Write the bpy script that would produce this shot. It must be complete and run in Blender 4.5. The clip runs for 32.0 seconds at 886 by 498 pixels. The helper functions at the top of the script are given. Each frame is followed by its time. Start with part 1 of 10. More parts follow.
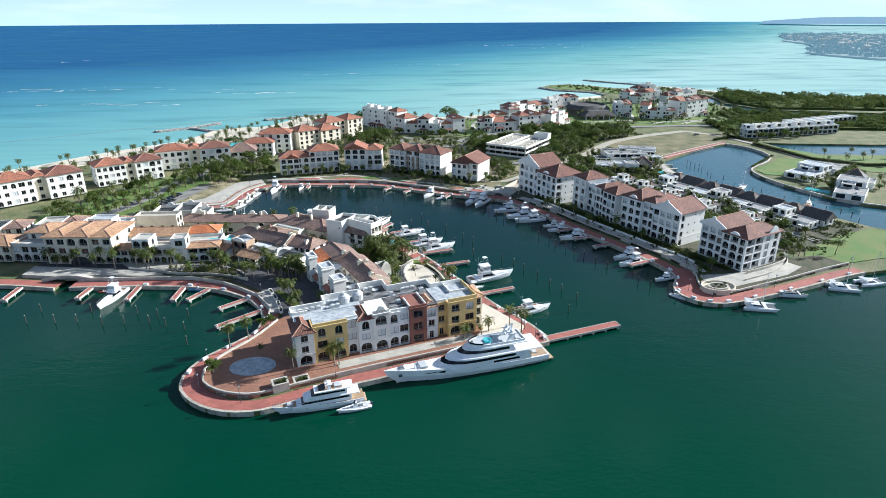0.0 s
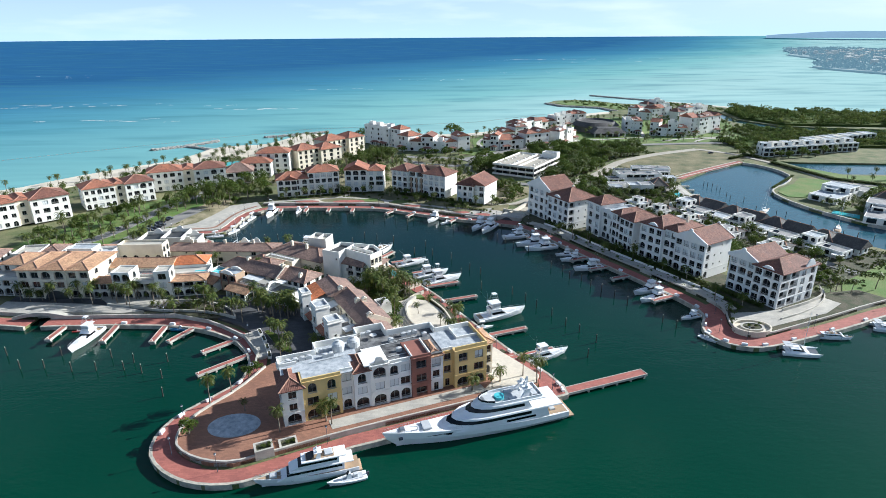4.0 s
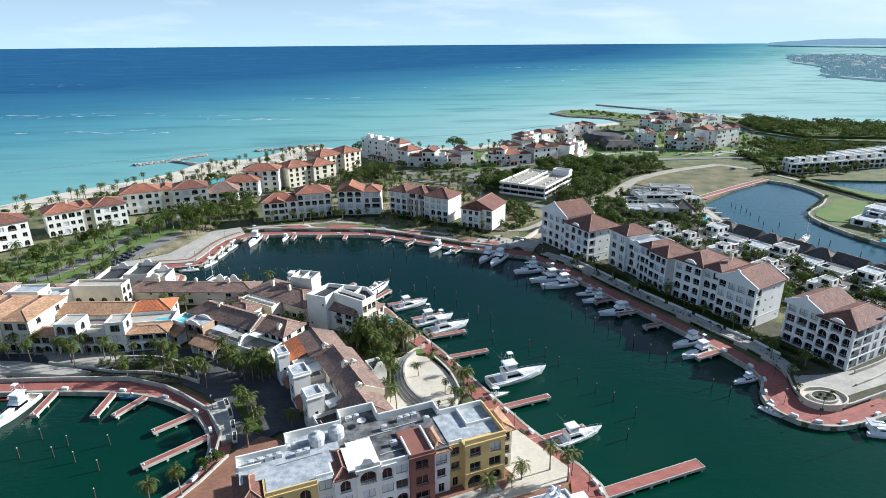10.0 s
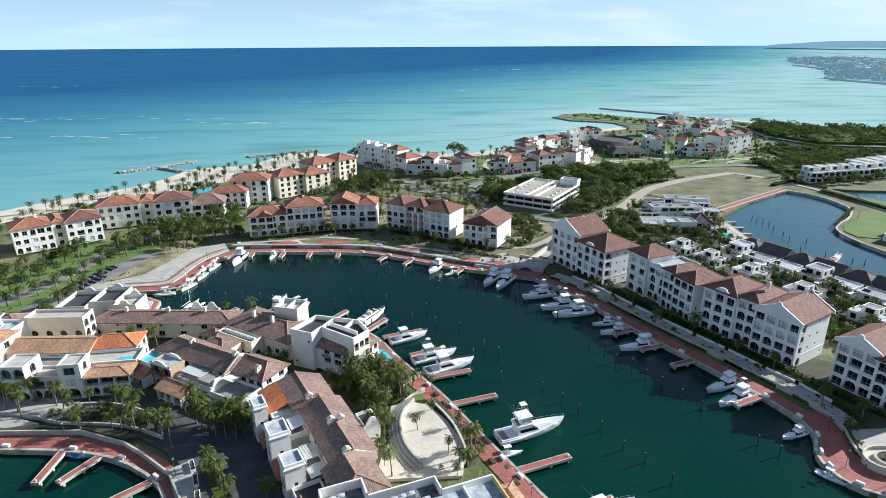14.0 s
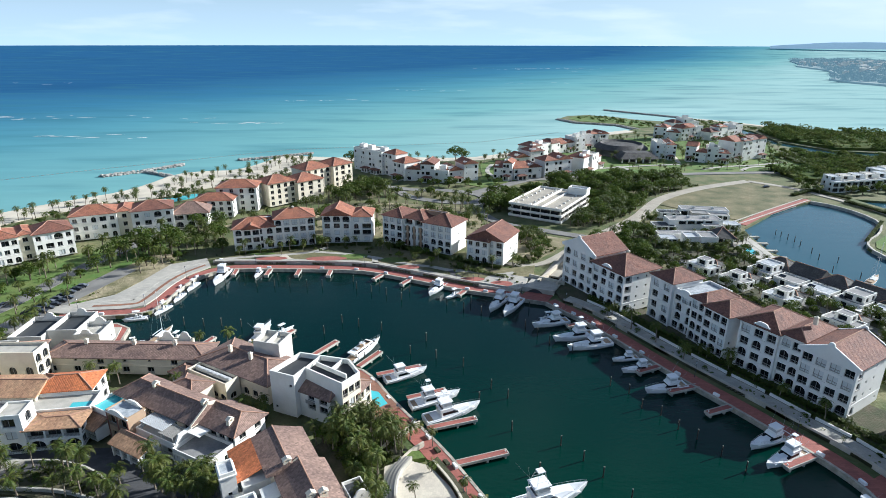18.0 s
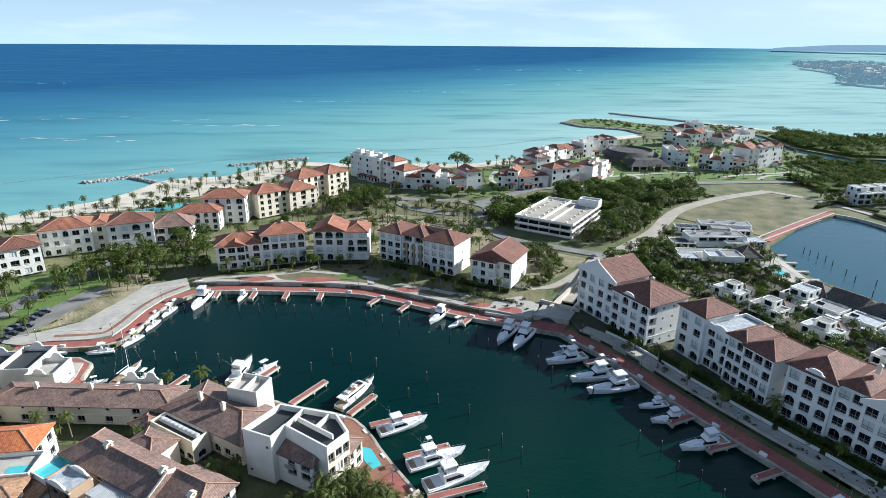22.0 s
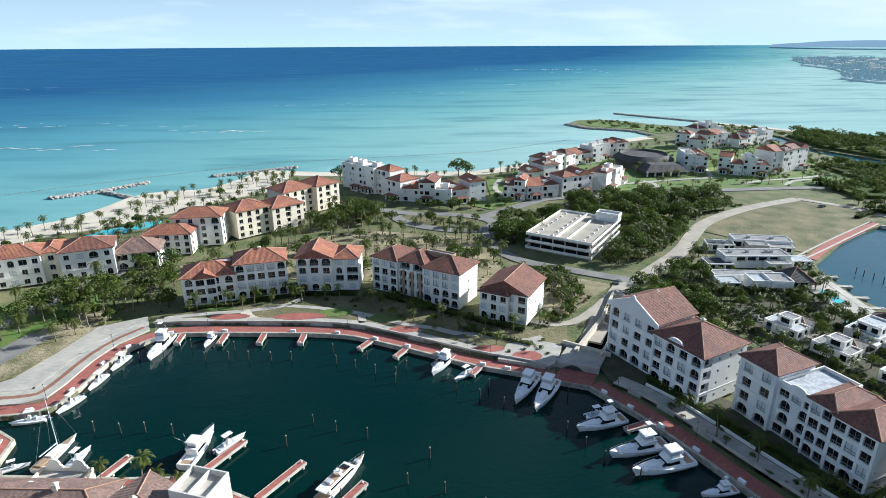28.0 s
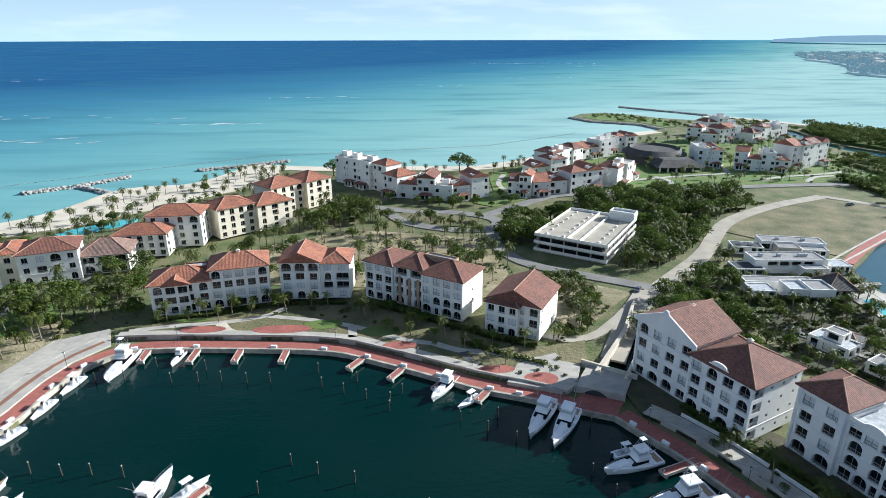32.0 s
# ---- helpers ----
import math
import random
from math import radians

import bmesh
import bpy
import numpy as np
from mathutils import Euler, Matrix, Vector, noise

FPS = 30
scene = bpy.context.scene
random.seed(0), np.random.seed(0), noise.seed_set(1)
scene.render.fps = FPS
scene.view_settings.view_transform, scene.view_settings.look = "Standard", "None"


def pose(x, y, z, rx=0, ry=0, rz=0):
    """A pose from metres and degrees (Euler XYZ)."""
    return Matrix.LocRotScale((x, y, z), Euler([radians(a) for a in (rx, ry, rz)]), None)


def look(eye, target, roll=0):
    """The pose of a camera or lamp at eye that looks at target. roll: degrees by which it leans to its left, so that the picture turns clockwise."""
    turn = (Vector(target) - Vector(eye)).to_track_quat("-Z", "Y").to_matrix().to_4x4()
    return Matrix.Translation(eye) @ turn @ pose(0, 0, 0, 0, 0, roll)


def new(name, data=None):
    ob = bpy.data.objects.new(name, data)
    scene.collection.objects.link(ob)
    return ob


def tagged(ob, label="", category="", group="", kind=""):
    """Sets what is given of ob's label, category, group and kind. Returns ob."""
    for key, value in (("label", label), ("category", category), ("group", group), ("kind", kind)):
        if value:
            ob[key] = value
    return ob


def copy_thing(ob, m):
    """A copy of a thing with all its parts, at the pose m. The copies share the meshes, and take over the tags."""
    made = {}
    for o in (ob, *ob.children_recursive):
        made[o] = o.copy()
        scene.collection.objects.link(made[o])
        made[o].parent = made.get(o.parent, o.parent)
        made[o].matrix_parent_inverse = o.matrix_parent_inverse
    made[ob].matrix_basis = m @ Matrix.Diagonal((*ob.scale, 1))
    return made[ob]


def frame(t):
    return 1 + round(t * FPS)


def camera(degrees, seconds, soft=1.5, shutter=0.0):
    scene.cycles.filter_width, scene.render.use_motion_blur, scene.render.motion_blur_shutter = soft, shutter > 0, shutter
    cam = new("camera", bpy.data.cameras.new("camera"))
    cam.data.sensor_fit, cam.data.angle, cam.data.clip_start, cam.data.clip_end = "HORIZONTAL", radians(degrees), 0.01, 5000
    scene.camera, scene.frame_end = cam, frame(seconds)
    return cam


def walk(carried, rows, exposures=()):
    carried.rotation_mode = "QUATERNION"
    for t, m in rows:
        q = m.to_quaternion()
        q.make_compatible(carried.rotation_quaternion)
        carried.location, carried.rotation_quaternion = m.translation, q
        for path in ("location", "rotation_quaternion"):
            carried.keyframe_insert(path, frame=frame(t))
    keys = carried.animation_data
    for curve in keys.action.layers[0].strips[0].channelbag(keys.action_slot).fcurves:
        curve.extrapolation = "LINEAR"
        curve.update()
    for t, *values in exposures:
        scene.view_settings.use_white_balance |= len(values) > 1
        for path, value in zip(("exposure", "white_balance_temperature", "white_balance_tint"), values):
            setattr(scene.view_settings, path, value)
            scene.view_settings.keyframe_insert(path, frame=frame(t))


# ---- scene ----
cam = camera(75.3, 32.0, soft=0.7)
PATH = [
    (0, (0.243, -0.721, 90.991), (0.32, 1.134, 90.248), -0.3),
    (1, (0.32, 3.612, 91.08), (0.393, 5.472, 90.349), -0.2),
    (2, (0.379, 8.322, 91.204), (0.448, 10.188, 90.487), -0.4),
    (3, (0.422, 13.34, 91.338), (0.487, 15.209, 90.631), -0.4),
    (6, (0.462, 29.671, 91.662), (0.527, 31.546, 90.969), -0.4),
    (7, (0.452, 35.388, 91.723), (0.515, 37.264, 91.034), -0.3),
    (8, (0.431, 41.181, 91.761), (0.494, 43.058, 91.074), -0.4),
    (9, (0.401, 47.024, 91.779), (0.466, 48.903, 91.096), -0.4),
    (10, (0.364, 52.895, 91.783), (0.428, 54.775, 91.103), -0.4),
    (11, (0.32, 58.777, 91.779), (0.386, 60.657, 91.1), -0.4),
    (12, (0.271, 64.658, 91.774), (0.337, 66.539, 91.098), -0.4),
    (13, (0.218, 70.529, 91.774), (0.285, 72.41, 91.099), -0.3),
    (14, (0.162, 76.384, 91.783), (0.231, 78.265, 91.108), -0.3),
    (17, (-0.014, 93.842, 91.896), (0.058, 95.722, 91.218), -0.0),
    (18, (-0.072, 99.63, 91.959), (0.002, 101.509, 91.28), 0.1),
    (19, (-0.128, 105.408, 92.027), (-0.053, 107.287, 91.346), 0.2),
    (20, (-0.18, 111.179, 92.092), (-0.105, 113.058, 91.41), 0.2),
    (21, (-0.228, 116.948, 92.141), (-0.153, 118.828, 91.46), 0.3),
    (22, (-0.272, 122.719, 92.158), (-0.196, 124.599, 91.48), 0.4),
    (23, (-0.309, 128.492, 92.127), (-0.233, 130.372, 91.449), 0.3),
    (24, (-0.341, 134.27, 92.026), (-0.262, 136.15, 91.349), 0.2),
    (25, (-0.364, 140.049, 91.831), (-0.284, 141.93, 91.155), 0.0),
    (28, (-0.382, 157.341, 90.41), (-0.301, 159.222, 89.734), -0.3),
    (29, (-0.368, 163.053, 89.556), (-0.286, 164.931, 88.872), -0.3),
    (30, (-0.343, 168.71, 88.458), (-0.259, 170.585, 87.769), -0.3),
    (31, (-0.306, 174.286, 87.082), (-0.221, 176.161, 86.39), -0.2),
    (32, (-0.257, 179.752, 85.396), (-0.171, 181.627, 84.704), -0.1),
]
walk(cam, [(t, look(eye, target, roll)) for t, eye, target, roll in PATH], exposures=[(0, 1.02, 5410, 7), (5, 0.90, 5410, 7), (12, 0.82, 5410, 7), (32, 0.88, 5410, 7)])

# ---- world, sun and exposure ----
SUN_ELEV, SUN_AZ = 26.0, 71.5          # azimuth from +y towards +x, degrees
world = bpy.data.worlds.new("sky")
scene.world = world
world.use_nodes = True
wn, wl = world.node_tree.nodes, world.node_tree.links
bg = wn["Background"]
sky = wn.new("ShaderNodeTexSky")
sky.sky_type, sky.sun_disc = "NISHITA", False
sky.sun_elevation, sky.sun_rotation = radians(SUN_ELEV), radians(SUN_AZ)
sky.air_density, sky.dust_density, sky.ozone_density = 1.0, 1.2, 1.5
tc = wn.new("ShaderNodeTexCoord")
mp = wn.new("ShaderNodeMapping")
mp.inputs["Scale"].default_value = (1.4, 1.4, 9.0)
cn = wn.new("ShaderNodeTexNoise")
cn.inputs["Scale"].default_value, cn.inputs["Detail"].default_value = 3.2, 7.0
cr = wn.new("ShaderNodeValToRGB")
cr.color_ramp.elements[0].position, cr.color_ramp.elements[1].position = 0.50, 0.82
mx = wn.new("ShaderNodeMix")
mx.data_type = "RGBA"
mx.inputs["B"].default_value = (10.8, 11.3, 11.7, 1)
wl.new(tc.outputs["Generated"], mp.inputs["Vector"])
wl.new(mp.outputs["Vector"], cn.inputs["Vector"])
wl.new(cn.outputs["Fac"], cr.inputs["Fac"])
wl.new(cr.outputs["Color"], mx.inputs["Factor"])
hz = wn.new("ShaderNodeMix")          # pale haze low over the sea
hz.data_type = "RGBA"
hz.inputs["B"].default_value = (8.2, 10.2, 11.6, 1)
hs_ = wn.new("ShaderNodeSeparateXYZ")
hr = wn.new("ShaderNodeMapRange")
hr.inputs["From Min"].default_value, hr.inputs["From Max"].default_value = 0.0, 0.17
hr.inputs["To Min"].default_value, hr.inputs["To Max"].default_value = 0.94, 0.0
wl.new(tc.outputs["Generated"], hs_.inputs["Vector"])
wl.new(hs_.outputs["Z"], hr.inputs["Value"])
wl.new(hr.outputs["Result"], hz.inputs["Factor"])
wl.new(sky.outputs["Color"], hz.inputs["A"])
wl.new(hz.outputs["Result"], mx.inputs["A"])
wl.new(mx.outputs["Result"], bg.inputs["Color"])
bg.inputs["Strength"].default_value = 0.050
sun = new("sun", bpy.data.lights.new("sun", "SUN"))
sun.data.energy, sun.data.angle, sun.data.color = 5.0, radians(0.53), (1.0, 0.90, 0.76)
_e, _a = radians(SUN_ELEV), radians(SUN_AZ)
SUN_DIR = Vector((math.sin(_a) * math.cos(_e), math.cos(_a) * math.cos(_e), math.sin(_e)))
sun.matrix_world = look(SUN_DIR * 300, (0, 0, 0))
scene.view_settings.exposure = 0.0

# ---- materials ----
def mat(name, col, rough=0.7, vary=0.25, size=3.0, fine=0.25, bump=0.0, metal=0.0, col2=None, spec=0.5, island=False, rnd=0.0):
    """A surface with variation at two scales; size: metres of the coarse patches, fine: of the grain."""
    m = bpy.data.materials.new(name)
    m.use_nodes = True
    n, l = m.node_tree.nodes, m.node_tree.links
    p = n["Principled BSDF"]
    p.inputs["Roughness"].default_value, p.inputs["Metallic"].default_value = rough, metal
    p.inputs["Specular IOR Level"].default_value = spec
    geo = n.new("ShaderNodeNewGeometry")
    a, b = n.new("ShaderNodeTexNoise"), n.new("ShaderNodeTexNoise")
    for t, s, d in ((a, size, 4.0), (b, fine, 2.0)):
        t.inputs["Scale"].default_value, t.inputs["Detail"].default_value = 1.0 / s, d
        l.new(geo.outputs["Position"], t.inputs["Vector"])
    mix = n.new("ShaderNodeMix")
    mix.data_type = "RGBA"
    c2 = col2 or tuple(c * (1 - vary) for c in col)
    mix.inputs["A"].default_value, mix.inputs["B"].default_value = (*col, 1), (*c2, 1)
    ramp = n.new("ShaderNodeMapRange")
    ramp.inputs["From Min"].default_value, ramp.inputs["From Max"].default_value = 0.35, 0.65
    l.new(a.outputs["Fac"], ramp.inputs["Value"])
    l.new(ramp.outputs["Result"], mix.inputs["Factor"])
    hsv = n.new("ShaderNodeHueSaturation")
    val = n.new("ShaderNodeMapRange")
    val.inputs["To Min"].default_value, val.inputs["To Max"].default_value = 1 - vary * 0.7, 1 + vary * 0.7
    l.new(b.outputs["Fac"], val.inputs["Value"])
    out = val.outputs["Result"]
    if rnd or island:
        oi = geo.outputs["Random Per Island"] if island else n.new("ShaderNodeObjectInfo").outputs["Random"]
        r = n.new("ShaderNodeMapRange")
        r.inputs["To Min"].default_value, r.inputs["To Max"].default_value = 1 - (rnd or 0.3), 1 + (rnd or 0.3)
        l.new(oi, r.inputs["Value"])
        mu = n.new("ShaderNodeMath")
        mu.operation = "MULTIPLY"
        l.new(out, mu.inputs[0])
        l.new(r.outputs["Result"], mu.inputs[1])
        out = mu.outputs[0]
    l.new(out, hsv.inputs["Value"])
    l.new(mix.outputs["Result"], hsv.inputs["Color"])
    l.new(hsv.outputs["Color"], p.inputs["Base Color"])
    if bump:
        bp = n.new("ShaderNodeBump")
        bp.inputs["Strength"].default_value, bp.inputs["Distance"].default_value = bump, fine
        l.new(b.outputs["Fac"], bp.inputs["Height"])
        l.new(bp.outputs["Normal"], p.inputs["Normal"])
    return m


def tile_mat(name, col, col2, rib=0.42, row=0.5):
    """Barrel roof tiles: ribs down the slope, courses across it, each tile its own shade."""
    m = mat(name, col, 0.8, 0.3, 4.0, 0.5, col2=col2)
    n, l = m.node_tree.nodes, m.node_tree.links
    p = n["Principled BSDF"]
    uv = n.new("ShaderNodeUVMap")
    sep = n.new("ShaderNodeSeparateXYZ")
    l.new(uv.outputs["UV"], sep.inputs["Vector"])

    def op(kind, a, b=None):
        q = n.new("ShaderNodeMath")
        q.operation = kind
        for k, v in enumerate((a, b)):
            if v is None:
                continue
            if isinstance(v, (int, float)):
                q.inputs[k].default_value = v
            else:
                l.new(v, q.inputs[k])
        return q.outputs[0]

    u, v = op("DIVIDE", sep.outputs["X"], rib), op("DIVIDE", sep.outputs["Y"], row)
    ribs = op("ABSOLUTE", op("SINE", op("MULTIPLY", u, math.pi)))
    course = op("FRACT", v)
    comb = n.new("ShaderNodeCombineXYZ")
    l.new(op("FLOOR", u), comb.inputs["X"])
    l.new(op("FLOOR", v), comb.inputs["Y"])
    wn_ = n.new("ShaderNodeTexWhiteNoise")
    wn_.noise_dimensions = "2D"
    l.new(comb.outputs["Vector"], wn_.inputs["Vector"])
    shade = op("ADD", 0.72, op("MULTIPLY", wn_.outputs["Value"], 0.55))
    hs = p.inputs["Base Color"].links[0].from_node
    old = hs.inputs["Value"].links[0].from_socket
    l.new(op("MULTIPLY", old, shade), hs.inputs["Value"])
    h = op("ADD", ribs, op("MULTIPLY", course, -0.5))
    bp = n.new("ShaderNodeBump")
    bp.inputs["Strength"].default_value, bp.inputs["Distance"].default_value = 0.45, 0.1
    l.new(h, bp.inputs["Height"])
    l.new(bp.outputs["Normal"], p.inputs["Normal"])
    return m


def paver_mat(name, col, col2, a=1.2, b=0.6, con=0.13):
    """Laid pavers: a grid of joints with each slab its own shade."""
    m = mat(name, col, 0.85, 0.2, 5.0, 0.3, col2=col2)
    n, l = m.node_tree.nodes, m.node_tree.links
    p = n["Principled BSDF"]
    br = n.new("ShaderNodeTexBrick")
    geo = n.new("ShaderNodeNewGeometry")
    br.inputs["Scale"].default_value = 1.0
    br.inputs["Brick Width"].default_value, br.inputs["Row Height"].default_value = a, b
    br.inputs["Mortar Size"].default_value = 0.02
    br.inputs["Color1"].default_value, br.inputs["Color2"].default_value = (1 + con,) * 3 + (1,), (1 - con,) * 3 + (1,)
    br.inputs["Mortar"].default_value = (*(1 - 2 * con,) * 3, 1)
    l.new(geo.outputs["Position"], br.inputs["Vector"])
    hs = p.inputs["Base Color"].links[0].from_node
    mul = n.new("ShaderNodeMix")
    mul.data_type, mul.blend_type = "RGBA", "MULTIPLY"
    mul.inputs["Factor"].default_value = 1.0
    l.new(hs.outputs["Color"], mul.inputs["A"])
    l.new(br.outputs["Color"], mul.inputs["B"])
    l.new(mul.outputs["Result"], p.inputs["Base Color"])
    return m


def water_mat():
    """Green harbour water that turns to turquoise shallows over sand and to deep blue past the reef."""
    m = bpy.data.materials.new("water")
    m.use_nodes = True
    n, l = m.node_tree.nodes, m.node_tree.links
    p = n["Principled BSDF"]
    p.inputs["Roughness"].default_value, p.inputs["IOR"].default_value = 0.12, 1.33
    p.inputs["Specular IOR Level"].default_value = 0.42
    geo = n.new("ShaderNodeNewGeometry")
    sep = n.new("ShaderNodeSeparateXYZ")
    l.new(geo.outputs["Position"], sep.inputs["Vector"])

    def noise(scale, detail=4.0, stretch=None):
        t = n.new("ShaderNodeTexNoise")
        t.inputs["Scale"].default_value, t.inputs["Detail"].default_value = scale, detail
        src = geo.outputs["Position"]
        if stretch:
            q = n.new("ShaderNodeMapping")
            q.inputs["Rotation"].default_value = (0, 0, radians(stretch[0]))
            q.inputs["Scale"].default_value = (stretch[1], stretch[2], 1)
            l.new(src, q.inputs["Vector"])
            src = q.outputs["Vector"]
        l.new(src, t.inputs["Vector"])
        return t.outputs["Fac"]

    def op(kind, a, b):
        q = n.new("ShaderNodeMath")
        q.operation = kind
        for k, v in enumerate((a, b)):
            if isinstance(v, (int, float)):
                q.inputs[k].default_value = v
            else:
                l.new(v, q.inputs[k])
        return q.outputs[0]

    # distance seaward, along the slant of the reef
    reef = op("SUBTRACT", sep.outputs["Y"], op("MULTIPLY", sep.outputs["X"], 1.3))
    warp = op("MULTIPLY", op("SUBTRACT", noise(0.0022, 5.0, (45, 0.45, 1.0)), 0.5), 800.0)
    reef = op("ADD", reef, warp)
    mr = n.new("ShaderNodeMapRange")
    mr.inputs["From Min"].default_value, mr.inputs["From Max"].default_value = 400.0, 2400.0
    l.new(reef, mr.inputs["Value"])
    sea = n.new("ShaderNodeValToRGB")
    e = sea.color_ramp.elements
    e[0].position, e[0].color = 0.0, (0.33, 0.49, 0.475, 1)
    e[1].position, e[1].color = 1.0, (0.029, 0.10, 0.215, 1)
    for pos, c in ((0.2, (0.19, 0.38, 0.38, 1)), (0.42, (0.10, 0.265, 0.325, 1)), (0.62, (0.055, 0.175, 0.275, 1))):
        k = e.new(pos)
        k.color = c
    l.new(mr.outputs["Result"], sea.inputs["Fac"])
    # dark weed and reef patches
    weed = n.new("ShaderNodeMapRange")
    weed.inputs["From Min"].default_value, weed.inputs["From Max"].default_value = 0.5, 0.7
    weed.inputs["To Max"].default_value = 0.45
    l.new(noise(0.022, 9.0, (12, 0.3, 1.0)), weed.inputs["Value"])
    mw = n.new("ShaderNodeMix")
    mw.data_type = "RGBA"
    mw.inputs["B"].default_value = (0.055, 0.165, 0.21, 1)
    l.new(weed.outputs["Result"], mw.inputs["Factor"])
    l.new(sea.outputs["Color"], mw.inputs["A"])
    # harbour side
    har = n.new("ShaderNodeMix")
    har.data_type = "RGBA"
    har.inputs["A"].default_value, har.inputs["B"].default_value = (0.003, 0.042, 0.022, 1), (0.001, 0.0165, 0.0145, 1)
    hm = n.new("ShaderNodeMapRange")
    hm.inputs["From Min"].default_value, hm.inputs["From Max"].default_value = 130.0, 290.0
    l.new(op("ADD", sep.outputs["Y"], op("MULTIPLY", noise(0.02, 4.0), 60.0)), hm.inputs["Value"])
    l.new(hm.outputs["Result"], har.inputs["Factor"])
    lag = n.new("ShaderNodeMapRange")          # the lagoon, given a bluer and lighter base colour
    lag.inputs["From Min"].default_value, lag.inputs["From Max"].default_value = 150.0, 160.0
    l.new(op("ADD", op("MULTIPLY", sep.outputs["X"], 0.87), op("MULTIPLY", op("SUBTRACT", sep.outputs["Y"], 200.0), 0.3)), lag.inputs["Value"])
    hl = n.new("ShaderNodeMix")
    hl.data_type = "RGBA"
    hl.inputs["B"].default_value = (0.035, 0.095, 0.125, 1)
    l.new(lag.outputs["Result"], hl.inputs["Factor"])
    l.new(har.outputs["Result"], hl.inputs["A"])
    side = n.new("ShaderNodeMapRange")
    side.inputs["From Min"].default_value, side.inputs["From Max"].default_value = -18.0, 20.0
    west = op("SUBTRACT", op("SUBTRACT", sep.outputs["Y"], op("MULTIPLY", sep.outputs["X"], 0.75)), 480.0)
    east = op("SUBTRACT", op("ADD", sep.outputs["Y"], op("MULTIPLY", sep.outputs["X"], 0.314)), 838.0)
    l.new(op("MAXIMUM", west, east), side.inputs["Value"])
    both = n.new("ShaderNodeMix")
    both.data_type = "RGBA"
    l.new(side.outputs["Result"], both.inputs["Factor"])
    l.new(hl.outputs["Result"], both.inputs["A"])
    # fine shore-parallel streaks of ripples and current
    st = n.new("ShaderNodeHueSaturation")
    sv = n.new("ShaderNodeMapRange")
    sv.inputs["From Min"].default_value, sv.inputs["From Max"].default_value = 0.3, 0.7
    sv.inputs["To Min"].default_value, sv.inputs["To Max"].default_value = 0.90, 1.10
    l.new(op("ADD", op("MULTIPLY", noise(0.09, 6.0, (4, 0.12, 1.0)), 0.55), op("MULTIPLY", noise(0.006, 6.0, (-6, 0.25, 1.0)), 0.45)), sv.inputs["Value"])
    l.new(sv.outputs["Result"], st.inputs["Value"])
    l.new(mw.outputs["Result"], st.inputs["Color"])
    l.new(st.outputs["Color"], both.inputs["B"])
    l.new(both.outputs["Result"], p.inputs["Base Color"])
    gl = n.new("ShaderNodeMapRange")
    gl.inputs["To Min"].default_value, gl.inputs["To Max"].default_value = 0.3, 0.0
    l.new(side.outputs["Result"], gl.inputs["Value"])
    l.new(gl.outputs["Result"], p.inputs["Specular IOR Level"])
    h = op("ADD", op("MULTIPLY", noise(0.9, 3.0, (20, 0.5, 1.2)), 0.5), noise(0.16, 3.0, (30, 0.6, 1.3)))
    bp = n.new("ShaderNodeBump")
    bp.inputs["Strength"].default_value, bp.inputs["Distance"].default_value = 0.35, 0.22
    l.new(h, bp.inputs["Height"])
    l.new(bp.outputs["Normal"], p.inputs["Normal"])
    return m


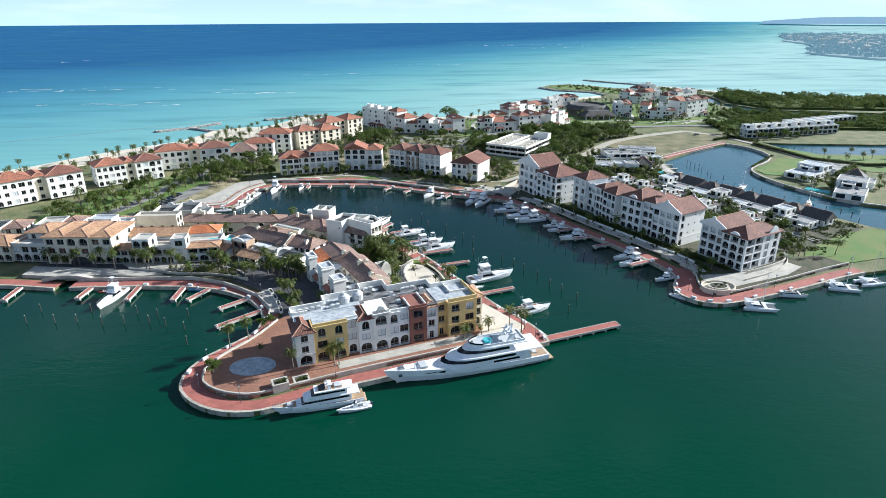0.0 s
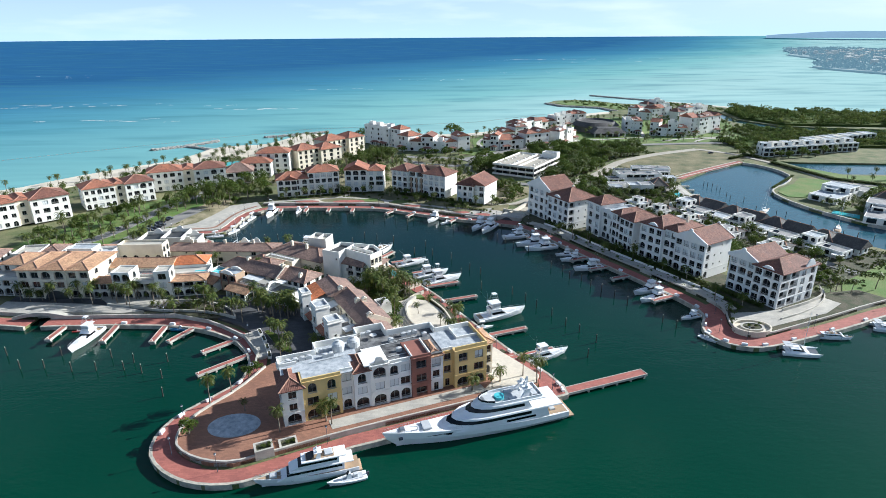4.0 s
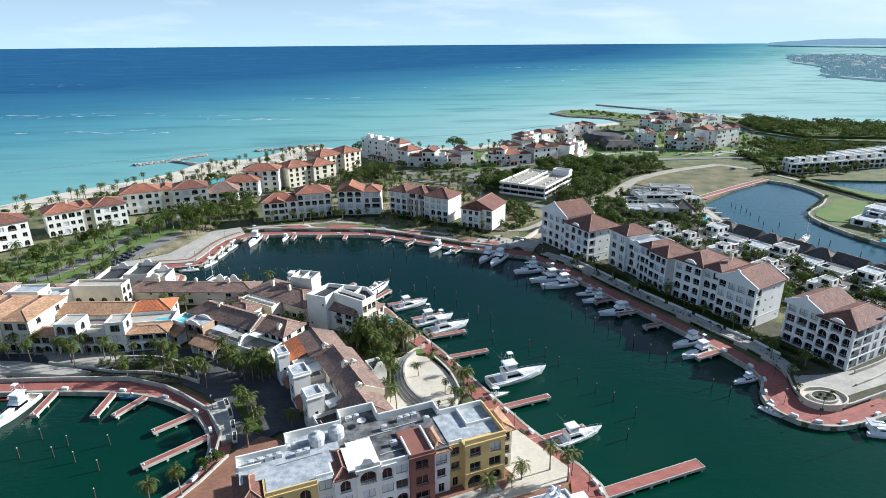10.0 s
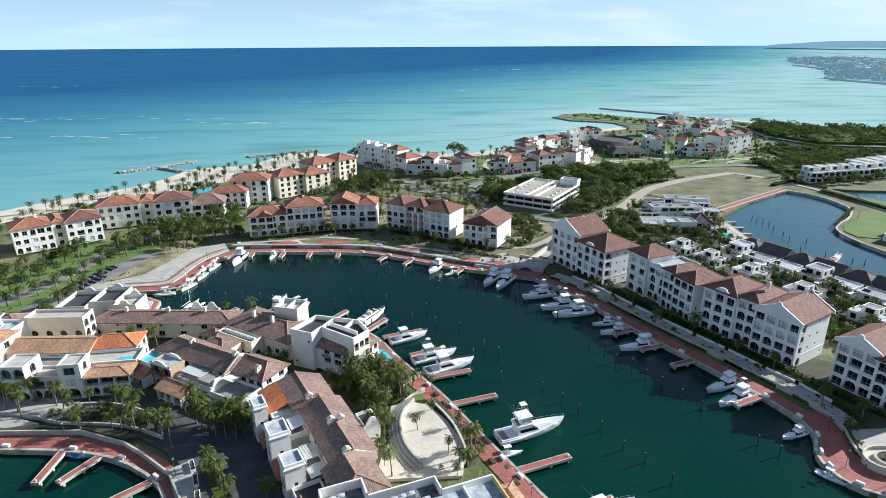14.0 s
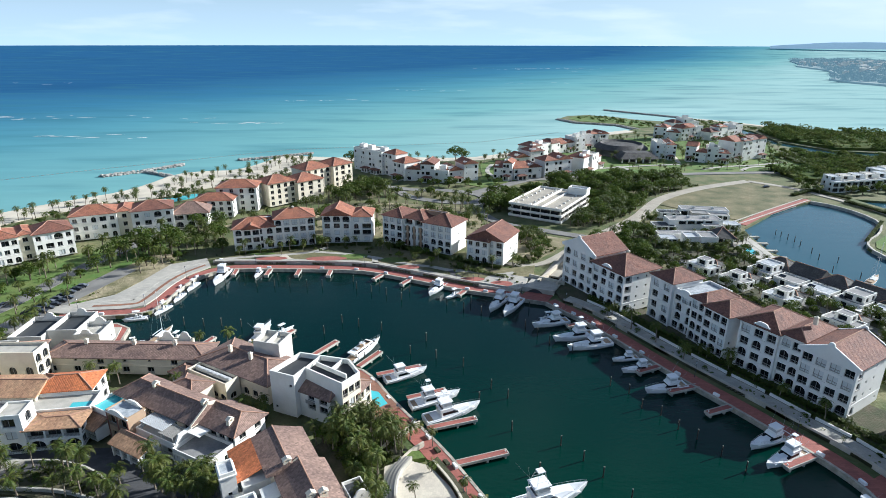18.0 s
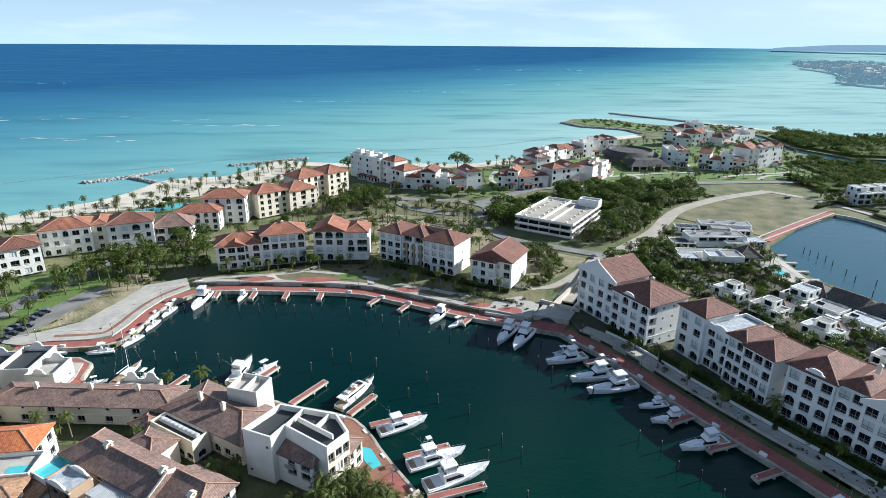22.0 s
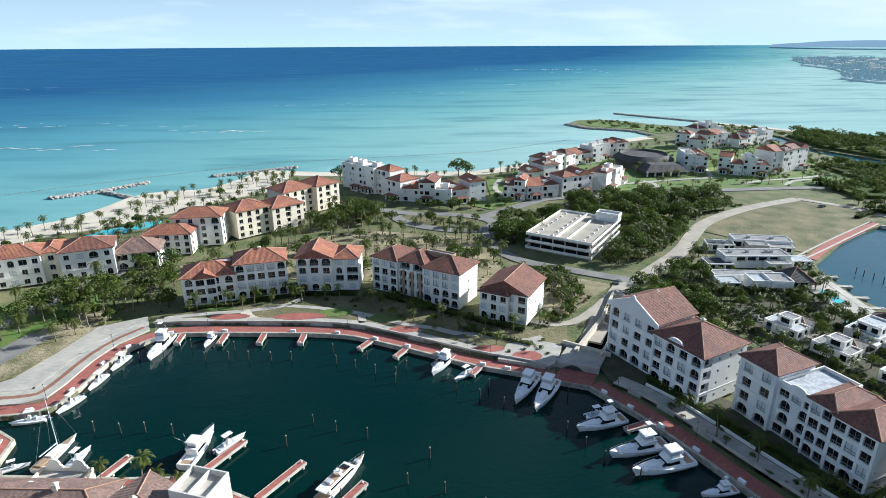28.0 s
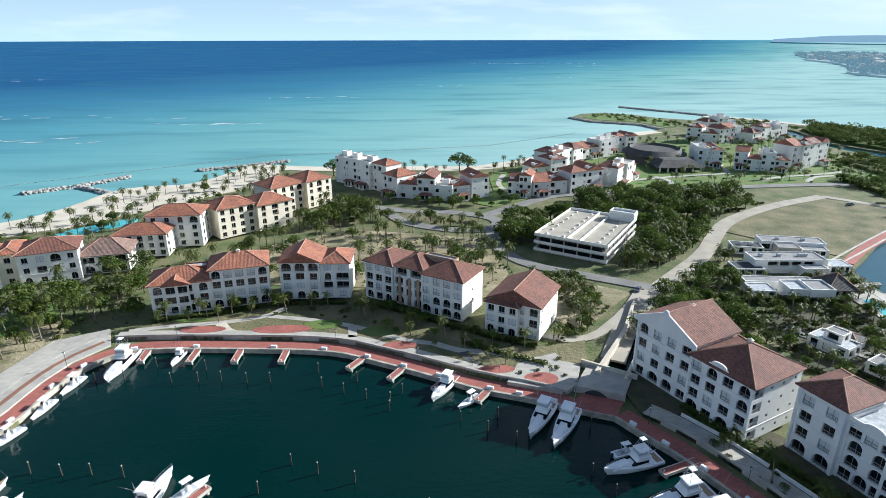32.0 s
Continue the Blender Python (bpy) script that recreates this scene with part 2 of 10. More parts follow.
M = dict(
    water=water_mat(),
    land=mat("scrub_ground", (0.075, 0.105, 0.03), 0.95, 0.4, 9, 1.0, 0.4, col2=(0.17, 0.16, 0.075)),
    lawn=mat("lawn", (0.09, 0.17, 0.028), 0.95, 0.35, 9, 0.5, 0.4, col2=(0.14, 0.175, 0.045)),
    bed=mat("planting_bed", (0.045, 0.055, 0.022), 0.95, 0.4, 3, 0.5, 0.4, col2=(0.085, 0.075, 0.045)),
    dry=mat("dry_field", (0.085, 0.095, 0.036), 0.95, 0.45, 12, 0.9, 0.4, col2=(0.21, 0.18, 0.095)),
    sandy=mat("sandy_ground", (0.15, 0.14, 0.065), 0.95, 0.4, 7, 0.9, 0.4, col2=(0.34, 0.29, 0.18)),
    sand=mat("sand", (0.62, 0.56, 0.45), 0.95, 0.12, 12, 0.6, 0.2, col2=(0.52, 0.47, 0.37)),
    rock=mat("rock", (0.36, 0.35, 0.32), 0.9, 0.4, 2, 0.5, 0.6, rnd=0.25),
    asphalt=mat("asphalt", (0.17, 0.165, 0.155), 0.9, 0.2, 8, 0.3, 0.1, col2=(0.24, 0.23, 0.21)),
    gravel=mat("gravel_road", (0.42, 0.38, 0.31), 0.95, 0.2, 6, 0.4, 0.2, col2=(0.33, 0.30, 0.25)),
    red=paver_mat("red_pavers", (0.36, 0.125, 0.095), (0.29, 0.10, 0.08)),
    redbrick=paver_mat("brick_plaza", (0.29, 0.145, 0.09), (0.23, 0.115, 0.075), 0.9, 0.45),
    stonepave=paver_mat("stone_paving", (0.46, 0.43, 0.37), (0.37, 0.35, 0.31), 1.6, 0.8, 0.09),
    # grey paving, darkened to carry the deep shade of the street
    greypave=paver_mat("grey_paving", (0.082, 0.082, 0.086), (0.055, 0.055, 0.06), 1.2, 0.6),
    cream=paver_mat("cream_paving", (0.62, 0.56, 0.45), (0.55, 0.49, 0.40), 0.8, 0.8, 0.05),
    concrete=mat("pale_concrete", (0.52, 0.49, 0.43), 0.85, 0.2, 3, 0.3, 0.15, col2=(0.38, 0.36, 0.31)),
    quay=mat("quay_wall", (0.50, 0.46, 0.38), 0.85, 0.3, 2, 0.4, 0.3, col2=(0.30, 0.28, 0.23)),
    white=mat("white_plaster", (0.84, 0.82, 0.77), 0.8, 0.08, 4, 0.6, 0.03, col2=(0.77, 0.75, 0.69)),
    cool=mat("pale_grey_plaster", (0.84, 0.83, 0.80), 0.8, 0.08, 4, 0.6, 0.03, col2=(0.78, 0.77, 0.74)),
    creamwall=mat("cream_plaster", (0.78, 0.71, 0.57), 0.8, 0.1, 4, 0.6, 0.03, col2=(0.70, 0.63, 0.50)),
    # white village plaster, greyed to stand in for fronts in shade
    stucco=mat("weathered_stucco", (0.64, 0.62, 0.57), 0.85, 0.1, 4, 0.6, 0.03, col2=(0.56, 0.54, 0.49)),
    shutterwall=mat("pale_timber_cladding", (0.46, 0.43, 0.39), 0.8, 0.12, 3, 0.3, 0.05, col2=(0.40, 0.37, 0.33)),
    yellow=mat("ochre_plaster", (0.72, 0.53, 0.22), 0.8, 0.12, 3, 0.5, 0.03, col2=(0.66, 0.48, 0.20)),
    brick=mat("red_brown_plaster", (0.25, 0.105, 0.078), 0.8, 0.15, 3, 0.4, 0.05),
    tan=mat("tan_stone", (0.42, 0.30, 0.20), 0.8, 0.15, 3, 0.4, 0.05),
    terra=tile_mat("terracotta_tiles", (0.35, 0.14, 0.078), (0.24, 0.10, 0.065)),
    rust=tile_mat("rust_tiles", (0.20, 0.085, 0.056), (0.15, 0.068, 0.05)),
    orange=tile_mat("orange_tiles", (0.52, 0.17, 0.06), (0.43, 0.14, 0.055)),
    brown=tile_mat("brown_tiles", (0.185, 0.122, 0.10), (0.25, 0.165, 0.13)),
    sandroof=tile_mat("sandy_tiles", (0.44, 0.27, 0.155), (0.33, 0.19, 0.11)),
    slate=tile_mat("dark_shingle", (0.055, 0.052, 0.05), (0.085, 0.08, 0.075)),
    cap=mat("ridge_tiles", (0.44, 0.26, 0.18), 0.85, 0.25, 1.5, 0.3),
    roofdeck=mat("weathered_roof_membrane", (0.055, 0.055, 0.058), 0.85, 0.55, 2.2, 0.4, 0.1, col2=(0.20, 0.20, 0.20)),
    paleroof=mat("pale_roof_coating", (0.28, 0.31, 0.34), 0.75, 0.45, 1.4, 0.3, col2=(0.48, 0.50, 0.52)),
    greydeck=mat("grey_flat_roof", (0.20, 0.20, 0.20), 0.85, 0.3, 3.0, 0.5, col2=(0.30, 0.29, 0.28)),
    darkdeck=mat("dark_terrace", (0.045, 0.05, 0.055), 0.7, 0.2, 4, 0.5),
    glass=mat("window_glass", (0.012, 0.016, 0.02), 0.08, 0.2, 2, 0.5),
    frame=mat("window_frame", (0.30, 0.29, 0.27), 0.6, 0.1, 2, 0.4),
    shutter=mat("roller_shutter", (0.68, 0.70, 0.70), 0.6, 0.06, 2, 0.2),
    gelcoat=mat("white_gelcoat", (0.86, 0.86, 0.86), 0.22, 0.04, 3, 0.6),
    bluehull=mat("pale_blue_hull", (0.52, 0.64, 0.72), 0.25, 0.05, 3, 0.6),
    tint=mat("tinted_glass", (0.008, 0.010, 0.013), 0.07, 0.1, 2, 0.5),
    teak=mat("teak_deck", (0.38, 0.27, 0.17), 0.7, 0.15, 1, 0.15),
    canvas=mat("grey_canvas", (0.48, 0.50, 0.52), 0.8, 0.1, 1, 0.2),
    navy=mat("dark_upholstery", (0.05, 0.065, 0.09), 0.7, 0.15, 1, 0.2),
    blue=mat("blue_paint", (0.05, 0.20, 0.38), 0.4, 0.1, 1, 0.2),
    redp=mat("red_paint", (0.45, 0.04, 0.03), 0.4, 0.1, 1, 0.2),
    metal=mat("brushed_metal", (0.6, 0.6, 0.6), 0.35, 0.1, 1, 0.1, metal=0.9),
    wood=mat("mooring_timber", (0.06, 0.052, 0.042), 0.9, 0.3, 1, 0.2, 0.3, rnd=0.2),
    bark=mat("bark", (0.16, 0.125, 0.09), 0.95, 0.3, 0.6, 0.12, 0.5),
    palmbark=mat("palm_trunk", (0.24, 0.20, 0.15), 0.95, 0.3, 0.6, 0.15, 0.5),
    palm=mat("palm_fronds", (0.06, 0.10, 0.018), 0.5, 0.4, 1.5, 0.4, col2=(0.125, 0.135, 0.026), rnd=0.3, spec=0.25),
    leaf=mat("broad_leaves", (0.05, 0.095, 0.016), 0.6, 0.4, 1.8, 0.4, col2=(0.115, 0.145, 0.024), rnd=0.4, spec=0.15),
    hedge=mat("hedge_leaves", (0.055, 0.095, 0.02), 0.7, 0.4, 1.0, 0.3, col2=(0.11, 0.125, 0.03), rnd=0.3, spec=0.15),
    wood_far=mat("mangrove_leaves", (0.06, 0.10, 0.024), 0.8, 0.4, 9, 1.2, col2=(0.115, 0.135, 0.035), island=True, spec=0.1),
    dryleaf=mat("dry_shrub", (0.20, 0.13, 0.05), 0.8, 0.3, 1.0, 0.3, rnd=0.3),
    flower=mat("magenta_flowers", (0.30, 0.02, 0.12), 0.7, 0.3, 0.6, 0.2, col2=(0.06, 0.08, 0.02)),
    pool=mat("pool_water", (0.12, 0.52, 0.56), 0.08, 0.1, 3, 0.5),
    foam=mat("sea_foam", (0.82, 0.86, 0.86), 0.9, 0.15, 6, 1.5),
    carpaint=mat("car_paint", (0.10, 0.11, 0.13), 0.25, 0.1, 2, 0.5, rnd=0.8),
    tyre=mat("tyre_rubber", (0.02, 0.02, 0.02), 0.8, 0.1, 1, 0.1),
    haze=mat("distant_coast", (0.15, 0.21, 0.25), 0.95, 0.2, 120, 20, col2=(0.18, 0.24, 0.28)),
    coastleaf=mat("coast_leaves", (0.06, 0.085, 0.06), 0.9, 0.4, 90, 12, col2=(0.13, 0.14, 0.10), island=True),
    plant=mat("rooftop_unit", (0.55, 0.56, 0.56), 0.5, 0.15, 1, 0.3),
)

# leaves let some of the sun through
for _k in ("palm", "leaf", "hedge", "wood_far"):
    _n, _l = M[_k].node_tree.nodes, M[_k].node_tree.links
    _pb, _out = _n["Principled BSDF"], _n["Material Output"]
    _tr, _ms = _n.new("ShaderNodeBsdfTranslucent"), _n.new("ShaderNodeMixShader")
    _ms.inputs["Fac"].default_value = 0.35
    _l.new(_pb.inputs["Base Color"].links[0].from_socket, _tr.inputs["Color"])
    _l.new(_pb.outputs["BSDF"], _ms.inputs[1])
    _l.new(_tr.outputs["BSDF"], _ms.inputs[2])
    _l.new(_ms.outputs["Shader"], _out.inputs["Surface"])
# haze over the wooded coast kilometres off is added as a faint blue glow
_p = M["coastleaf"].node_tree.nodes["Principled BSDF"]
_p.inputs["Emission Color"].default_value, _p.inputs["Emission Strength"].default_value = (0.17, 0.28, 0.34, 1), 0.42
# horizon headland, a plain backdrop: its pale haze is base colour plus glow
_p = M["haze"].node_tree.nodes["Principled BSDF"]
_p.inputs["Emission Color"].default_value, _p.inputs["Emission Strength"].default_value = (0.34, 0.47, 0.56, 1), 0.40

# ---- mesh tools ----
class Geo:
    """Collects vertices and faces for one mesh."""

    def __init__(self):
        self.v, self.f = [], []

    def add(self, verts, faces):
        k = len(self.v)
        self.v.extend(tuple(p) for p in verts)
        self.f.extend(tuple(k + i for i in face) for face in faces)
        return self

    def frus(self, bottom, top, z0, z1):
        """A block between two rectangles (x0, y0, x1, y1)."""
        a, b, c, d = bottom
        e, f, g, h = top
        return self.add([(a, b, z0), (c, b, z0), (c, d, z0), (a, d, z0), (e, f, z1), (g, f, z1), (g, h, z1), (e, h, z1)],
                        [(0, 3, 2, 1), (4, 5, 6, 7), (0, 1, 5, 4), (1, 2, 6, 5), (2, 3, 7, 6), (3, 0, 4, 7)])

    def box(self, x0, y0, z0, x1, y1, z1):
        return self.frus((x0, y0, x1, y1), (x0, y0, x1, y1), z0, z1)

    def bevbox(self, x0, y0, z0, x1, y1, z1, b):
        """A block with its upper edges taken off."""
        self.frus((x0, y0, x1, y1), (x0, y0, x1, y1), z0, z1 - b)
        return self.frus((x0, y0, x1, y1), (x0 + b, y0 + b, x1 - b, y1 - b), z1 - b, z1)

    def prism(self, loops, z0, z1, bottom=False):
        """Upright walls on closed loops (the first outside, others holes), with a top."""
        loops = [[(p[0], p[1]) for p in lp] for lp in loops]
        flat = [p for lp in loops for p in lp]
        k = len(self.v)
        self.v.extend((x, y, z1) for x, y in flat)
        from_tess = tessellate([[Vector((x, y, 0)) for x, y in lp] for lp in loops])
        for t in from_tess:
            a, b, c = (flat[i] for i in t)
            up = (b[0] - a[0]) * (c[1] - a[1]) - (b[1] - a[1]) * (c[0] - a[0]) > 0
            self.f.append(tuple(k + i for i in (t if up else t[::-1])))
        for n, lp in enumerate(loops):
            area = sum(p[0] * q[1] - q[0] * p[1] for p, q in zip(lp, lp[1:] + lp[:1]))
            ring = lp if (area > 0) == (n == 0) else lp[::-1]
            k = len(self.v)
            self.v.extend((x, y, z) for x, y in ring for z in (z0, z1))
            m = len(ring)
            self.f.extend((k + 2 * i, k + 2 * ((i + 1) % m), k + 2 * ((i + 1) % m) + 1, k + 2 * i + 1) for i in range(m))
        return self

    def tube(self, p, q, r0, r1=None, n=6):
        p, q = Vector(p), Vector(q)
        d = (q - p).normalized()
        s = d.orthogonal().normalized()
        t = d.cross(s)
        r1 = r0 if r1 is None else r1
        vs = [c + (s * math.cos(i * math.tau / n) + t * math.sin(i * math.tau / n)) * r for c, r in ((p, r0), (q, r1)) for i in range(n)]
        fs = [(i, (i + 1) % n, n + (i + 1) % n, n + i) for i in range(n)]
        return self.add(vs, fs + [tuple(range(n, 2 * n)), tuple(range(n - 1, -1, -1))])

    def rings(self, rings, closed=True, cap=True):
        """A skin over rings of equally many points."""
        k, m = len(self.v), len(rings[0])
        for r in rings:
            self.v.extend(tuple(p) for p in r)
        for i in range(len(rings) - 1):
            for j in range(m if closed else m - 1):
                a, b = k + i * m + j, k + i * m + (j + 1) % m
                self.f.append((a, b, b + m, a + m))
        if cap:
            self.f.append(tuple(range(k + m - 1, k - 1, -1)))
            self.f.append(tuple(range(k + (len(rings) - 1) * m, k + len(rings) * m)))
        return self

    def weld(self):
        """Joins vertices that lie on one another."""
        seen, to = {}, []
        for v in self.v:
            to.append(seen.setdefault(tuple(round(c, 3) for c in v), len(seen)))
        self.v = list(seen)
        self.f = [tuple(to[i] for i in f) for f in self.f]
        self.f = [f for f in self.f if len(set(f)) == len(f)]
        return self

    def mesh(self, name, material, smooth=False, uv=False):
        me = bpy.data.meshes.new(name)
        me.from_pydata(self.v, [], self.f)
        me.materials.append(material)
        if smooth:
            me.polygons.foreach_set("use_smooth", [True] * len(me.polygons))
        if uv:
            lay = me.uv_layers.new(name="UVMap")
            for poly in me.polygons:
                nrm = poly.normal
                u = Vector((-nrm.y, nrm.x, 0))
                u = u.normalized() if u.length > 1e-4 else Vector((1, 0, 0))
                w = nrm.cross(u)
                for li in poly.loop_indices:
                    co = me.vertices[me.loops[li].vertex_index].co
                    lay.data[li].uv = (co.dot(u), co.dot(w))
        me.update()
        return me


from mathutils.geometry import tessellate_polygon as tessellate


def thing(name, label, category, m=None, group="", kind=""):
    ob = new(name)
    ob.empty_display_size = 0.5
    if m is not None:
        ob.matrix_world = m
    return tagged(ob, label, category, group, kind)


def part(name, g, material, parent=None, label="", m=None, smooth=False, uv=False):
    """One mesh object, under a thing or a part. g: a Geo or a ready mesh."""
    me = g if isinstance(g, bpy.types.Mesh) else g.mesh(name, material, smooth, uv)
    ob = new(name, me)
    if parent is not None:
        ob.parent = parent
    if m is not None:
        ob.matrix_basis = m
    if label:
        ob["label"] = label
    return ob


def solo(name, g, material, label, category="", kind="structure", m=None, smooth=False, uv=False, group=""):
    return tagged(part(name, g, material, None, "", m, smooth, uv), label, category, group, kind)


def turn2(a):
    return math.cos(radians(a)), math.sin(radians(a))


def offset(line, d):
    """The polyline shifted by d to its left."""
    out = []
    for i, p in enumerate(line):
        a, b = line[max(i - 1, 0)], line[min(i + 1, len(line) - 1)]
        t = Vector((b[0] - a[0], b[1] - a[1])).normalized()
        out.append((p[0] - t.y * d, p[1] + t.x * d))
    return out


def smooth_line(line, times=1):
    for _ in range(times):
        out = [line[0]]
        for a, b in zip(line, line[1:]):
            out += [(a[0] * 0.75 + b[0] * 0.25, a[1] * 0.75 + b[1] * 0.25), (a[0] * 0.25 + b[0] * 0.75, a[1] * 0.25 + b[1] * 0.75)]
        line = out + [line[-1]]
    return line


def strip(g, line, d0, d1, z0, z1):
    """A raised band along a line, between the offsets d0 and d1 to its left."""
    a, b = offset(line, d0), offset(line, d1)
    return g.rings([[(*p, z0), (*p, z1), (*q, z1), (*q, z0)] for p, q in zip(a, b)])


def inside(p, poly):
    r = False
    for (ax, ay), (bx, by) in zip(poly, poly[1:] + poly[:1]):
        if (ay > p[1]) != (by > p[1]) and p[0] < (bx - ax) * (p[1] - ay) / (by - ay) + ax:
            r = not r
    return r

# ---- the setting: water, land, quays, roads ----
def sea_height(r):
    """The far sea lifts towards the true horizon, which lies past the lens's reach."""
    return 0.0 if r < 3300 else 64.0 * (r - 3300) / 1400


g = Geo()
RINGS = (60, 200, 450, 900, 1600, 2400, 3300, 3700, 4100, 4500, 4700)
NSEG = 96
g.v.append((0, 250, 0))
for r in RINGS:
    g.v.extend((r * math.sin(i * math.tau / NSEG), 250 + r * math.cos(i * math.tau / NSEG), sea_height(r)) for i in range(NSEG))
for i in range(NSEG):
    j = (i + 1) % NSEG
    g.f.append((0, 1 + j, 1 + i))
    for k in range(len(RINGS) - 1):
        a = 1 + k * NSEG
        g.f.append((a + i, a + j, a + NSEG + j, a + NSEG + i))
water = solo("water", g, M["water"], "green harbour water, turquoise shallows and deep blue sea", "sea", smooth=True)

TIP = [(-600, 240), (-149, 196), (-133, 193), (-133, 203), (-127.5, 203), (-127.5, 193), (-103, 193), (-83, 191.5), (-71, 188), (-60, 181), (-54, 173),
       (-51, 165), (-51.5, 157), (-58, 149), (-63, 143), (-65.3, 136), (-64.4, 129), (-60, 123.5), (-54, 119.6), (-48, 117.8), (-41, 117.8), (-35, 120.2), (-17, 128.5)]
EAST = [(-17, 128.5), (38, 147), (37.8, 151), (34, 159), (26, 170.5), (22, 178), (15, 191.5), (10.5, 200), (5, 211), (-1.5, 221), (-9, 233), (-13.5, 242),
        (-19, 248.5), (-36, 253.5), (-50, 261), (-68, 261.5), (-93, 263.5), (-97, 268), (-98.5, 276), (-104, 279.5), (-127, 279.5)]
NORTH = [(-127, 284), (-120, 285.5), (-106, 285.5), (-97.5, 288), (-95, 295), (-94, 311), (-91.5, 320), (-86, 326.5), (-78, 329), (-52, 327.5), (-33, 326), (-23, 324),
         (-16, 320.7), (-5, 315), (4, 310), (14, 304.3), (20, 302), (28, 299), (36, 295)]
RIGHT = [(45.5, 291), (50, 284), (55, 277), (59.5, 268), (64, 259), (69.5, 247), (76, 234.5), (81.5, 225), (87, 214), (91.5, 205.5), (95, 196), (95, 189.5), (91, 183.5),
         (90, 178.5), (91.2, 174), (94.8, 170), (101, 168), (108, 169), (123, 174), (140, 180), (154, 186), (168, 190.5), (230, 203), (500, 210)]
SHORE = [(900, 560), (451, 701), (414, 718), (394, 758), (346, 821), (322, 822), (300, 795), (268, 815), (249, 845), (220, 864), (192, 856), (174, 828), (186, 795), (229, 770), (238, 735),
         (225, 722), (168, 690), (117, 642), (98, 608), (67, 584), (36, 568), (-17, 574), (-60, 572), (-99, 580), (-114, 585), (-126, 546), (-138, 526), (-158, 524), (-176, 516),
         (-181, 484), (-190, 462), (-203, 450), (-232, 420), (-262, 372), (-330, 330), (-600, 300)]
CANAL = [(39, 297), (62.5, 331), (66.5, 328), (45.5, 294)]
LAGOON = [(164, 369), (160, 341), (170, 316), (179, 290), (189, 270), (200, 254), (208, 240), (230, 222), (420, 228), (420, 250), (270, 252), (231, 272), (220, 286), (211, 308), (207.5, 330),
          (209, 345), (216, 355), (231, 366), (245, 383), (247, 402), (243, 418), (235, 427), (220, 419), (200, 406), (180, 388), (167, 377)]
CHANNEL = [(266, 432), (279, 427), (343, 418), (480, 410), (480, 372), (320, 384), (283, 388), (269, 412)]
RIVER = [(338, 772), (345, 735), (333, 640), (349, 576), (600, 500), (600, 522), (367, 596), (347, 646), (360, 715), (350, 772)]

OUTER = TIP + EAST[1:] + NORTH + CANAL + RIGHT + [(900, 220)] + SHORE
g = Geo().prism([OUTER, LAGOON, CHANNEL, RIVER], -2.5, 1.2)
solo("ground", g, M["land"], "scrubby ground with patches of bare earth", "ground")

# quay walls with a pale coping, and the red paved promenade behind it
Q_TIP = smooth_line(TIP[6:]) + EAST[1:2]
Q_LEFT1, Q_LEFT2 = [(-330, 214), (-149, 196), (-133, 193)], [(-127.5, 193), (-103, 193)]
Q_EAST = EAST[1:3] + smooth_line(EAST[2:14])
Q_SOUTH = EAST[13:]
Q_NORTH = smooth_line(NORTH)
Q_RIGHT = smooth_line(RIGHT[:-2])
for k, (line, w) in enumerate(((Q_TIP[:26], 5.2), (Q_TIP[25:], 4.6), (Q_LEFT1, 5.0), (Q_LEFT2, 5.0), (Q_EAST, 5.2), (Q_SOUTH, 3.5), (Q_NORTH, 4.6), (Q_RIGHT, 4.8))):
    solo("quay_coping", strip(Geo(), line, -0.18, 0.55, -1.5, 1.42 + 0.005 * k), M["quay"], "pale stone quay wall and coping along the water", "quay")
    solo("promenade", strip(Geo(), line, 0.55, w, 1.1, 1.34 + 0.005 * k), M["red"], "red paved waterside promenade", "promenade")

# low retaining wall and upper terraces


def terrace(name, loop, z, material, label, kind="structure", category="paving"):
    return solo(name, Geo().prism([loop], 0.6, z), M[material], label, category, kind)


def low_wall(line, h0, h1, t=0.45):
    solo("retaining_wall", strip(Geo(), line, 0, t, h0, h1), M["concrete"], "low pale stone retaining wall", "wall")


tip_in = [(-46, 163), (-50.5, 152), (-56.5, 144), (-59.8, 137), (-59, 130.5), (-55, 126.5), (-49, 123.8), (-43, 123.2), (-37, 125.6), (-18, 133.4), (14, 144.3), (28, 149), (31, 152), (27, 160), (-5, 172), (-30, 166), (-40, 170)]
terrace("plaza_south", tip_in, 2.2, "redbrick", "brown brick paved plaza at the end of the point")
low_wall(smooth_line(tip_in[:11]), 1.2, 2.75)
g = Geo().add([(-46.8 + 6.3 * math.cos(i * math.tau / 40), 136.8 + 4.6 * math.sin(i * math.tau / 40), z) for z in (2.0, 2.26) for i in range(40)],
              [tuple(range(40, 80))] + [(i, (i + 1) % 40, 40 + (i + 1) % 40, 40 + i) for i in range(40)])
solo("plaza_disc", g, M["paleroof"], "pale round paved disc set in the plaza", "paving")
terrace("paving_front", [(-24, 137.6), (15, 151.6), (16.4, 148.4), (-22.6, 134.2)], 2.24, "stonepave", "pale paved walk along the arcades")
solo("promenade_end", Geo().prism([[(30.6, 148.6), (36.6, 147.4), (37.0, 150.6), (33.6, 158.4), (31.6, 156.0), (31.2, 152.2)]], 1.0, 1.425), M["red"], "red paved end of the promenade by the long pier", "promenade")
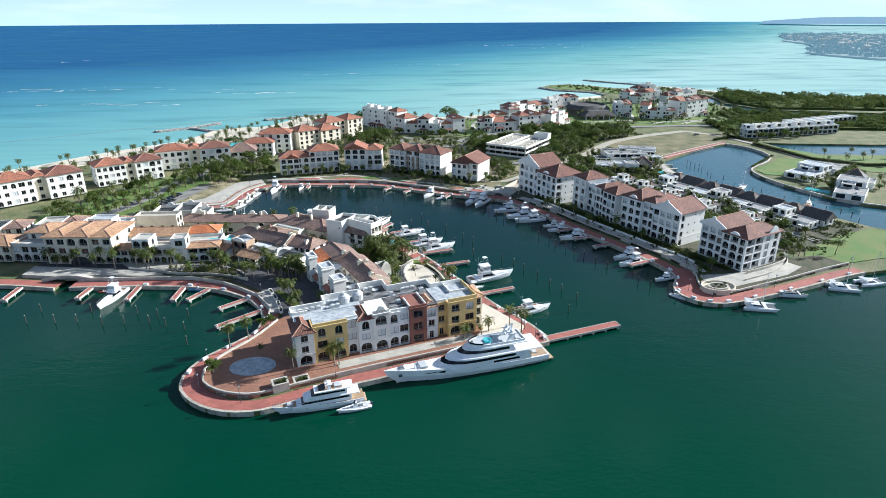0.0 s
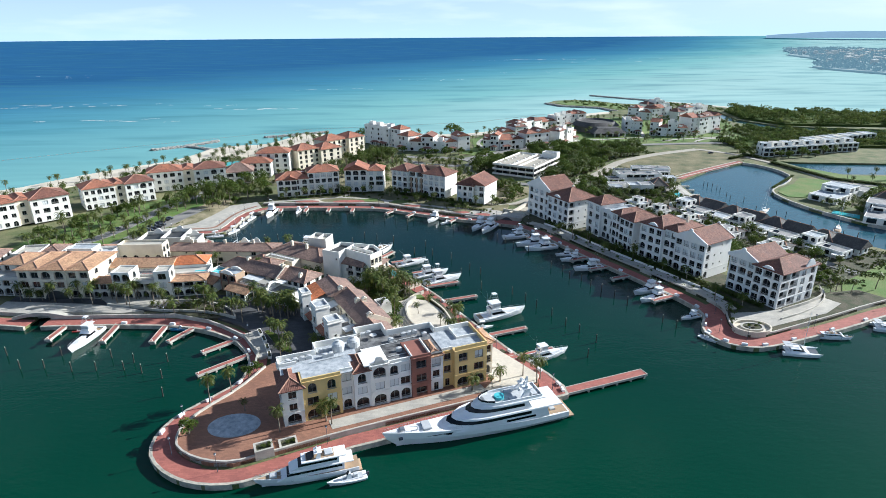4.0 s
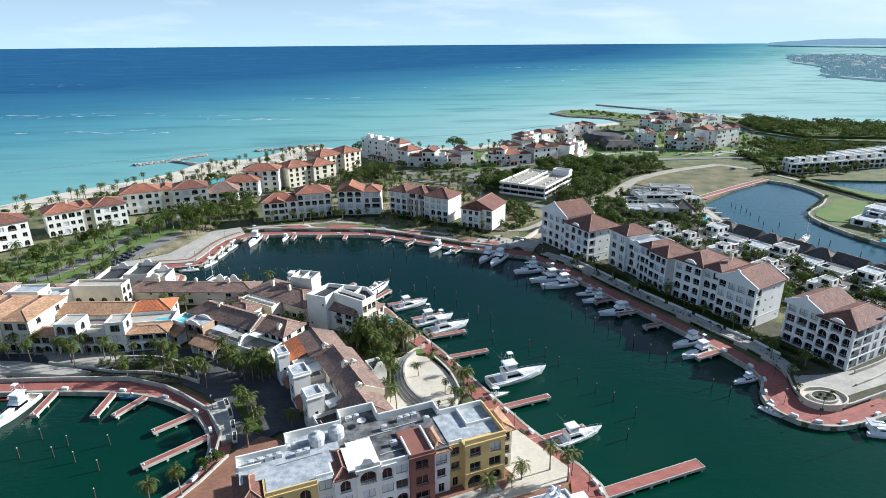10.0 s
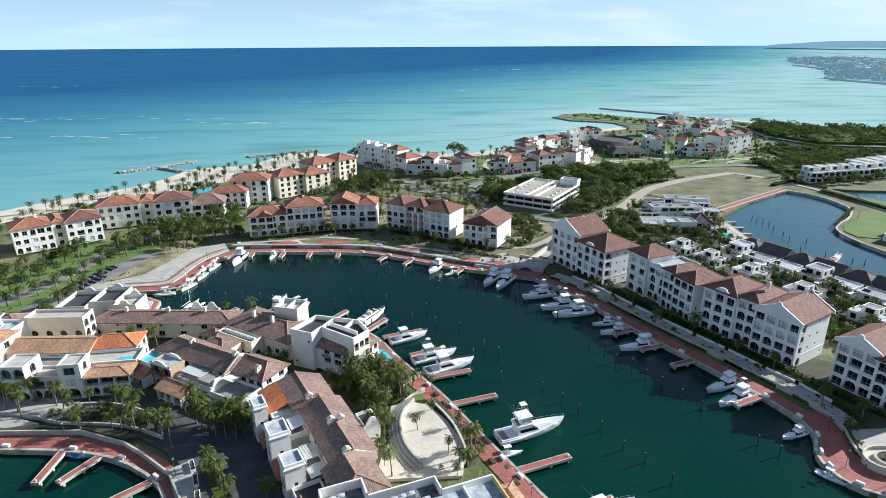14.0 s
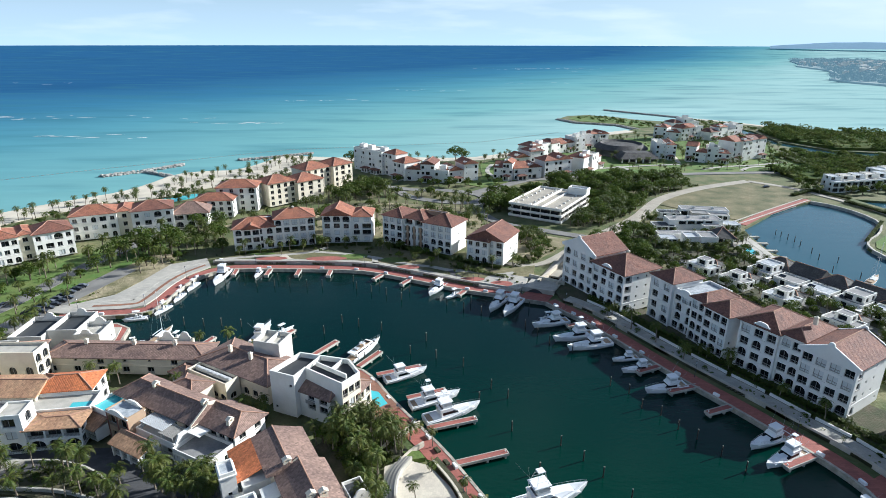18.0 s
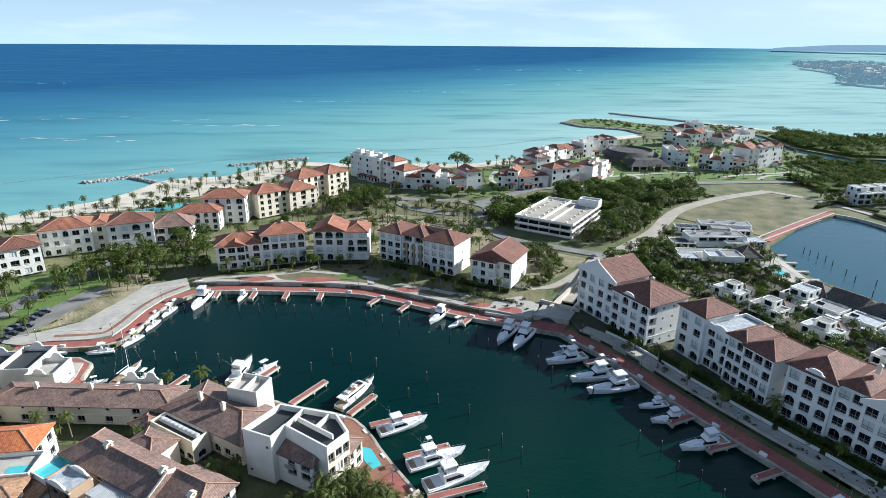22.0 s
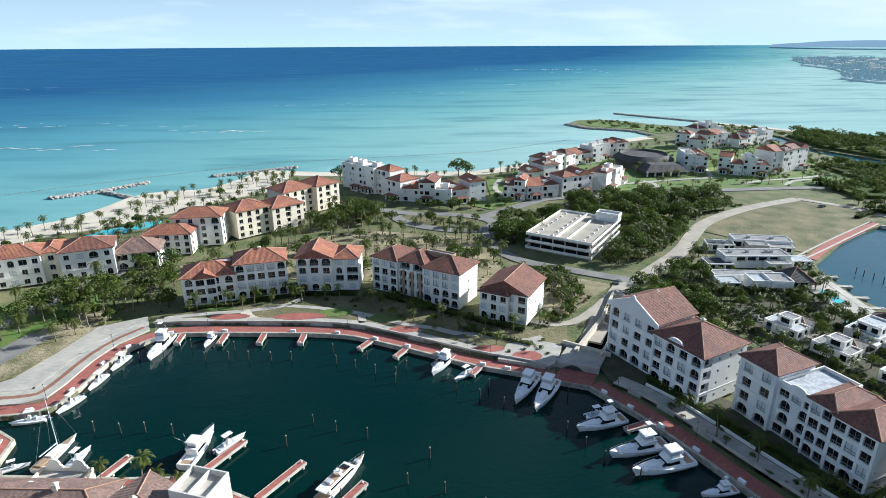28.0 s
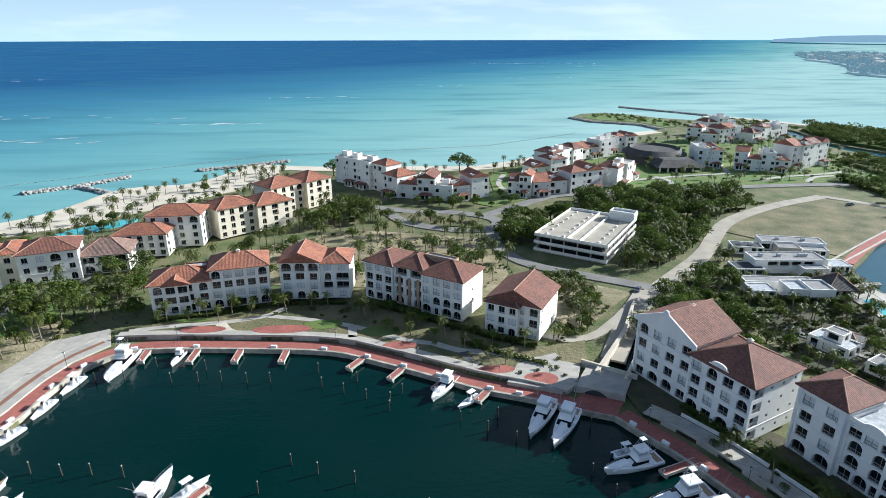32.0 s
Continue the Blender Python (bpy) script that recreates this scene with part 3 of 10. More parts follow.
terrace("paving_east", [(14, 146), (30, 151.5), (31.8, 155.5), (21, 171), (10, 166), (16, 158), (19, 154)], 2.26, "cream", "pale cream paved forecourt beside the yellow house")
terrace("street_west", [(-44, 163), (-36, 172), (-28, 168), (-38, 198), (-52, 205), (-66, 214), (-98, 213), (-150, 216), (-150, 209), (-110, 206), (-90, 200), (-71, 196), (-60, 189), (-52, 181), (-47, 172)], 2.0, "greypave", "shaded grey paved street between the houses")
terrace("pavement_west", [(-58, 183), (-52, 173), (-49, 168), (-46, 170), (-49, 177), (-54, 186)], 2.1, "stonepave", "pale paved landing above the docks")
low_wall([(-49, 165), (-50, 172), (-57, 182), (-66, 189), (-72, 193), (-85, 198), (-104, 198.5), (-127, 198.5)], 1.2, 2.6)
terrace("path_west", [(-150, 203), (-134, 200.5), (-120, 201.5), (-104, 199.5), (-97, 201), (-106, 204.5), (-120, 207.5), (-150, 211)], 2.5, "stonepave", "pale stone paved footpath with a hump over the canal")
terrace("garden_west", [(-97, 200), (-85, 199), (-73, 194.5), (-67, 196), (-70, 203), (-80, 207), (-90, 206)], 2.12, "bed", "bare planted bed with palms", category="garden")
terrace("terrace_east", [(-12, 178), (8, 178.5), (9.3, 188), (5.5, 198), (1, 205), (-4, 207), (-9, 205), (-9, 190)], 2.0, "cream", "pale cream paved pool-like terrace")
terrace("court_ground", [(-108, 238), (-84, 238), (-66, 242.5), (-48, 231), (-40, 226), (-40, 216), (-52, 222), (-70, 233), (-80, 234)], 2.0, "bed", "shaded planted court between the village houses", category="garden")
terrace("garden_east", [(-24, 178), (-12, 174), (-9.5, 190), (-10, 206), (-3, 209), (-14, 226), (-26, 212)], 2.1, "bed", "planted garden bank with palms", category="garden")
terrace("deck_east", [(-13, 222), (-6.5, 227.5), (-14, 240.5), (-20, 247), (-24, 240)], 1.9, "redbrick", "brown tiled pool deck")
solo("pool_1", Geo().prism([[(-15, 235.5), (-12.3, 234.5), (-9.6, 229), (-11.5, 227.6), (-13.6, 230.5)]], 1.6, 1.96), M["pool"], "small turquoise swimming pool", "pool")
terrace("paving_south_basin", [(-96, 262), (-97, 250), (-36, 240), (-24, 246), (-36, 251), (-50, 258), (-68, 258.5), (-92, 260.5)], 1.8, "stonepave", "pale paved yard behind the basin wall")
terrace("plaza_point", [(-99, 268), (-101, 276), (-125, 277), (-128, 262), (-100, 258)], 1.7, "stonepave", "pale paved point with flower beds")
# swirling pale and red plaza north-west of the basin
nw = [(-126, 287), (-119, 289.5), (-106, 290.5), (-101, 293), (-99.5, 300), (-98.5, 312), (-96, 322), (-90, 331), (-95, 341), (-108, 334), (-112, 316), (-116, 303), (-125, 296), (-140, 290)]
terrace("plaza_northwest", nw, 1.75, "stonepave", "pale swirling stone plaza beside the basin")
for k, (a, b) in enumerate(((2.6, 4.0), (6.5, 7.4))):
    s = Geo()
    strip(s, smooth_line(nw[1:8]), a, b, 1.5, 1.79)
    solo("paving_band", s, M["concrete" if k else "redbrick"], "curved paving band in the stone plaza", "paving")
north_t = [(-90, 334), (-78, 334.5), (-52, 333), (-33, 331.5), (-21, 329), (-13, 325), (-2, 319.5), (7, 314.5), (17, 309), (30, 304), (36, 300), (46, 318), (48, 326), (36, 323), (20, 328), (14, 334), (-18, 353), (-24, 354), (-46, 354), (-68, 347), (-86, 341)]
terrace("garden_north", north_t, 2.3, "dry", "shaded lawn in front of the apartment houses", category="lawn")
low_wall(smooth_line(north_t[:11]), 1.2, 2.95)
pn = Geo()
strip(pn, smooth_line(north_t[:11]), 0.6, 3.6, 2.0, 2.36)
solo("path_north", pn, M["stonepave"], "pale paved path along the lawn", "path")
for k, (pts, w, m_) in enumerate((([(-88, 338), (-76, 341), (-62, 342), (-48, 346), (-44, 352)], 2.4, "stonepave"), ([(-48, 346), (-34, 343), (-20, 338), (-6, 329), (4, 326)], 2.2, "stonepave"), ([(4, 326), (12, 321), (20, 321), (30, 315), (38, 318)], 2.6, "stonepave"), ([(12, 321), (14, 314), (22, 309)], 3.0, "greypave"), ([(-62, 342), (-58, 336), (-52, 334)], 3.2, "cream"), ([(-21, 338), (-20, 331)], 2.6, "stonepave"))):
    solo("garden_path", strip(Geo(), smooth_line(pts, 2), -w / 2, w / 2, 2.0, 2.33 + 0.006 * k), M[m_], "pale winding garden path", "path")
for x, y, rx, ry in ((-30, 339.5, 6, 3.0), (-12, 334.5, 6, 3.2), (-72, 344.5, 6, 1.6)):
    solo("flower_bed", Geo().prism([[(x + rx * math.cos(i * math.tau / 20), y + ry * math.sin(i * math.tau / 20)) for i in range(20)]], 2.0, 2.38), M["lawn"], "rounded green lawn bed", "lawn")
for x, y, rx, ry in ((-42, 337, 9, 2.6), (-66, 338, 7, 2.2), (-6, 325.5, 5, 2.2), (31, 306.5, 4.5, 3.0), (20, 311.5, 5, 2.0)):
    g = Geo().prism([[(x + rx * math.cos(i * math.tau / 24), y + ry * math.sin(i * math.tau / 24)) for i in range(24)]], 2.0, 2.42)
    solo("paving_patch", g, M["red"], "red paved patch set in the pale path", "paving")
right_t = [(52, 291), (56, 287), (61.5, 279), (66.5, 269), (71, 259.5), (76.5, 248.5), (83, 236.5), (88.5, 227), (94, 216), (98.5, 208), (102, 199), (103, 192), (100, 184), (99, 178), (102, 174.5), (108, 174.5), (121, 179.5), (138, 186), (152, 192), (166, 197),
           (160, 206), (147, 204), (124, 216), (94, 250), (80, 281), (58, 312), (50, 305)]
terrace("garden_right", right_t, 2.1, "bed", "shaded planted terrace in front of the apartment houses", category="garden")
low_wall(smooth_line(right_t[:20]), 1.2, 2.7)
for k in range(9):
    p, q = (Vector(offset(right_t[:12], 5.2)[k + i]) for i in (1, 2))
    solo("garden_wall", strip(Geo(), [tuple(p.lerp(q, 0.06)), tuple(p.lerp(q, 0.94))], 0, 0.4, 1.5, 2.85), M["white"], "low white garden wall before the apartment houses", "wall")
pr = Geo()
strip(pr, smooth_line(right_t[:12]), 0.5, 4.9, 1.9, 2.16)
solo("path_right", pr, M["stonepave"], "pale paved path along the apartment houses", "path")
g = Geo().prism([[(100, 180), (104, 176.5), (116, 181), (136, 188), (146, 195), (143, 200), (124, 192), (112, 190), (104, 190)]], 1.5, 2.17)
solo("plaza_right", g, M["stonepave"], "pale paved forecourt of the corner apartment house", "paving")

# planted oval, white planters and curved walls in the west street
oval = smooth_line([(-50.7, 185), (-46.2, 181.6), (-42.4, 176.4), (-39.6, 171.6), (-40.8, 170.2), (-44.8, 174.4), (-48.6, 180.2), (-51.2, 184)], 1)
solo("planted_island", Geo().prism([oval], 1.5, 2.45), M["hedge"], "curved dark planted island in the street", "planting")
solo("island_kerb", strip(Geo(), oval + oval[:1], -0.35, 0.0, 1.5, 2.32), M["concrete"], "pale kerb round the planted island", "kerb")
for x, y, a in ((-52.6, 183.6, -62), (-50.2, 179.0, -66), (-48.0, 174.0, -68), (-46.2, 169.4, -72)):
    pb = thing("planter_box", "long white planter box beside the landing", "planter", pose(x, y, 2.1, 0, 0, a), "white planter boxes")
    part("box", Geo().prism([[(-1.9, -0.55), (1.9, -0.55), (1.9, 0.55), (-1.9, 0.55)], [(-1.75, -0.4), (1.75, -0.4), (1.75, 0.4), (-1.75, 0.4)]], 0, 0.75), M["white"], pb)
    part("soil", Geo().box(-1.75, -0.4, 0, 1.75, 0.4, 0.6), M["bed"], pb)
for k, (pts, h) in enumerate((([(-98, 203), (-91.6, 200.4), (-77.4, 199.6), (-68.7, 196.6), (-63.6, 193.8)], 2.95), ([(-96.5, 208.6), (-86, 209.6), (-76.6, 207.4), (-67.6, 201.6), (-64.4, 195.6)], 2.6), ([(-112, 206), (-104, 204), (-98, 203)], 3.1))):
    solo("garden_wall", strip(Geo(), smooth_line(pts, 2), 0, 0.45, 1.5, h), M["concrete"], "curved pale garden wall", "wall")
solo("paving_inlet", Geo().prism([[(-118, 213), (-109.5, 205), (-98, 204), (-90, 209.4), (-99, 211.4)]], 1.2, 2.56), M["stonepave"], "pale paved forecourt of the arcades", "paving")
for x, y in ((3.0, 210.6), (5.0, 206.3), (8.5, 199.7), (12.3, 190.8), (15.0, 183.3), (19.5, 176.5), (23.5, 169.5)):
    solo("promenade_planter", Geo().bevbox(-0.9, -0.5, 0, 0.9, 0.5, 0.55, 0.08), M["bed"], "dark planted box on the promenade", "planter", "", pose(x, y, 1.36, 0, 0, -62), group="promenade planters")
# curved pale walls round the east terrace
for pts, h in (([(-10.3, 209.5), (-6.2, 215.5), (-0.9, 219.9)], 2.9), ([(-5.1, 206.5), (-2.8, 209.8), (0.0, 212.2)], 2.7), ([(1.8, 205.8), (6.4, 197.6), (8.4, 190.4), (9.4, 184.4), (7.0, 180.4)], 2.7)):
    solo("garden_wall", strip(Geo(), smooth_line(pts, 2), 0, 0.5, 1.3, h), M["cream"], "curved pale terrace wall", "wall")

# curved garden steps above the east terrace
steps = thing("garden_steps", "wide curved stone steps down to the terrace", "steps")
arc = smooth_line([(-5.5, 208), (-8.5, 203), (-9.4, 197), (-8.6, 190), (-6.2, 184), (-3.0, 179.5)], 2)
for k in range(7):
    part("step", strip(Geo(), arc, 0.45 * k, 0.45 * k + 0.47, 1.4, 3.4 - 0.19 * (6 - k)), M["greydeck" if k % 2 else "concrete"], steps)
for name, pts, mat_ in (("planter_bed", [(1.5, 206), (5.5, 199), (9.2, 190), (9.8, 182), (11.6, 184), (10.4, 192), (6.5, 201), (3.0, 207.5)], "bed"), ("planter_bed", [(-3.8, 206.5), (0.2, 207.2), (-1.2, 209.6), (-5.0, 209.5)], "lawn")):
    solo(name, Geo().prism([pts], 1.2, 2.35), M[mat_], "raised planting bed beside the terrace", "planting")
for k, (x, y) in enumerate(((-38.5, 124.8), (-33.5, 127.2))):
    kiosk = thing("planter_house", "small stone planter house on the point", "planter", pose(x, y, 1.3, 0, 0, 22))
    part("body", Geo().prism([[(0, 0), (4.2, 0), (4.2, 3.4), (0, 3.4)], [(0.5, 0.5), (3.7, 0.5), (3.7, 2.9), (0.5, 2.9)]], 0, 2.4 - k), M["concrete"], kiosk)
    part("soil", Geo().box(0.5, 0.5, 0, 3.7, 2.9, 2.0 - k), M["bed"], kiosk)
# round bastion with planting at the corner of the right bank
BAS = [[(105 + 6 * r * math.cos(i * math.tau / 28), 178.5 + 4.4 * r * math.sin(i * math.tau / 28)) for i in range(28)] for r in (1.0, 0.92, 0.62, 0.5)]
solo("bastion", Geo().prism([BAS[0]], 1.2, 2.5), M["cream"], "round pale bastion terrace on the right bank", "terrace")
solo("bastion_wall", Geo().prism([BAS[0], BAS[1]], 2.4, 3.3), M["cream"], "low round wall of the bastion", "wall")
solo("bastion_planter", Geo().prism([BAS[2], BAS[3]], 2.4, 3.2), M["concrete"], "round stone planter on the bastion", "planter")
solo("bastion_bed", Geo().prism([BAS[3]], 2.4, 3.0), M["bed"], "planted soil in the round planter", "planting")
solo("promenade_corner", Geo().prism([[(94.8, 196), (96.4, 190), (94.6, 184), (93.6, 178.5), (95.6, 174), (100, 171.5), (108, 172.4), (122, 177.2), (121, 179.4), (108, 174.6), (102, 174.6), (99, 178), (100, 184), (103, 192), (101.6, 199)]], 1.1, 1.40), M["red"], "red paved corner of the promenade", "promenade")
# gently rising stone ramps round the corner house
for k in (0, 2):
    solo("garden_wall", strip(Geo(), smooth_line([(118 + 2 * k, 184 + 3 * k), (130 + 2 * k, 189 + 3 * k), (142 + k, 197 + 2 * k), (147, 206 + k)], 2), 0, 0.4, 1.5, 2.8 + 0.2 * k), M["concrete"], "curved pale garden wall", "wall")

# the north canal: side walls and a culvert mouth
cw = Geo()
strip(cw, [(46.4, 307.7), (62.5, 331)], 0, 1.1, -1.5, 3.2)
strip(cw, [(66.5, 328), (52.3, 305)], 0, 0.8, -1.5, 3.2)
strip(cw, [(62.5, 331), (66.5, 328)], 0, 0.8, -1.5, 3.2)
strip(cw, [(62.2, 331.4), (72.4, 351.4)], 0, 0.9, 0.6, 3.0)
strip(cw, [(67.6, 328.2), (70.2, 343.0)], 0, 0.6, 0.6, 2.6)
solo("canal_wall", cw, M["cream"], "pale stepped canal walls", "wall")
bridge = thing("canal_bridge", "low paved bridge over the dark arched canal mouth", "bridge")
part("deck", Geo().prism([[(35.6, 295.3), (45.9, 291.2), (49.6, 297.0), (40.2, 301.2)]], -1.4, 1.372), M["red"], bridge)
part("fascia", Geo().prism([[(35.5, 295.0), (45.9, 290.85), (46.0, 291.2), (35.6, 295.32)]], -1.4, 1.46), M["quay"], bridge, "pale stone edge")
part("upper_terrace", Geo().prism([[(38.6, 302.0), (49.6, 297.05), (54.6, 305.6), (44.8, 312.4)]], -1.4, 2.52), M["stonepave"], bridge)
part("parapet", strip(Geo(), [(43.2, 313.4), (55.6, 304.9)], 0, 0.6, 1.0, 3.5), M["cream"], bridge)
part("parapet", strip(Geo(), [(38.4, 301.9), (49.8, 296.9)], 0, 0.4, 1.2, 3.2), M["concrete"], bridge)
# flat dark sheet standing in for the shade inside the canal arch
g = Geo()
g.add([(40.4 + 5.6 * f, 300.93 - 2.46 * f, 1.374 + 1.5 * math.sin(math.pi * f)) for f in (i / 10 for i in range(11))], [tuple(range(11))])
part("arch_opening", g, M["darkdeck"], bridge, "dark arched panel for the shade inside the mouth")
solo("plaza_canal", Geo().prism([[(22, 305.5), (30, 302.6), (36, 300.2), (39.5, 303.4), (43, 312.6), (34, 317), (26, 314)]], 1.2, 2.37), M["stonepave"], "pale paved plaza beside the canal", "paving")
hump = thing("arched_bridge", "white arched footbridge over the narrow canal mouth", "bridge")
g = Geo()
for i in range(12):
    x0, x1 = -140 + 19 * i / 12, -140 + 19 * (i + 1) / 12
    z0, z1 = (1.6 + 1.6 * math.sin(math.pi * (x + 140) / 19) for x in (x0, x1))
    for y0, y1, h in ((198.6, 204, 0.5), (198.2, 198.6, 1.2), (204, 204.4, 1.2)):
        up = h - 0.5
        g.add([(x0, y0, z0 + up), (x1, y0, z1 + up), (x1, y1, z1 + up), (x0, y1, z0 + up), (x0, y0, z0 - 0.5), (x1, y0, z1 - 0.5), (x1, y1, z1 - 0.5), (x0, y1, z0 - 0.5)],
              [(0, 1, 2, 3), (0, 4, 5, 1), (2, 6, 7, 3), (4, 7, 6, 5), (1, 5, 6, 2), (0, 3, 7, 4)])
part("span", g, M["concrete"], hump)

# beach, fields, lawns
for k, args in enumerate(((smooth_line(SHORE[15:35]), -2.5, 11.0, -0.6, 1.5), (smooth_line(SHORE[24:35]), 10.5, 24.0, 0.8, 1.6))):
    solo("beach", strip(Geo(), *args), M["sand"], "pale sand beach", "beach")
strip(b2 := Geo(), smooth_line(SHORE[1:6]), -3, 7.0, -0.6, 1.5)
solo("beach_far", b2, M["sand"], "pale sand beach by the woods", "beach")


def patch(name, loop, material, label, z=1.45, category="lawn"):
    return solo(name, Geo().prism([loop], 0.8, z), M[material], label, category)


patch("field", [(140, 424), (150, 440), (222, 479), (252, 452), (241, 436), (232, 431), (200, 411), (172, 390), (158, 404)], "dry", "dry grass field", 1.5, "field")
patch("lawn_lagoon", [(213, 345), (219, 353), (234, 364), (248, 380), (262, 372), (262, 345), (228, 330), (213, 335)], "lawn", "green lawn on the lagoon's bank", 1.5)
patch("lawn_row", [(262, 372), (268, 410), (283, 384), (320, 380), (470, 366), (470, 330), (300, 330), (262, 345)], "lawn", "green lawn with palms along the channel", 1.46)
patch("lawn_resort_east", [(112, 512), (150, 520), (200, 535), (250, 528), (290, 545), (300, 520), (260, 513), (160, 507), (110, 499)], "lawn", "bright green lawn of the resort", 1.5)
patch("lawn_resort_mid", [(40, 470), (62, 486), (60, 540), (46, 548), (44, 500), (30, 478)], "lawn", "bright green lawn between the white houses", 1.52)
patch("lawn_resort", [(45, 480), (110, 510), (300, 518), (306, 560), (330, 640), (300, 700), (244, 684), (180, 660), (112, 604), (64, 566), (44, 545)], "lawn", "green lawns of the resort gardens", 1.3)
patch("lawn_spit", [(186, 826), (196, 802), (234, 780), (247, 744), (262, 748), (268, 800), (246, 832), (220, 852), (197, 846)], "lawn", "green grass on the far spit", 1.46)
for k, pts in enumerate(([(62, 486), (52, 500), (48, 520), (56, 545)], [(112, 510), (124, 522), (150, 530), (176, 536), (206, 540)], [(150, 508), (158, 522), (152, 534)], [(212, 520), (232, 530), (262, 534), (290, 545)], [(205, 545), (214, 575), (216, 620), (236, 640)], [(240, 515), (252, 528), (268, 530)])):
    solo("garden_path", strip(Geo(), smooth_line(pts, 2), -1.6, 1.6, 1.0, 1.56 + 0.006 * k), M["stonepave"], "pale winding resort path", "path")
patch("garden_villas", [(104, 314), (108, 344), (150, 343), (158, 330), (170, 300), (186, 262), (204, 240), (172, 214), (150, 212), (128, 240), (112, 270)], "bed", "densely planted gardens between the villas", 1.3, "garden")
patch("garden_sandy", [(-108, 390), (-60, 374), (-20, 369), (20, 352), (34, 380), (28, 420), (0, 428), (-30, 436), (-60, 418), (-88, 396)], "sandy", "dry sandy garden ground between the houses", 1.36, "ground")
patch("beach_inner", [(-262, 372), (-232, 412), (-204, 442), (-190, 456), (-182, 480), (-176, 508), (-158, 516), (-138, 518), (-124, 540), (-108, 572), (-94, 570), (-88, 545), (-92, 524), (-114, 504), (-128, 484), (-150, 462), (-166, 444), (-186, 434), (-206, 422), (-236, 384)], "sand", "pale dry sand of the beach under the palms", 1.64, "beach")
patch("lawn_west", [(-150, 250), (-128, 290), (-118, 320), (-112, 345), (-128, 372), (-160, 345), (-180, 300), (-190, 270)], "lawn", "green lawn with palms", 1.44)
patch("lawn_corner", [(150, 200), (166, 199), (230, 214), (206, 236), (190, 232), (160, 214)], "lawn", "green lawn beside the promenade", 1.47)
patch("lawn_north", [(26, 352), (50, 334), (60, 345), (74, 360), (60, 369), (36, 380)], "sandy", "dry lawn beside the access road", 1.48)
patch("ground_bare", [(-6, 470), (12, 462), (30, 448), (28, 436), (6, 440), (-10, 452)], "dry", "dry grass island of the roundabout", 1.48)


def road(name, line, w, material, label, z=1.55):
    return solo(name, strip(Geo(), smooth_line(line, 2), -w / 2, w / 2, 0.9, z), M[material], label, "road")


road("road_gravel", [(53, 316), (66, 340), (80, 358), (96, 374), (118, 396), (134, 420), (150, 440), (185, 464), (226, 481)], 7.0, "gravel", "pale gravel road along the field")
road("road_access", [(86, 362), (60, 377), (42, 388), (34, 405), (32, 425), (40, 441)], 6.0, "asphalt", "grey asphalt access road", 1.57)
road("road_loop", [(-75, 494), (-40, 482), (-14, 468), (0, 462), (18, 462), (36, 452), (40, 441), (30, 430), (10, 434), (-8, 446), (-14, 460)], 6.5, "asphalt", "grey asphalt road round a planted loop", 1.56)
road("road_resort", [(34, 455), (60, 478), (76, 492), (120, 499), (160, 503), (266, 510), (420, 500)], 7.0, "asphalt", "grey asphalt road past the resort", 1.58)
road("road_beachside", [(-170, 262), (-155, 280), (-149, 300), (-145, 330), (-135, 362), (-120, 396), (-96, 425), (-84, 470), (-75, 494)], 7.0, "asphalt", "grey asphalt road behind the beach houses", 1.59)
road("road_parking", [(-144, 262), (-138, 282), (-131, 306), (-124, 330)], 9.0, "asphalt", "grey asphalt car park", 1.54)
road("road_channel", [(226, 481), (244, 462), (252, 440), (258, 420), (262, 400), (262, 370), (285, 350), (420, 345)], 5.0, "gravel", "pale gravel road between the lagoons", 1.6)
road("path_lagoon", [(169, 383), (185, 397), (206, 412), (236, 432)], 4.5, "red", "red paved walk on the lagoon's bank", 1.5)
patch("ground_sandy", [(-128, 297), (-117, 304), (-112, 318), (-107, 336), (-112, 348), (-122, 346), (-127, 330), (-132, 314), (-136, 303)], "sandy", "bare sandy ground behind the plaza", 1.5, "ground")
for line, o in (([(165.5, 383), (185, 396), (206, 410.5), (236, 430.5)], 0.0), ([(163.5, 386), (183.5, 400), (204.5, 414.5), (234, 434)], 0.0)):
    solo("quay_kerb", strip(Geo(), smooth_line(line), -0.9, 0.0, 0.3, 1.56), M["concrete"], "pale kerb of the lagoon walk", "kerb")
solo("lagoon_pier", Geo().prism([[(158.6, 366), (161.6, 365.6), (157.4, 329), (154.4, 329.4)]], -1.0, 1.6), M["concrete"], "pale walk along the lagoon's edge", "pier")
solo("pool_deck", Geo().prism([[(147, 353), (156, 364), (158.4, 366), (154.3, 329.4), (146, 332)]], 0.8, 1.55), M["stonepave"], "pale paved pool deck beside the lagoon", "paving")
road("path_bridge", [(33, 333), (48, 325), (66, 344), (78, 362)], 3.2, "gravel", "pale footpath beside the canal", 1.62)
road("road_villas", [(112, 332), (128, 312), (140, 288), (152, 262), (164, 240), (172, 222)], 5.0, "asphalt", "narrow asphalt lane between the villas", 1.53)

# breakwaters of heaped rocks
def rock_mesh(seed):
    rr = random.Random(seed)
    g = Geo()
    rings = []
    for k, (z, s) in enumerate(((-0.5, 0.7), (-0.1, 1.0), (0.35, 0.85), (0.6, 0.4))):
        rings.append([((s * rr.uniform(0.8, 1.15)) * math.cos(i * math.tau / 6), s * rr.uniform(0.8, 1.15) * math.sin(i * math.tau / 6), z) for i in range(6)])
    return g.rings(rings)


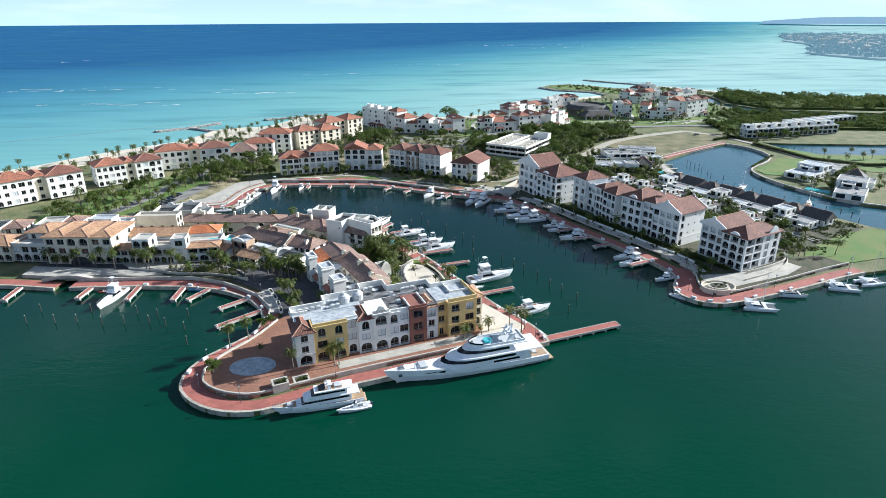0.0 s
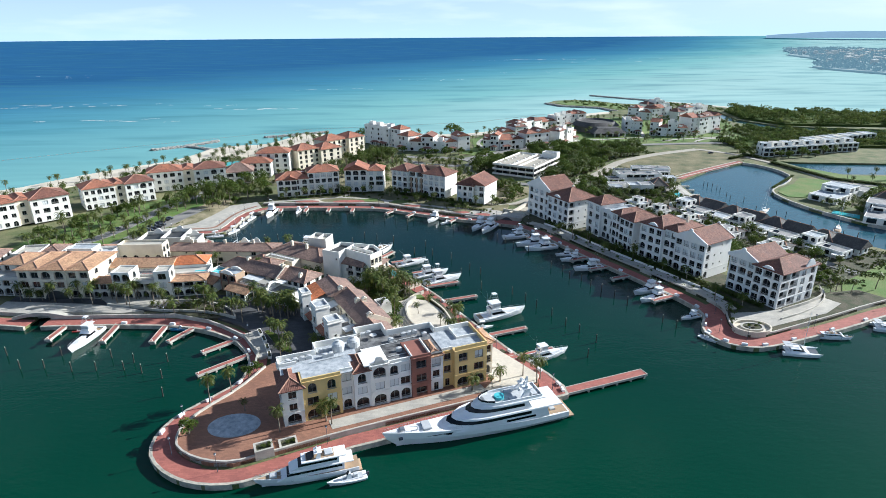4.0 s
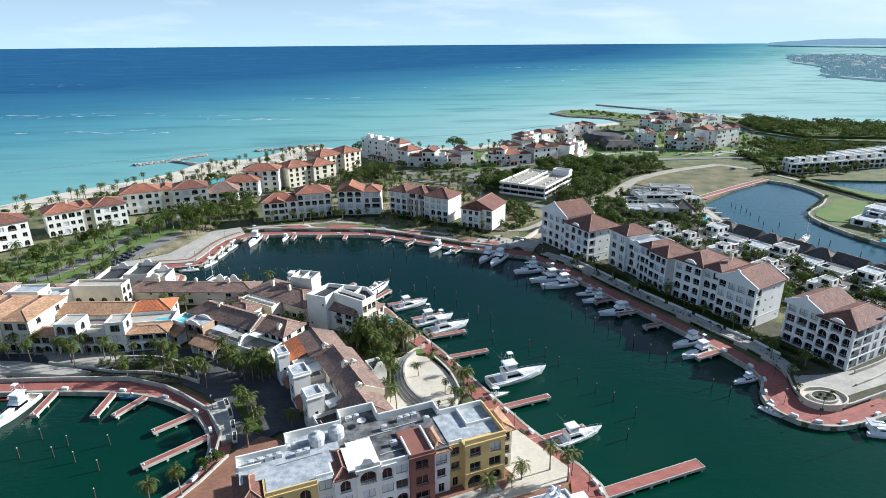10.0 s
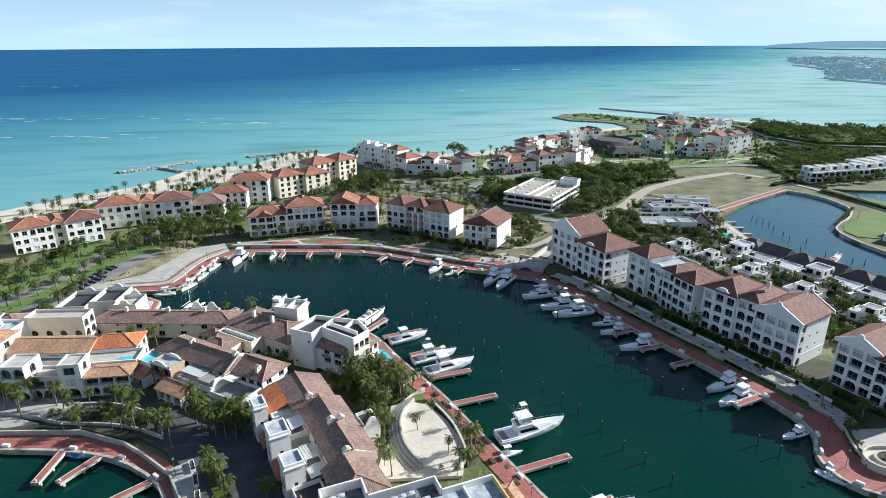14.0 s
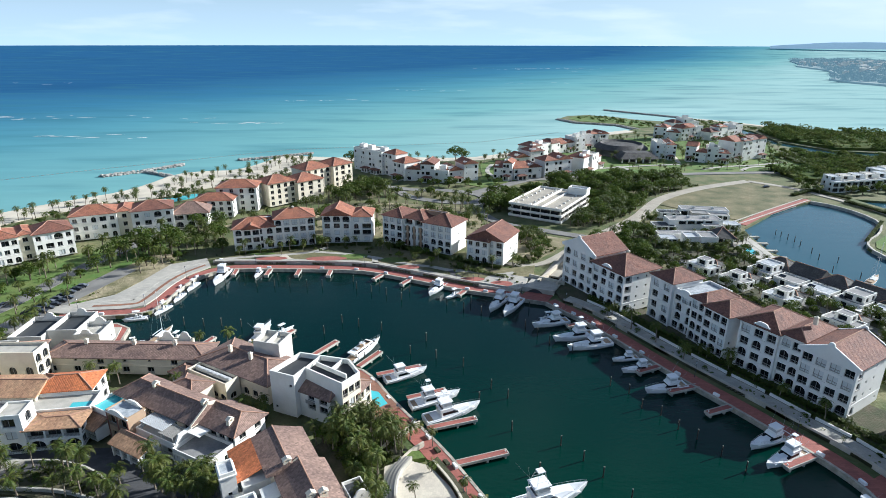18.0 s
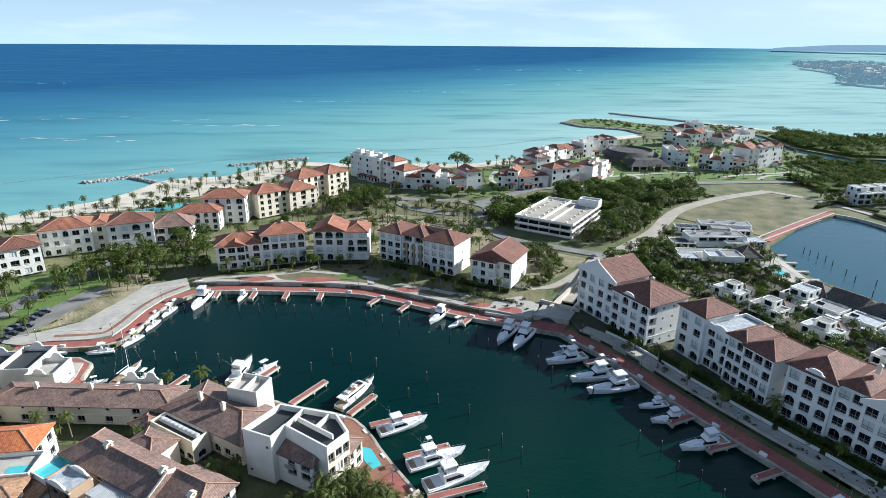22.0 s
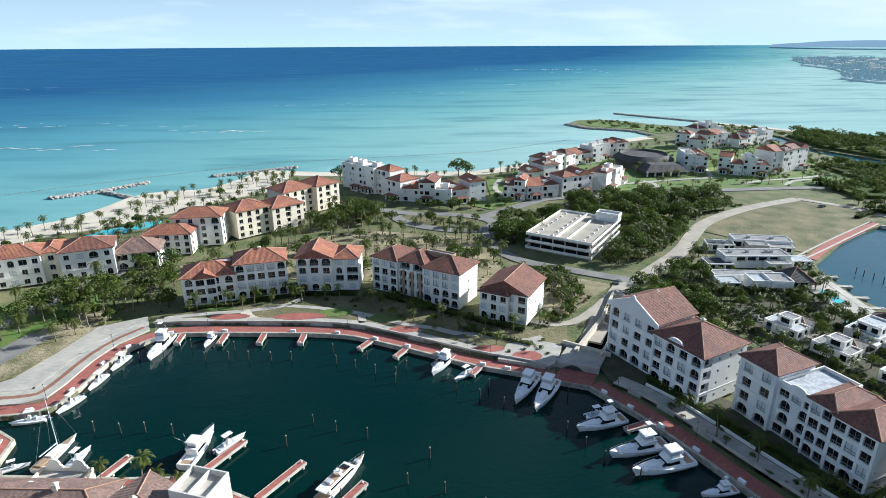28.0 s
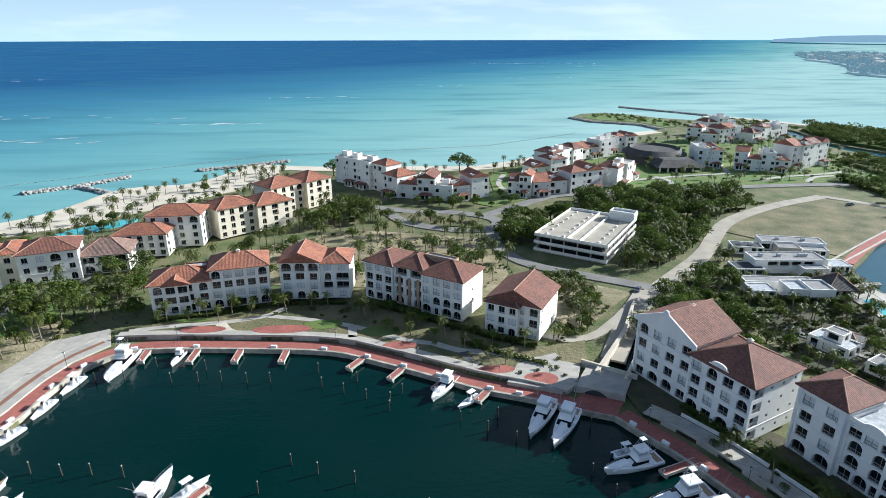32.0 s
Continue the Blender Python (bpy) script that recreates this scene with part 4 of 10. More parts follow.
def rubble(g, line, w, size, seed, per=0.5):
    rr = random.Random(seed)
    shapes = [rock_mesh(k) for k in range(5)]
    for a, b in zip(line, line[1:]):
        d = math.dist(a, b)
        for _ in range(int(d * w / size ** 2 * per)):
            t, o = rr.random(), rr.uniform(-w / 2, w / 2)
            nx, ny = -(b[1] - a[1]) / d, (b[0] - a[0]) / d
            x, y = a[0] + (b[0] - a[0]) * t + nx * o, a[1] + (b[1] - a[1]) * t + ny * o
            s, an = size * rr.uniform(0.5, 0.95), rr.uniform(0, 6.3)
            c, si = math.cos(an), math.sin(an)
            top = 1.3 * (1 - (2 * abs(o) / w) ** 2)
            sh = rr.choice(shapes)
            g.add([(x + s * (c * vx - si * vy), y + s * (si * vx + c * vy), top + s * vz) for vx, vy, vz in sh.v], sh.f)
    return g


for k, (line, w) in enumerate((([(-230, 514), (-206, 532), (-186, 556)], 5), ([(-207, 531), (-190, 520), (-172, 508)], 4), ([(-150, 572), (-124, 583), (-94, 601)], 5),
                               ([(262, 926), (300, 880), (334, 838)], 6), ([(172, 826), (186, 793), (229, 768), (240, 733)], 6))):
    tagged(part("breakwater", rubble(Geo(), line, w, 1.5, 40 + k, 1.5), M["rock"]), "low breakwater of heaped grey rocks in the sea", "breakwater", "breakwaters", "stuff")
solo("lagoon_wall", strip(Geo(), smooth_line(LAGOON[10:22]), -0.7, 0.2, -1.0, 1.72), M["concrete"], "low pale wall round the lagoon's bank", "wall")

# floating swim line and lines of breaking foam
rope = Geo()
for a, b in (((-420, 420), (-240, 545)), ((-240, 545), (-120, 622)), ((-120, 622), (60, 660)), ((60, 660), (150, 720))):
    n = int(math.dist(a, b) / 3)
    for i in range(n):
        x, y = a[0] + (b[0] - a[0]) * i / n, a[1] + (b[1] - a[1]) * i / n
        rope.box(x - 0.9, y - 0.3, -0.1, x + 0.9, y + 0.3, 0.22)
tagged(part("float_line", rope, M["rock"]), "floating swim line off the beach", "buoy line", "", "stuff")
rr = random.Random(5)
foam = Geo()
for x, y, n, sp in ((-470, 860, 18, 80), (-205, 805, 9, 30), (-330, 700, 8, 70), (-150, 1085, 6, 50), (20, 1290, 7, 60), (400, 2250, 34, 120), (620, 2050, 12, 150), (-640, 800, 5, 70), (250, 1500, 4, 70), (900, 2300, 10, 240), (-900, 1500, 5, 120)):
    for _ in range(n):
        cx, cy = x + rr.gauss(0, sp), y + rr.gauss(0, sp * 0.16)
        l_, w_ = rr.uniform(2, 10) * (1 + y / 2500), rr.uniform(0.35, 1.15) * (1 + y / 1800)
        pts = [(cx + l_ * math.cos(i * math.tau / 10) * rr.uniform(0.7, 1.1), cy + 0.25 * l_ * math.cos(i * math.tau / 10) + w_ * math.sin(i * math.tau / 10) * rr.uniform(0.5, 1.2), 0.2 + 0.003 * (len(foam.f) % 97)) for i in range(10)]
        foam.add(pts, [tuple(range(10))])
tagged(part("sea_foam", foam, M["foam"]), "white streaks of waves breaking on the reef", "foam", "", "stuff")

# far coast on the horizon
g = Geo()
FAR = [(1040, 1316), (1030, 1470), (1054, 1600), (1200, 1760), (1390, 2100), (1500, 2440), (1640, 2640), (1753, 2850), (1930, 3200), (2120, 3180), (2500, 2700), (2300, 1500), (1400, 1150)]
g.prism([FAR], -1, 4)
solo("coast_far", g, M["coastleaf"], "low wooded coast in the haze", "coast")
g = Geo()
rr = random.Random(8)
hl = [(2290 + 60 * i, 3990 - 62 * i) for i in range(20)]
g.rings([[(x, y, 53), (x, y, 70 + min(1, i / 4) * 22 + rr.uniform(-1, 1)), (x + 80, y + 80, 70 + min(1, i / 4) * 22)] for i, (x, y) in enumerate(hl)], closed=False, cap=False)
solo("headland", g, M["haze"], "flat headland on the horizon, blue with painted haze", "headland")

# ---- houses ----
OPEN = {  # width, height, sill, arched, depth of the reveal
    "r": (1.9, 1.95, 0.75, False, 0.25), "R": (2.8, 2.3, 0.5, False, 0.35), "a": (2.1, 2.6, 0.35, True, 0.3), "A": (3.3, 3.0, 0.1, True, 0.7),
    "l": (3.0, 2.5, 0.35, False, 1.0), "L": (4.2, 2.6, 0.35, False, 1.2), "s": (0.8, 0.8, 1.4, False, 0.2), "d": (1.3, 2.4, 0.05, False, 0.25), "S": (2.4, 2.1, 0.65, False, 0.15),
    "b": (2.5, 2.4, 0.3, False, 0.35), "t": (2.5, 2.4, 0.3, False, 0.3), "g": (2.6, 2.75, 0.2, True, 0.4),
}
_win = {}
FAR_OFF = False      # houses that stay far away get plain panes without frames


def arch_pts(w, h, n=8):
    """The outline of an arched opening from its base, around the head."""
    r = min(w / 2, h * 0.45)
    return [(0, 0), (w, 0)] + [(w / 2 + w / 2 * math.cos(math.pi * i / n), h - r + r * math.sin(math.pi * i / n)) for i in range(n + 1)]


def window_meshes(key):
    if key not in _win:
        w, h, sill, arched, dep = OPEN[key]
        rim = arch_pts(w, h) if arched else [(0, 0), (w, 0), (w, h), (0, h)]
        k = 0.09 if w < 2.5 else 0.12
        inn = [(min(max(x, k), w - k) if not arched else w / 2 + (x - w / 2) * (1 - 2 * k / w), k + z * (1 - 2 * k / h)) for x, z in rim]
        f, m = Geo(), len(rim)
        f.add([(x, 0, z) for x, z in rim] + [(x, 0, z) for x, z in inn] + [(x, 0.1, z) for x, z in inn],
              [(i, (i + 1) % m, m + (i + 1) % m, m + i) for i in range(m)] + [(m + i, m + (i + 1) % m, 2 * m + (i + 1) % m, 2 * m + i) for i in range(m)])
        if key != "s":
            f.box(w / 2 - 0.04, -0.02, k, w / 2 + 0.04, 0.06, h - k if not arched else h - 0.12)
        if key in "ra":
            f.box(-0.12, -dep - 0.14, -0.12, w + 0.12, -dep + 0.02, 0.0)
        if key in "lLAbtg":   # balustrade
            f.box(0.02, -dep + 0.05, 0.85, w - 0.02, -dep + 0.13, 0.95)
            for i in range(int(w / 0.35)):
                f.box(0.15 + i * 0.35, -dep + 0.07, 0, 0.19 + i * 0.35, -dep + 0.11, 0.86)
        p = Geo().add([(x, 0.07, z) for x, z in inn] + [(x, 0.1, z) for x, z in inn], [tuple(range(m)), tuple(range(2 * m - 1, m - 1, -1))])
        _win[key] = f.mesh("window", M["frame"]), p.mesh("pane", M["shutter" if key in "St" else "glass"])
    return _win[key]


def facade(g, owner, at, length, z0, sh, rows):
    """One wall with its openings. at: the pose whose x runs along the wall and whose y goes into the house."""
    ops = []
    for s, row in enumerate(rows):
        n = len(row)
        for b, key in enumerate(row):
            if key in OPEN:
                w, h, sill, arched, dep = OPEN[key]
                w = min(w, length / n - 0.4)
                u = length * (b + 0.5) / n - w / 2
                ops.append((u, u + w, z0 + s * sh + sill, z0 + s * sh + min(sill + h, sh - 0.2), arched, dep, key, h))
    top = z0 + sh * len(rows)
    us = sorted({0.0, length, *(round(v, 4) for o in ops for v in o[:2])})
    zs = sorted({z0, top, *(round(v, 4) for o in ops for v in o[2:4])})
    P = lambda u, z, d=0.0: at @ Vector((u, d, z))
    for i in range(len(us) - 1):
        z_run = None
        for j in range(len(zs) - 1):
            cu, cz = (us[i] + us[i + 1]) / 2, (zs[j] + zs[j + 1]) / 2
            hole = any(o[0] < cu < o[1] and o[2] < cz < o[3] for o in ops)
            if not hole and z_run is None:
                z_run = zs[j]
            if z_run is not None and (hole or j == len(zs) - 2):
                ze = zs[j] if hole else zs[j + 1]
                g.add([P(us[i], z_run), P(us[i + 1], z_run), P(us[i + 1], ze), P(us[i], ze)], [(0, 1, 2, 3)])
                z_run = None
    for u0, u1, a, b, arched, dep, key, h in ops:
        w, hh = u1 - u0, b - a
        if arched:
            pts = arch_pts(w, hh)
            head = pts[2:]
            mid = len(head) // 2
            for corner, some in ((u1, head[: mid + 1]), (u0, head[mid:])):
                poly = [P(corner, b)] + [P(u0 + x, a + z) for x, z in some]
                k = len(poly)
                g.add(poly, [(0, i, i + 1)[::-1] for i in range(1, k - 1)])
        else:
            pts = [(0, 0), (w, 0), (w, hh), (0, hh)]
        m = len(pts)
        g.add([P(u0 + x, a + z) for x, z in pts] + [P(u0 + x, a + z, dep) for x, z in pts],
              [(i, m + i, m + (i + 1) % m, (i + 1) % m) for i in range(m)])
        fm, pm = window_meshes(key)
        scale = Matrix.Diagonal((w / OPEN[key][0], 1, hh / OPEN[key][1], 1))
        spot = at @ Matrix.Translation((u0, dep, a)) @ scale
        if FAR_OFF:
            part("window", pm, None, owner, m=spot)
        else:
            part("pane", pm, None, part("window", fm, None, owner, m=spot))


def rect(x0, y0, x1, y1):
    return [(x0, y0), (x1, y0), (x1, y1), (x0, y1)]


def hip(g, x0, y0, x1, y1, z, pitch=0.42, over=0.7, thick=0.22):
    """A hipped roof over a rectangle; returns the ridge and hip lines."""
    x0, y0, x1, y1 = x0 - over, y0 - over, x1 + over, y1 + over
    w, d = x1 - x0, y1 - y0
    h = pitch * min(w, d) / 2
    if w >= d:
        r0, r1 = (x0 + d / 2, (y0 + y1) / 2), (x1 - d / 2, (y0 + y1) / 2)
    else:
        r0, r1 = ((x0 + x1) / 2, y0 + w / 2), ((x0 + x1) / 2, y1 - w / 2)
    zb, zt = z, z + thick
    g.add([(x0, y0, zb), (x1, y0, zb), (x1, y1, zb), (x0, y1, zb), (x0, y0, zt), (x1, y0, zt), (x1, y1, zt), (x0, y1, zt), (*r0, zt + h), (*r1, zt + h)],
          [(0, 3, 2, 1), (0, 1, 5, 4), (1, 2, 6, 5), (2, 3, 7, 6), (3, 0, 4, 7)] + ([(4, 5, 9, 8), (5, 6, 9), (6, 7, 8, 9), (7, 4, 8)] if w >= d else [(4, 5, 8), (5, 6, 9, 8), (6, 7, 9), (7, 4, 8, 9)]))
    a, b = Vector((*r0, zt + h)), Vector((*r1, zt + h))
    c = [Vector(p) for p in ((x0, y0, zt), (x1, y0, zt), (x1, y1, zt), (x0, y1, zt))]
    ends = [(c[0], a), (c[3], a), (c[1], b), (c[2], b)] if w >= d else [(c[0], a), (c[1], a), (c[2], b), (c[3], b)]
    return [(a, b)] + ends


def gable(g, x0, y0, x1, y1, z, pitch=0.42, over=0.6, thick=0.22, along="y"):
    """A saddle roof with its ridge along x or y."""
    x0, y0, x1, y1 = x0 - over, y0 - over, x1 + over, y1 + over
    if along == "y":
        mx_, h = (x0 + x1) / 2, pitch * (x1 - x0) / 2
        prof = [(x0, z), (x1, z), (x1, z + thick), (mx_, z + h + thick), (x0, z + thick)]
        v = [(x, y, q) for y in (y0, y1) for x, q in prof]
        g.add(v, [(0, 1, 2, 3, 4), (9, 8, 7, 6, 5), (0, 5, 6, 1), (1, 6, 7, 2), (2, 7, 8, 3), (3, 8, 9, 4), (4, 9, 5, 0)])
        return [(Vector((mx_, y0, z + h + thick)), Vector((mx_, y1, z + h + thick)))]
    my_, h = (y0 + y1) / 2, pitch * (y1 - y0) / 2
    prof = [(y0, z), (y1, z), (y1, z + thick), (my_, z + h + thick), (y0, z + thick)]
    v = [(x, y, q) for x in (x0, x1) for y, q in prof]
    g.add(v, [(4, 3, 2, 1, 0), (5, 6, 7, 8, 9), (1, 6, 5, 0), (2, 7, 6, 1), (3, 8, 7, 2), (4, 9, 8, 3), (0, 5, 9, 4)])
    return [(Vector((x0, my_, z + h + thick)), Vector((x1, my_, z + h + thick)))]


def block(owner, x0, y0, L, D, z0, sh, front, right=None, left=None, back=None, wall="white", roof="hip", tiles="terra", pitch=0.42, over=0.7, parapet=0.9, deck="paleroof", cornice=True, wall_name="wall"):
    """One body of a house in the house's own frame: walls with openings, and its roof."""
    n = len(front)
    z1 = z0 + sh * n
    g = Geo()
    plain = ["."] * n
    facade(g, owner, Matrix.Translation((x0, y0, 0)), L, z0, sh, front)
    facade(g, owner, Matrix.Translation((x0 + L, y0, 0)) @ pose(0, 0, 0, 0, 0, 90), D, z0, sh, right or plain)
    facade(g, owner, Matrix.Translation((x0 + L, y0 + D, 0)) @ pose(0, 0, 0, 0, 0, 180), L, z0, sh, back or plain)
    facade(g, owner, Matrix.Translation((x0, y0 + D, 0)) @ pose(0, 0, 0, 0, 0, 270), D, z0, sh, left or plain)
    # inner shell so that the walls have thickness
    g.add([(x0 + 1.4, y0 + 1.4, z1 - 0.02), (x0 + L - 1.4, y0 + 1.4, z1 - 0.02), (x0 + L - 1.4, y0 + D - 1.4, z1 - 0.02), (x0 + 1.4, y0 + D - 1.4, z1 - 0.02),
           (x0, y0, z1 - 0.02), (x0 + L, y0, z1 - 0.02), (x0 + L, y0 + D, z1 - 0.02), (x0, y0 + D, z1 - 0.02)],
          [(4, 5, 1, 0), (5, 6, 2, 1), (6, 7, 3, 2), (7, 4, 0, 3), (0, 1, 2, 3)])
    part(wall_name, g.weld(), M[wall], owner)
    if cornice:
        for zc, o, h in ((z1 - 0.35, 0.22, 0.33), (z0 + sh, 0.1, 0.18)):
            c = Geo()
            c.box(x0 - o, y0 - o, zc, x0 + L + o, y0 - 0.003, zc + h)
            c.box(x0 + L + 0.003, y0 - o, zc, x0 + L + o, y0 + D + o, zc + h)
            c.box(x0 - o, y0 - 0.003, zc, x0 - 0.003, y0 + D + o, zc + h)
            part("cornice", c, M[wall], owner)
    if roof in ("hip", "gx", "gy"):
        r = Geo()
        lines = hip(r, x0, y0, x0 + L, y0 + D, z1, pitch, over) if roof == "hip" else gable(r, x0, y0, x0 + L, y0 + D, z1, pitch, over, along=roof[1])
        ro = part("roof", r.mesh("roof", M[tiles], uv=True), None, owner)
        caps = Geo()
        for a, b in lines:
            if (b - a).length > 0.3:
                caps.tube(a + Vector((0, 0, 0.02)), b + Vector((0, 0, 0.02)), 0.16, n=5)
        part("ridge_cap", caps, M["cap"], ro)
        if roof == "gy":
            w2 = Geo()
            h = pitch * (L + 2 * over) / 2
            for yy, flip in ((y0 + 0.003, False), (y0 + D - 0.003, True)):
                tri = [(x0, yy, z1), (x0 + L, yy, z1), (x0 + L / 2, yy, z1 + h * L / (L + 2 * over) + 0.1)]
                w2.add(tri, [(2, 1, 0) if flip else (0, 1, 2)])
            part("gable_wall", w2, M[wall], owner)
        if roof == "gx":
            w2 = Geo()
            h = pitch * (D + 2 * over) / 2
            for xx, flip in ((x0 + 0.003, True), (x0 + L - 0.003, False)):
                tri = [(xx, y0, z1), (xx, y0 + D, z1), (xx, y0 + D / 2, z1 + h * D / (D + 2 * over) + 0.1)]
                w2.add(tri, [(2, 1, 0) if flip else (0, 1, 2)])
            part("gable_wall", w2, M[wall], owner)
    elif roof == "flat":
        t = 0.3
        part("parapet", Geo().prism([rect(x0, y0, x0 + L, y0 + D), rect(x0 + t, y0 + t, x0 + L - t, y0 + D - t)], z1, z1 + parapet), M[wall], owner)
        part("roof_deck", Geo().box(x0 + t, y0 + t, z1 - 0.1, x0 + L - t, y0 + D - t, z1 + 0.06), M[deck], owner)
    return z1


def house_at(name, label, fl, fr, category="house", group=""):
    """An Empty at a house's front left corner, its x axis along the front."""
    a = math.degrees(math.atan2(fr[1] - fl[1], fr[0] - fl[0]))
    return thing(name, label, category, pose(fl[0], fl[1], 0, 0, 0, a), group), math.dist(fl, fr)


def chimney(owner, x, y, z):
    g = Geo().box(x - 0.5, y - 0.4, z - 1.2, x + 0.5, y + 0.4, z + 0.9)
    g.box(x - 0.62, y - 0.52, z + 0.9, x + 0.62, y + 0.52, z + 1.02)
    g.frus((x - 0.55, y - 0.45, x + 0.55, y + 0.45), (x - 0.1, y - 0.1, x + 0.1, y + 0.1), z + 1.02, z + 1.4)
    part("chimney", g, M["creamwall"], owner)


def curved_gable(owner, x, y, z, w, h, wall="white", t=0.4, end=False):
    """A scrolled parapet gable standing on a wall; end: on the end wall, along y."""
    half = [(0.5, 0.0), (0.5, 0.13), (0.43, 0.15), (0.38, 0.24), (0.35, 0.38), (0.33, 0.5), (0.27, 0.52), (0.25, 0.62)]
    half += [(0.25 * math.cos(math.pi * i / 12), 0.62 + 0.38 * math.sin(math.pi * i / 12)) for i in range(1, 7)]
    pts = [(a * w, b * h) for a, b in half] + [(-a * w, b * h) for a, b in half[-2::-1]]
    m = len(pts)
    g = Geo()
    P = (lambda a, d, b: (x - d, y + a, z + b)) if end else (lambda a, d, b: (x + a, y + d, z + b))
    g.add([P(a, 0, b) for a, b in pts] + [P(a, t, b) for a, b in pts],
          [tuple(range(m)), tuple(range(2 * m - 1, m - 1, -1))] + [(i, m + i, m + (i + 1) % m, (i + 1) % m) for i in range(m)])
    part("scroll_gable", g, M[wall], owner)


def gable_parapet(owner, x0, x1, y, z, pitch=0.5, t=0.4, up=0.45, wall="cool"):
    """A raised gable wall over a saddle roof's end, with a round scroll at its top."""
    xm, h = (x0 + x1) / 2, pitch * (x1 - x0) / 2
    r = 0.8
    pts = [(x0 - 0.8, z - 0.6), (x1 + 0.8, z - 0.6), (x1 + 0.8, z + up), (xm + r, z + h + up - 0.1)]
    pts += [(xm + r * math.cos(math.pi * i / 8), z + h + up + r * math.sin(math.pi * i / 8)) for i in range(9)]
    pts += [(xm - r, z + h + up - 0.1), (x0 - 0.8, z + up)]
    m = len(pts)
    part("scroll_gable", Geo().add([(a, y, b) for a, b in pts] + [(a, y + t, b) for a, b in pts],
                                   [tuple(range(m)), tuple(range(2 * m - 1, m - 1, -1))] + [(i, m + i, m + (i + 1) % m, (i + 1) % m) for i in range(m)]), M[wall], owner)


def roof_unit(owner, x, y, z, kind=0):
    if kind == 0:   # fan unit
        g = Geo().bevbox(x - 0.7, y - 0.5, z, x + 0.7, y + 0.5, z + 1.0, 0.06)
        g.tube((x, y, z + 1.0), (x, y, z + 1.12), 0.4, n=12)
        part("cooling_unit", g, M["plant"], owner)
    elif kind == 1:  # round tank
        g = Geo().rings([[(x + r * math.cos(i * math.tau / 16), y + r * math.sin(i * math.tau / 16), z + h) for i in range(16)] for r, h in ((1.7, 0), (1.7, 1.7), (1.3, 2.2), (0.5, 2.5), (0.45, 2.9))])
        part("water_tank", g, M["plant"], owner, smooth=False)
    else:           # dish
        g = Geo().rings([[(x + r * math.cos(i * math.tau / 14) , y + r * math.sin(i * math.tau / 14) - h * 0.8, z + 0.8 + h) for i in range(14)] for r, h in ((0.1, 0.0), (0.6, 0.12), (1.0, 0.35))], cap=False)
        g.tube((x, y, z), (x, y, z + 0.85), 0.07)
        part("satellite_dish", g, M["plant"], owner)


def room(owner, x, y, L, D, z, h, wall="white", deck="paleroof", parapet=0.5):
    """A small roof room or parapet box on a house."""
    g = Geo().box(x, y, z, x + L, y + D, z + h)
    part("roof_room", g, M[wall], owner)
    t = 0.25
    pg = Geo().prism([rect(x, y, x + L, y + D), rect(x + t, y + t, x + L - t, y + D - t)], z + h, z + h + parapet)
    part("parapet", pg, M[wall], owner)
    part("roof_deck", Geo().box(x + t, y + t, z + h + 0.004, x + L - t, y + D - t, z + h + 0.06), M[deck], owner)


# -- the long house on the point, in four colours --
hs, L = house_at("waterfront_house", "long three-storey waterfront house with white, ochre and brick-red fronts", (-34.2, 135.6), (15.5, 153.2))
block(hs, 0, 0, 5.0, 9, 2.2, 3.3, ["A", "r", "r"], left=["aa", "rr", "rr"], roof="hip", tiles="rust", pitch=0.55)
block(hs, 5.0, 0.2, 9.4, 9, 2.2, 3.75, ["AA", "RS", "aa"], wall="yellow", roof="none")
block(hs, 0.4, 9.0, 4.6, 3.0, 2.2, 3.75, ["d", "r", "r"], left=["a", "b", "b"], roof="none")
block(hs, 14.4, 1.4, 3.2, 9, 2.2, 3.75, ["a", "S", "S"], roof="none", wall="cool")
block(hs, 17.6, 0.3, 4.2, 9, 2.2, 3.5, ["A", "S", "a"], wall="cool", roof="hip", tiles="rust", pitch=0.42, over=0.4)
block(hs, 21.8, 0.0, 4.8, 9, 2.2, 3.95, ["A", "S", "A"], wall="white", roof="none")
curved_gable(hs, 24.2, 0.0, 14.0, 3.8, 2.2)
block(hs, 26.6, 0.3, 6.0, 9, 2.2, 3.75, ["AA", "SR", "aS"], wall="cool", roof="none")
block(hs, 32.6, -0.5, 5.2, 9, 2.2, 3.95, ["l", "R", "R"], wall="brick", roof="none")
block(hs, 37.8, 0.6, 3.8, 8.4, 2.2, 3.45, ["d", "r", "t"], wall="cool", roof="hip", tiles="sandroof", pitch=0.5, over=0.4)
block(hs, 41.6, 1.2, 3.0, 9, 2.2, 3.7, ["d", "r", "r"], wall="yellow", roof="none")
block(hs, 44.6, -0.6, 9.2, 11.8, 2.2, 3.8, ["AA", "bR", "bt"], right=["aa", "rr", "rr"], wall="yellow", roof="none")
block(hs, 53.8, 2.4, 3.2, 7.5, 2.2, 3.3, ["a", "b", "b"], right=["aa", "rr", "rr"], wall="white", roof="hip", tiles="sandroof", pitch=0.4)
BACK = [(0.4, 12.0), (0.4, 9.0), (44.6, 9.0), (44.6, 11.4), (43.2, 11.4), (43.2, 14.7), (30.2, 14.7), (30.2, 19.0), (22.3, 19.0), (22.3, 15.6), (10.5, 15.6), (10.5, 12.0)]
part("wall", Geo().prism([BACK], 2.2, 13.36), M["white"], hs)


